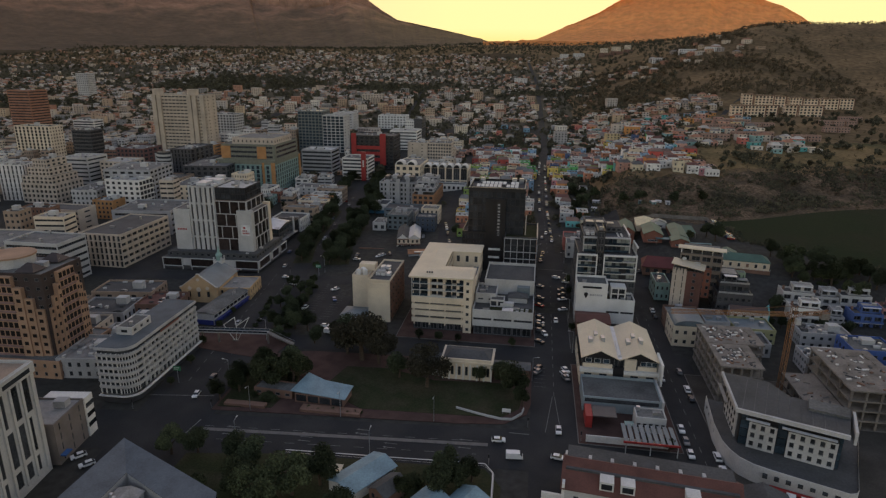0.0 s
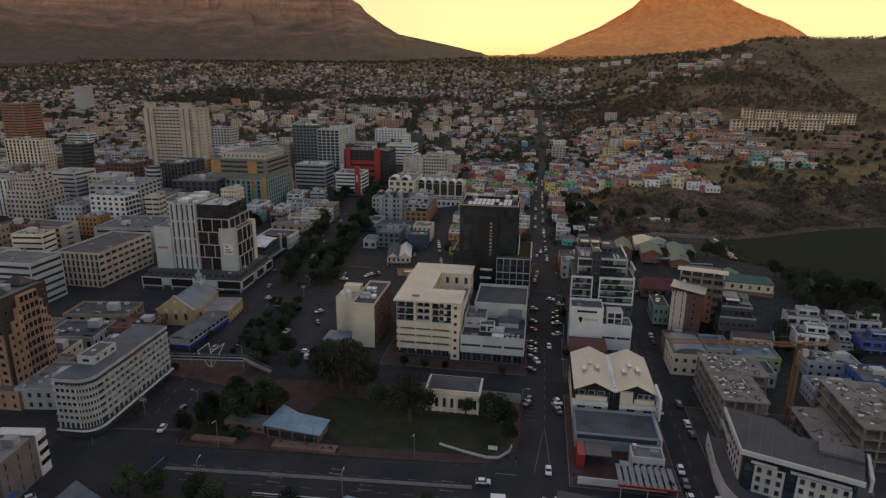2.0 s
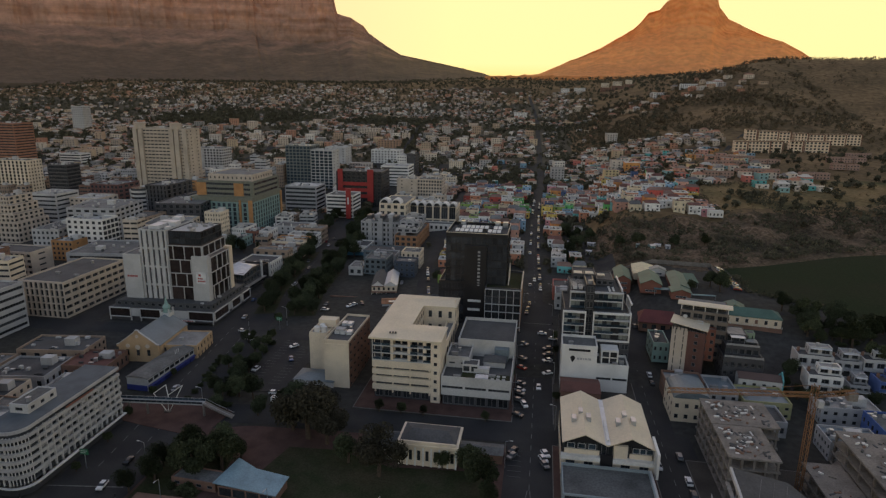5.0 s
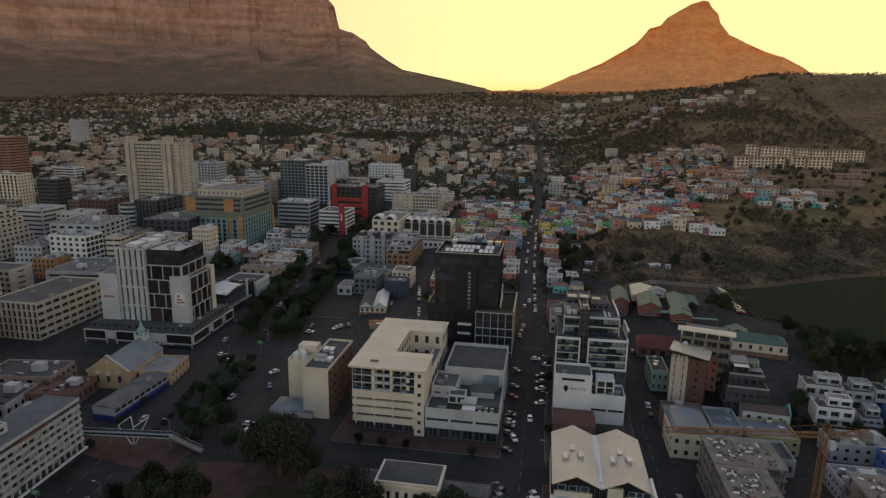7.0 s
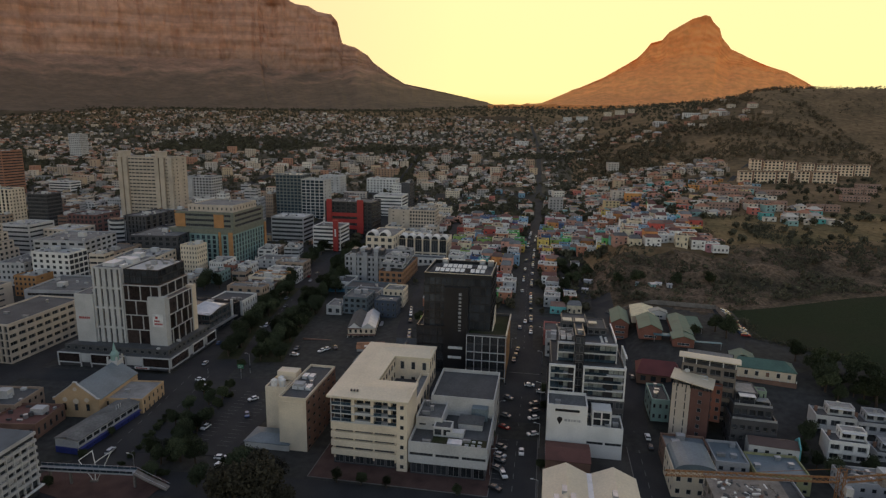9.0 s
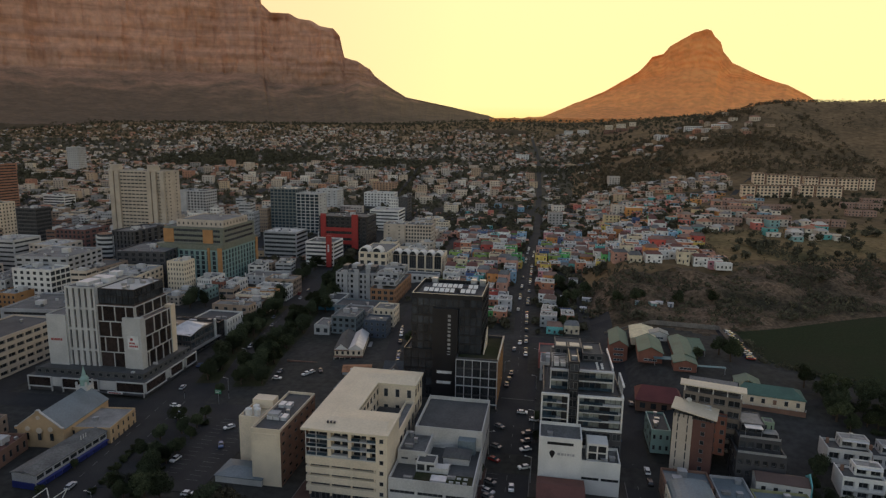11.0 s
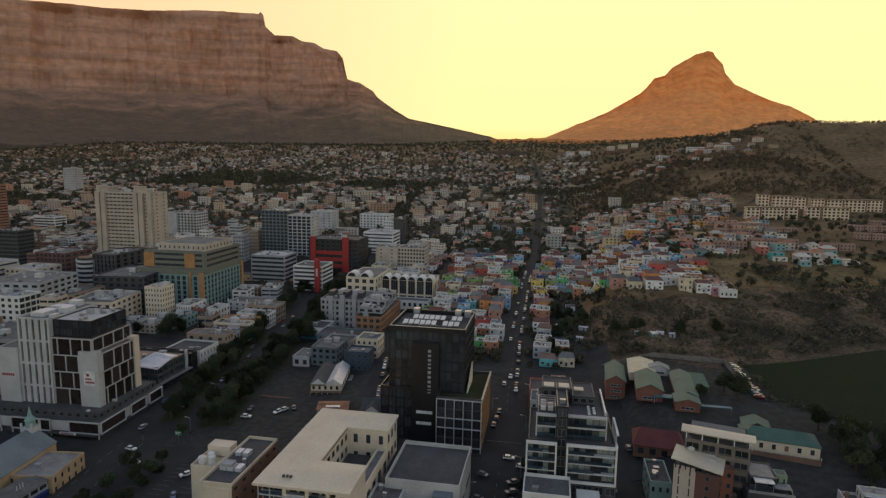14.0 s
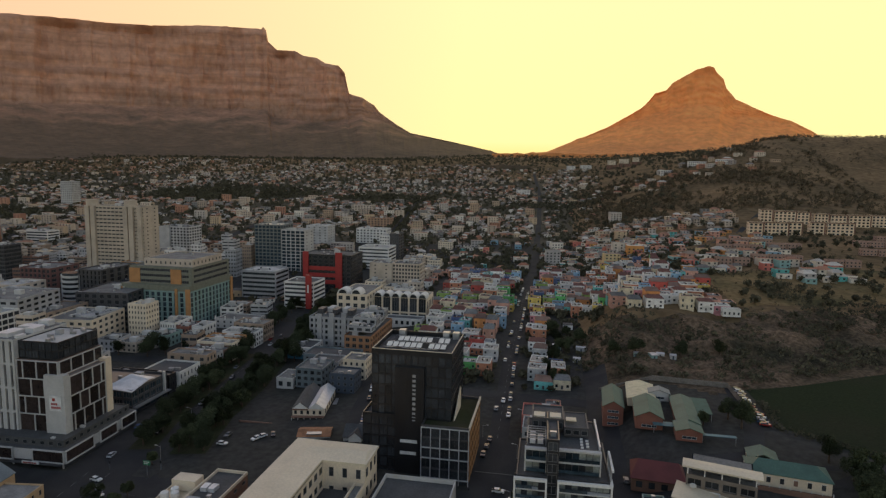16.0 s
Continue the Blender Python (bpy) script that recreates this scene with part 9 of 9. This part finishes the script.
def far_house(x, y, w, d, h, a, kind):
    hs = near_hs if y < 900 and x > -120 else far_hs
    z = ground(x, y) - 1.5
    c, s_ = math.cos(a), math.sin(a)

    def P(u, v, k):
        return (x + u * c - v * s_, y + u * s_ + v * c, z + k)

    i = len(hs.v)
    h2 = h + 1.5
    hs.v += [P(-w, -d, 0), P(w, -d, 0), P(w, d, 0), P(-w, d, 0), P(-w, -d, h2), P(w, -d, h2), P(w, d, h2), P(-w, d, h2)]
    for f in ((0, 1, 5, 4), (1, 2, 6, 5), (2, 3, 7, 6), (3, 0, 4, 7), (4, 5, 6, 7)):
        hs.f.append(tuple(i + k for k in f))
        hs.m.append(0)
    n = 2 if w < 7 else 4
    for st in range(max(1, int(h / 3))):
        zz = 1.5 + 1.0 + st * 3
        for k in range(n):
            u = -w + 2 * w * (k + 0.5) / n
            hs.quad(P(u - 0.8, -d - 0.06, zz), P(u + 0.8, -d - 0.06, zz), P(u + 0.8, -d - 0.06, zz + 1.4), P(u - 0.8, -d - 0.06, zz + 1.4), 2)
    i = len(hs.v)
    o = 0.4
    if kind:
        r = h2 + min(w, d) * 0.55
        hs.v += [P(-w - o, -d - o, h2), P(w + o, -d - o, h2), P(w + o, d + o, h2), P(-w - o, d + o, h2), P(-w * 0.45, 0, r), P(w * 0.45, 0, r)]
        for f in ((0, 1, 5, 4), (1, 2, 5), (2, 3, 4, 5), (3, 0, 4)):
            hs.f.append(tuple(i + k for k in f))
            hs.m.append(1)
    else:
        hs.v += [P(-w + 0.2, -d + 0.2, h2 + 0.05), P(w - 0.2, -d + 0.2, h2 + 0.05), P(w - 0.2, d - 0.2, h2 + 0.05), P(-w + 0.2, d - 0.2, h2 + 0.05)]
        hs.f.append((i, i + 1, i + 2, i + 3))
        hs.m.append(1)


def far_tree(x, y, r, n=26):
    z = ground(x, y)
    for k in range(n):
        d = Vector((rng.gauss(0, 1), rng.gauss(0, 1), rng.gauss(0, 1))).normalized() * (0.35 + 0.65 * rng.random())
        p = Vector((x + d.x * r, y + d.y * r, z + r * 0.95 + d.z * r * 0.8))
        a = Vector((rng.gauss(0, 1), rng.gauss(0, 1), rng.gauss(0, 1))).normalized()
        b = a.orthogonal().normalized()
        q = r * rng.uniform(0.2, 0.42)
        ts.quad(tuple(p - a * q), tuple(p + b * q), tuple(p + a * q), tuple(p - b * q))


y = 560.0
while y < 2400:
    step = 9.0 + (y - 560) * 0.0028
    x = -700.0 - y * 0.75
    while x < 460:
        xx, yy = x + rng.uniform(-3, 3), y + rng.uniform(-1.6, 1.6) + 4 * math.sin(x * 0.011)
        dn = density(xx, yy)
        if dn > 0 and free(xx - 5, xx + 5, yy - 5, yy + 5):
            u = rng.random()
            share = 0.9 if yy < 1050 and xx > -140 else 0.7
            if u < dn * share:
                big = rng.random() < (0.10 if yy < 1200 and xx < -60 else 0.03)
                h = rng.choice((2.6, 2.8, 3.2, 5.4)) if not big else rng.uniform(7, 17 if yy < 1300 else 11)
                far_house(xx, yy, rng.uniform(2.8, 5.0) * (1.9 if big else 1), rng.uniform(2.4, 4.0) * (1.5 if big else 1), h, 0.14 + rng.gauss(0, 0.12), (rng.random() < (0.85 if yy > 1000 else 0.35)) and not big)
            elif u < dn * share + 0.35:
                far_tree(xx, yy, rng.uniform(2.4, 4.6), 20 if yy < 1300 else 13)
        x += step
    y += step
for a, c in zip(BOULEVARD[4:7], BOULEVARD[5:8]):
    n = int(math.hypot(c[0] - a[0], c[1] - a[1]) / 5)
    for k in range(n):
        x, y = a[0] + (c[0] - a[0]) * k / n, a[1] + (c[1] - a[1]) * k / n
        if y > 555:
            for off in (-8, 8):
                if rng.random() < (0.9 if y < 640 else 0.5):
                    far_tree(x + off + rng.uniform(-2, 2), y, rng.uniform(3, 5), 50)
for k in range(2200):
    x, y = rng.uniform(-100, 130), rng.uniform(385, 800)
    if free(x - 1.2, x + 1.2, y - 1.2, y + 1.2) and (x < 40 or y > 500):
        far_tree(x, y, rng.uniform(1.5, 3.0), 60)
for k in range(520):
    x, y = rng.uniform(40, 430), rng.uniform(495, 960)
    if free(x - 2, x + 2, y - 2, y + 2):
        far_tree(x, y, rng.uniform(1.8, 3.8), 60)
for k in range(5000):
    x, y = rng.uniform(-1900, 460), rng.uniform(800, 2480)
    if x < 30 + (y - 500) * 0.3 and x > -700 - y * 0.8:
        far_tree(x, y, rng.uniform(2.5, 5.5))
for k in range(1500):
    x, y = rng.uniform(-2100, 900), rng.uniform(2250, 3000)
    far_tree(x, y, rng.uniform(4, 8), 12)
# scrub and trees of the eastern hill
trees_mesh, ts = ts, Soup()
for k in range(7000):
    x, y = rng.uniform(36, 900), rng.uniform(436, 2100)
    if x > 85 + (y - 520) * 0.30 or (x > 40 and y < 520):
        g = noise.noise(Vector((x * 0.008, y * 0.008, 9)))
        if free(x - 3, x + 3, y - 3, y + 3) and (g > 0.0 or rng.random() < 0.25):
            far_tree(x, y, rng.uniform(0.7, 2.6) * (1 + max(0, y - 800) / 800), 9)
tagged(new("hill_scrub", ts.mesh("hill_scrub", [SCRUB])), "olive scrub and bushes scattered over the hillside", "scrub", kind="stuff")
ts = trees_mesh
for k in range(8800):
    x, y = rng.uniform(40, 330), rng.uniform(404, 640)
    g = noise.noise(Vector((x * 0.03, y * 0.03, 2)))
    if y > rim(x) + 3 and free(x - 1, x + 1, y - 1, y + 1) and g + rng.uniform(-0.3, 0.3) > (-0.05 if y < rim(x) + 95 else 0.35):
        far_tree(x, y, rng.uniform(0.7, 2.3), 14)
for k in range(420):
    f = rng.random()
    x, y = float(np.interp(f, [0, 0.3, 0.5, 1], [113, 113, 141, 230])), float(np.interp(f, [0, 0.3, 0.5, 1], [398, 352, 333, 280]))
    if free(x - 1, x + 1, y - 1, y + 1):
        far_tree(x + abs(rng.gauss(0, 2.2)), y + abs(rng.gauss(0, 2.2)), rng.uniform(0.4, 1.3), 12)
trees_mesh, ts = ts, Soup()
for k in range(3600):
    x, y = rng.uniform(70, 520), rng.uniform(1000, 1560)
    g = noise.noise(Vector((x * 0.01, y * 0.01, 6)))
    if g + rng.uniform(-0.35, 0.35) > (-0.15 if y < 1250 else 0.1) and free(x - 3, x + 3, y - 3, y + 3):
        far_tree(x, y, rng.uniform(2.5, 5), 22)
tagged(new("wooded_slope_trees", ts.mesh("wooded_slope_trees", [SCRUB])), "dark woods on the slope above the flats", "trees", kind="stuff")
ts = trees_mesh
for k in range(5200):
    x, y = rng.uniform(-1200, 120), rng.uniform(960, 1580)
    if park(x, y) < 1.0 + rng.uniform(-0.15, 0.1):
        far_tree(x, y, rng.uniform(3, 6), 20)
# villas below the peak
for k in range(46):
    x, y = rng.uniform(140, 420), rng.uniform(1240, 1480)
    far_house(x, y, rng.uniform(5, 9), rng.uniform(4, 6), rng.choice((4, 6, 7)), 0.1 + rng.gauss(0, 0.1), rng.random() < 0.4)
for k in range(420):
    x, y = rng.uniform(60, 250), rng.uniform(600, 1010)
    if free(x - 6, x + 6, y - 6, y + 6):
        far_house(x, y, rng.uniform(3.5, 5.5), rng.uniform(3.5, 5), rng.choice((3.5, 6)), 0.1 + rng.gauss(0, 0.15), rng.random() < 0.3)
tagged(new("painted_houses", near_hs.mesh("painted_houses", [VIVID, FARR, GLASS])), "crowd of painted houses with flat and red roofs", "houses", kind="stuff")
tagged(new("far_houses", hs.mesh("far_houses", [FARW, FARR, GLASS])), "crowd of pale houses with grey and red roofs on the slope", "houses", kind="stuff")
tagged(new("far_trees", ts.mesh("far_trees", [FARLEAF])), "dark green trees and scrub scattered over the slopes", "trees", kind="stuff")

# ---- cars and street furniture ----
TYRE = material("tyre_rubber", (0.02, 0.02, 0.02), 0.9)
wh = Soup()
wh.beam((-0.11, 0, 0), (0.11, 0, 0), 0.32, 12)
WHEEL = wh.mesh("wheel", [TYRE])
CARS, NEAR = [], []
for cname, col, van in (("white", (0.75, 0.75, 0.74), 0), ("silver", (0.42, 0.43, 0.45), 0), ("black", (0.02, 0.02, 0.022), 0), ("grey", (0.14, 0.145, 0.15), 0), ("red", (0.32, 0.03, 0.025), 0), ("blue", (0.05, 0.09, 0.2), 0), ("white", (0.75, 0.75, 0.74), 1)):
    c = thing("car" if not van else "van", (0, -500, -70), cname + (" parked hatchback on the street" if not van else " delivery van on the road"), "car" if not van else "van", "cars on the streets")
    paint = material(cname + "_car_paint", col, 0.25, 1.0, 0.1)
    prof = [(-2.05, 0.35), (-2.1, 0.7), (-1.95, 0.95), (-1.0, 1.0), (1.2, 1.02), (2.0, 1.0), (2.1, 0.7), (2.08, 0.35)] if not van else [(-2.4, 0.35), (-2.45, 0.9), (-2.2, 1.15), (-1.6, 2.0), (-1.2, 2.15), (2.3, 2.15), (2.4, 1.9), (2.4, 0.35)]
    s = Soup()
    hw = 0.86 if not van else 0.95
    n = len(prof)
    for k in range(n):
        (ay, az), (by, bz) = prof[k], prof[(k + 1) % n]
        s.quad((-hw, ay, az), (-hw, by, bz), (hw, by, bz), (hw, ay, az))
    s.poly([(hw, y, z) for y, z in prof])
    s.poly([(-hw, y, z) for y, z in reversed(prof)])
    if not van:
        s.quad((-0.66, -0.35, 1.46), (0.66, -0.35, 1.46), (0.66, 1.35, 1.44), (-0.66, 1.35, 1.44))
    part("body", s.mesh("body", [paint]), c)
    s = Soup()
    lo = [(-0.82, -1.05, 0.99), (0.82, -1.05, 0.99), (0.82, 1.95, 1.0), (-0.82, 1.95, 1.0)] if not van else [(-0.9, -2.22, 1.2), (0.9, -2.22, 1.2), (0.9, -1.1, 1.25), (-0.9, -1.1, 1.25)]
    hi = [(-0.66, -0.35, 1.45), (0.66, -0.35, 1.45), (0.66, 1.35, 1.43), (-0.66, 1.35, 1.43)] if not van else [(-0.96, -1.64, 1.98), (0.96, -1.64, 1.98), (0.96, -1.1, 1.95), (-0.96, -1.1, 1.95)]
    for k in range(4):
        j = (k + 1) % 4
        s.quad(lo[k], lo[j], hi[j], hi[k])
    part("cabin_glass", s.mesh("cabin_glass", [GLASS]), c)
    CARS.append(c)
    near = copy_thing(c, pose(0, -500, -70))
    for x in (-0.78, 0.78):
        for y in (-1.3, 1.3):
            part("wheel", WHEEL, near, at=T(x, y, 0.32))
    NEAR.append(near)
    s = Soup()
    for x in (-0.78, 0.78):
        for y in (-1.3, 1.3):
            s.beam((x - 0.11, y, 0.32), (x + 0.11, y, 0.32), 0.32, 8)
    tagged(part("running_gear", s.mesh("running_gear", [TYRE]), c), kind="stuff")


def car(x, y, rz, k=None):
    c = (NEAR if y < 235 else CARS)[rng.choice((0, 0, 1, 1, 2, 2, 2, 3, 3, 3, 4, 5)) if k is None else k]
    copy_thing(c, pose(x, y, ground(x, y) + (0.15 if abs(y) < 500 else 0.1), 0, 0, rz))


rng = random.Random(3)
for x, y, rz, k in ((-9, 160.8, 95, 0), (-4, 153.4, 95, 6), (9, 169, 0, 0), (8.5, 155, 80, 0), (10, 255, 2, 0), (11, 306, 88, 0), (5, 240, 20, 0), (-129, 288, 80, 0), (-121, 279, 85, 0), (-127, 133, -40, 0), (-122, 130, -40, 0),
                    (-112, 170, 10, 0), (16, 301, 85, 0), (-123, 282, 50, 1), (-101, 323, 90, 0), (6, 383, 0, 0), (-88, 232, 95, 0), (-84, 226, 80, 6), (12, 206, 25, 0), (12.6, 209, 25, 0), (12.4, 203, 25, 3), (2.5, 209, -30, 2), (2.3, 206, -30, 3)):
    car(x, y, rz, k)
for y in np.arange(232, 296, 2.8):
    if rng.random() < 0.38:
        car(3.0, float(y), 62 + rng.uniform(-4, 4))
    if rng.random() < 0.3:
        car(13.4, float(y), -62 + rng.uniform(-4, 4))
for y in np.arange(330, 640, 6.2):
    if rng.random() < 0.45:
        car(float(np.interp(y, [330, 345, 440, 600, 640], [14, 10.3, 7.3, 6.0, 6.8])), float(y), rng.choice((0, 180)))
    if rng.random() < 0.3:
        car(float(np.interp(y, [330, 345, 440, 600, 640], [3, 4.4, 1.9, 0.6, 1.4])), float(y), rng.choice((0, 180)))
for y in np.arange(150, 330, 6.5):
    if rng.random() < 0.35:
        car(54.2, float(y), 180)
    if rng.random() < 0.2:
        car(46.8, float(y), 0)
for x, y in ((-103, 331), (-88, 331), (-84, 333), (-89.5, 329), (-104, 250), (-98, 275), (-94, 262)):
    car(x, y, rng.uniform(-40, 60))
for y in np.arange(335, 400, 5.5):
    if rng.random() < 0.7:
        car(-48 - (y - 335) * 0.2, float(y), 10)
for k in range(14):
    x, y = place(rng.choice((4, 8, 15, 19)), rng.uniform(10, 330))
    car(x, y, 8 + rng.choice((0, 180)))
for k in range(16):
    car(109.5 + rng.uniform(-0.8, 0.8), 356 + k * 2.5, 70 + rng.uniform(-10, 10))

l = thing("street_lamp", (0, -520, -70), "grey steel street lamp with a single arm", "street lamp", "street lamps")
s = Soup()
s.beam((0, 0, 0), (0, 0, 9), 0.11, 8, r2=0.07)
s.beam((0, 0, 9), (1.6, 0, 9.4), 0.06, 6)
part("pole", s.mesh("pole", [STEEL]), l)
slab("lamp_head", l, 1.4, 2.2, -0.15, 0.15, 9.3, 9.45, LGREY)
for x, y, r in ((-90, 164.5, -90), (-60, 166, -90), (-30, 168.2, -90), (-85, 145, 90), (-45, 146.5, 90), (0.4, 200, 0), (0.6, 240, 0), (0.6, 275, 0), (15.8, 225, 180), (15.8, 260, 180), (15.8, 295, 180), (1, 345, 0), (15.8, 330, 180), (15.8, 365, 180), (-105, 180, 180), (-107, 215, 180), (-112, 300, 180), (-122, 335, 180)):
    copy_thing(l, pose(x, y, 0.1, 0, 0, r))
g = thing("traffic_light", (0, -540, -70), "black traffic light on a grey post", "traffic light", "traffic lights")
s = Soup()
s.beam((0, 0, 0), (0, 0, 3.4), 0.07, 8)
part("post", s.mesh("post", [STEEL]), g)
slab("signal_box", g, -0.2, 0.2, -0.2, 0.1, 2.5, 3.6, BLACK)
for x, y in ((-103, 163.5), (-128, 159), (-0.5, 170), (15.5, 165), (-11, 149), (15.5, 305), (1, 305), (0.5, 319), (15.8, 319), (-112, 300), (-130, 296)):
    copy_thing(g, pose(x, y, 0.1, 0, 0, rng.uniform(0, 360)))
for x, y in ((place(4, 14)), (place(30, 128))):
    b = thing("road_sign", (x, y, 0), "green direction sign on a steel post beside the road", "road sign", "direction signs")
    s = Soup()
    s.beam((0, 0, 0), (0, 0, 6.5), 0.12, 8)
    part("post", s.mesh("post", [STEEL]), b)
    slab("sign_face", b, -1.4, 1.4, -0.18, -0.12, 4.8, 6.6, material("sign_green", (0.02, 0.18, 0.09), 0.6))
    bars(b, T(-1.1, -0.19, 5.9), (0.6, 0.9, 0.4), 0.2, LETTER, 0.12)
    bars(b, T(-1.1, -0.19, 5.3), (0.9, 0.5), 0.2, LETTER, 0.12)
for t in list(TREES.values()) + CARS + NEAR + [h[0] for h in HOUSES] + [l, g]:
    for o in [*t.children_recursive, t]:
        bpy.data.objects.remove(o)
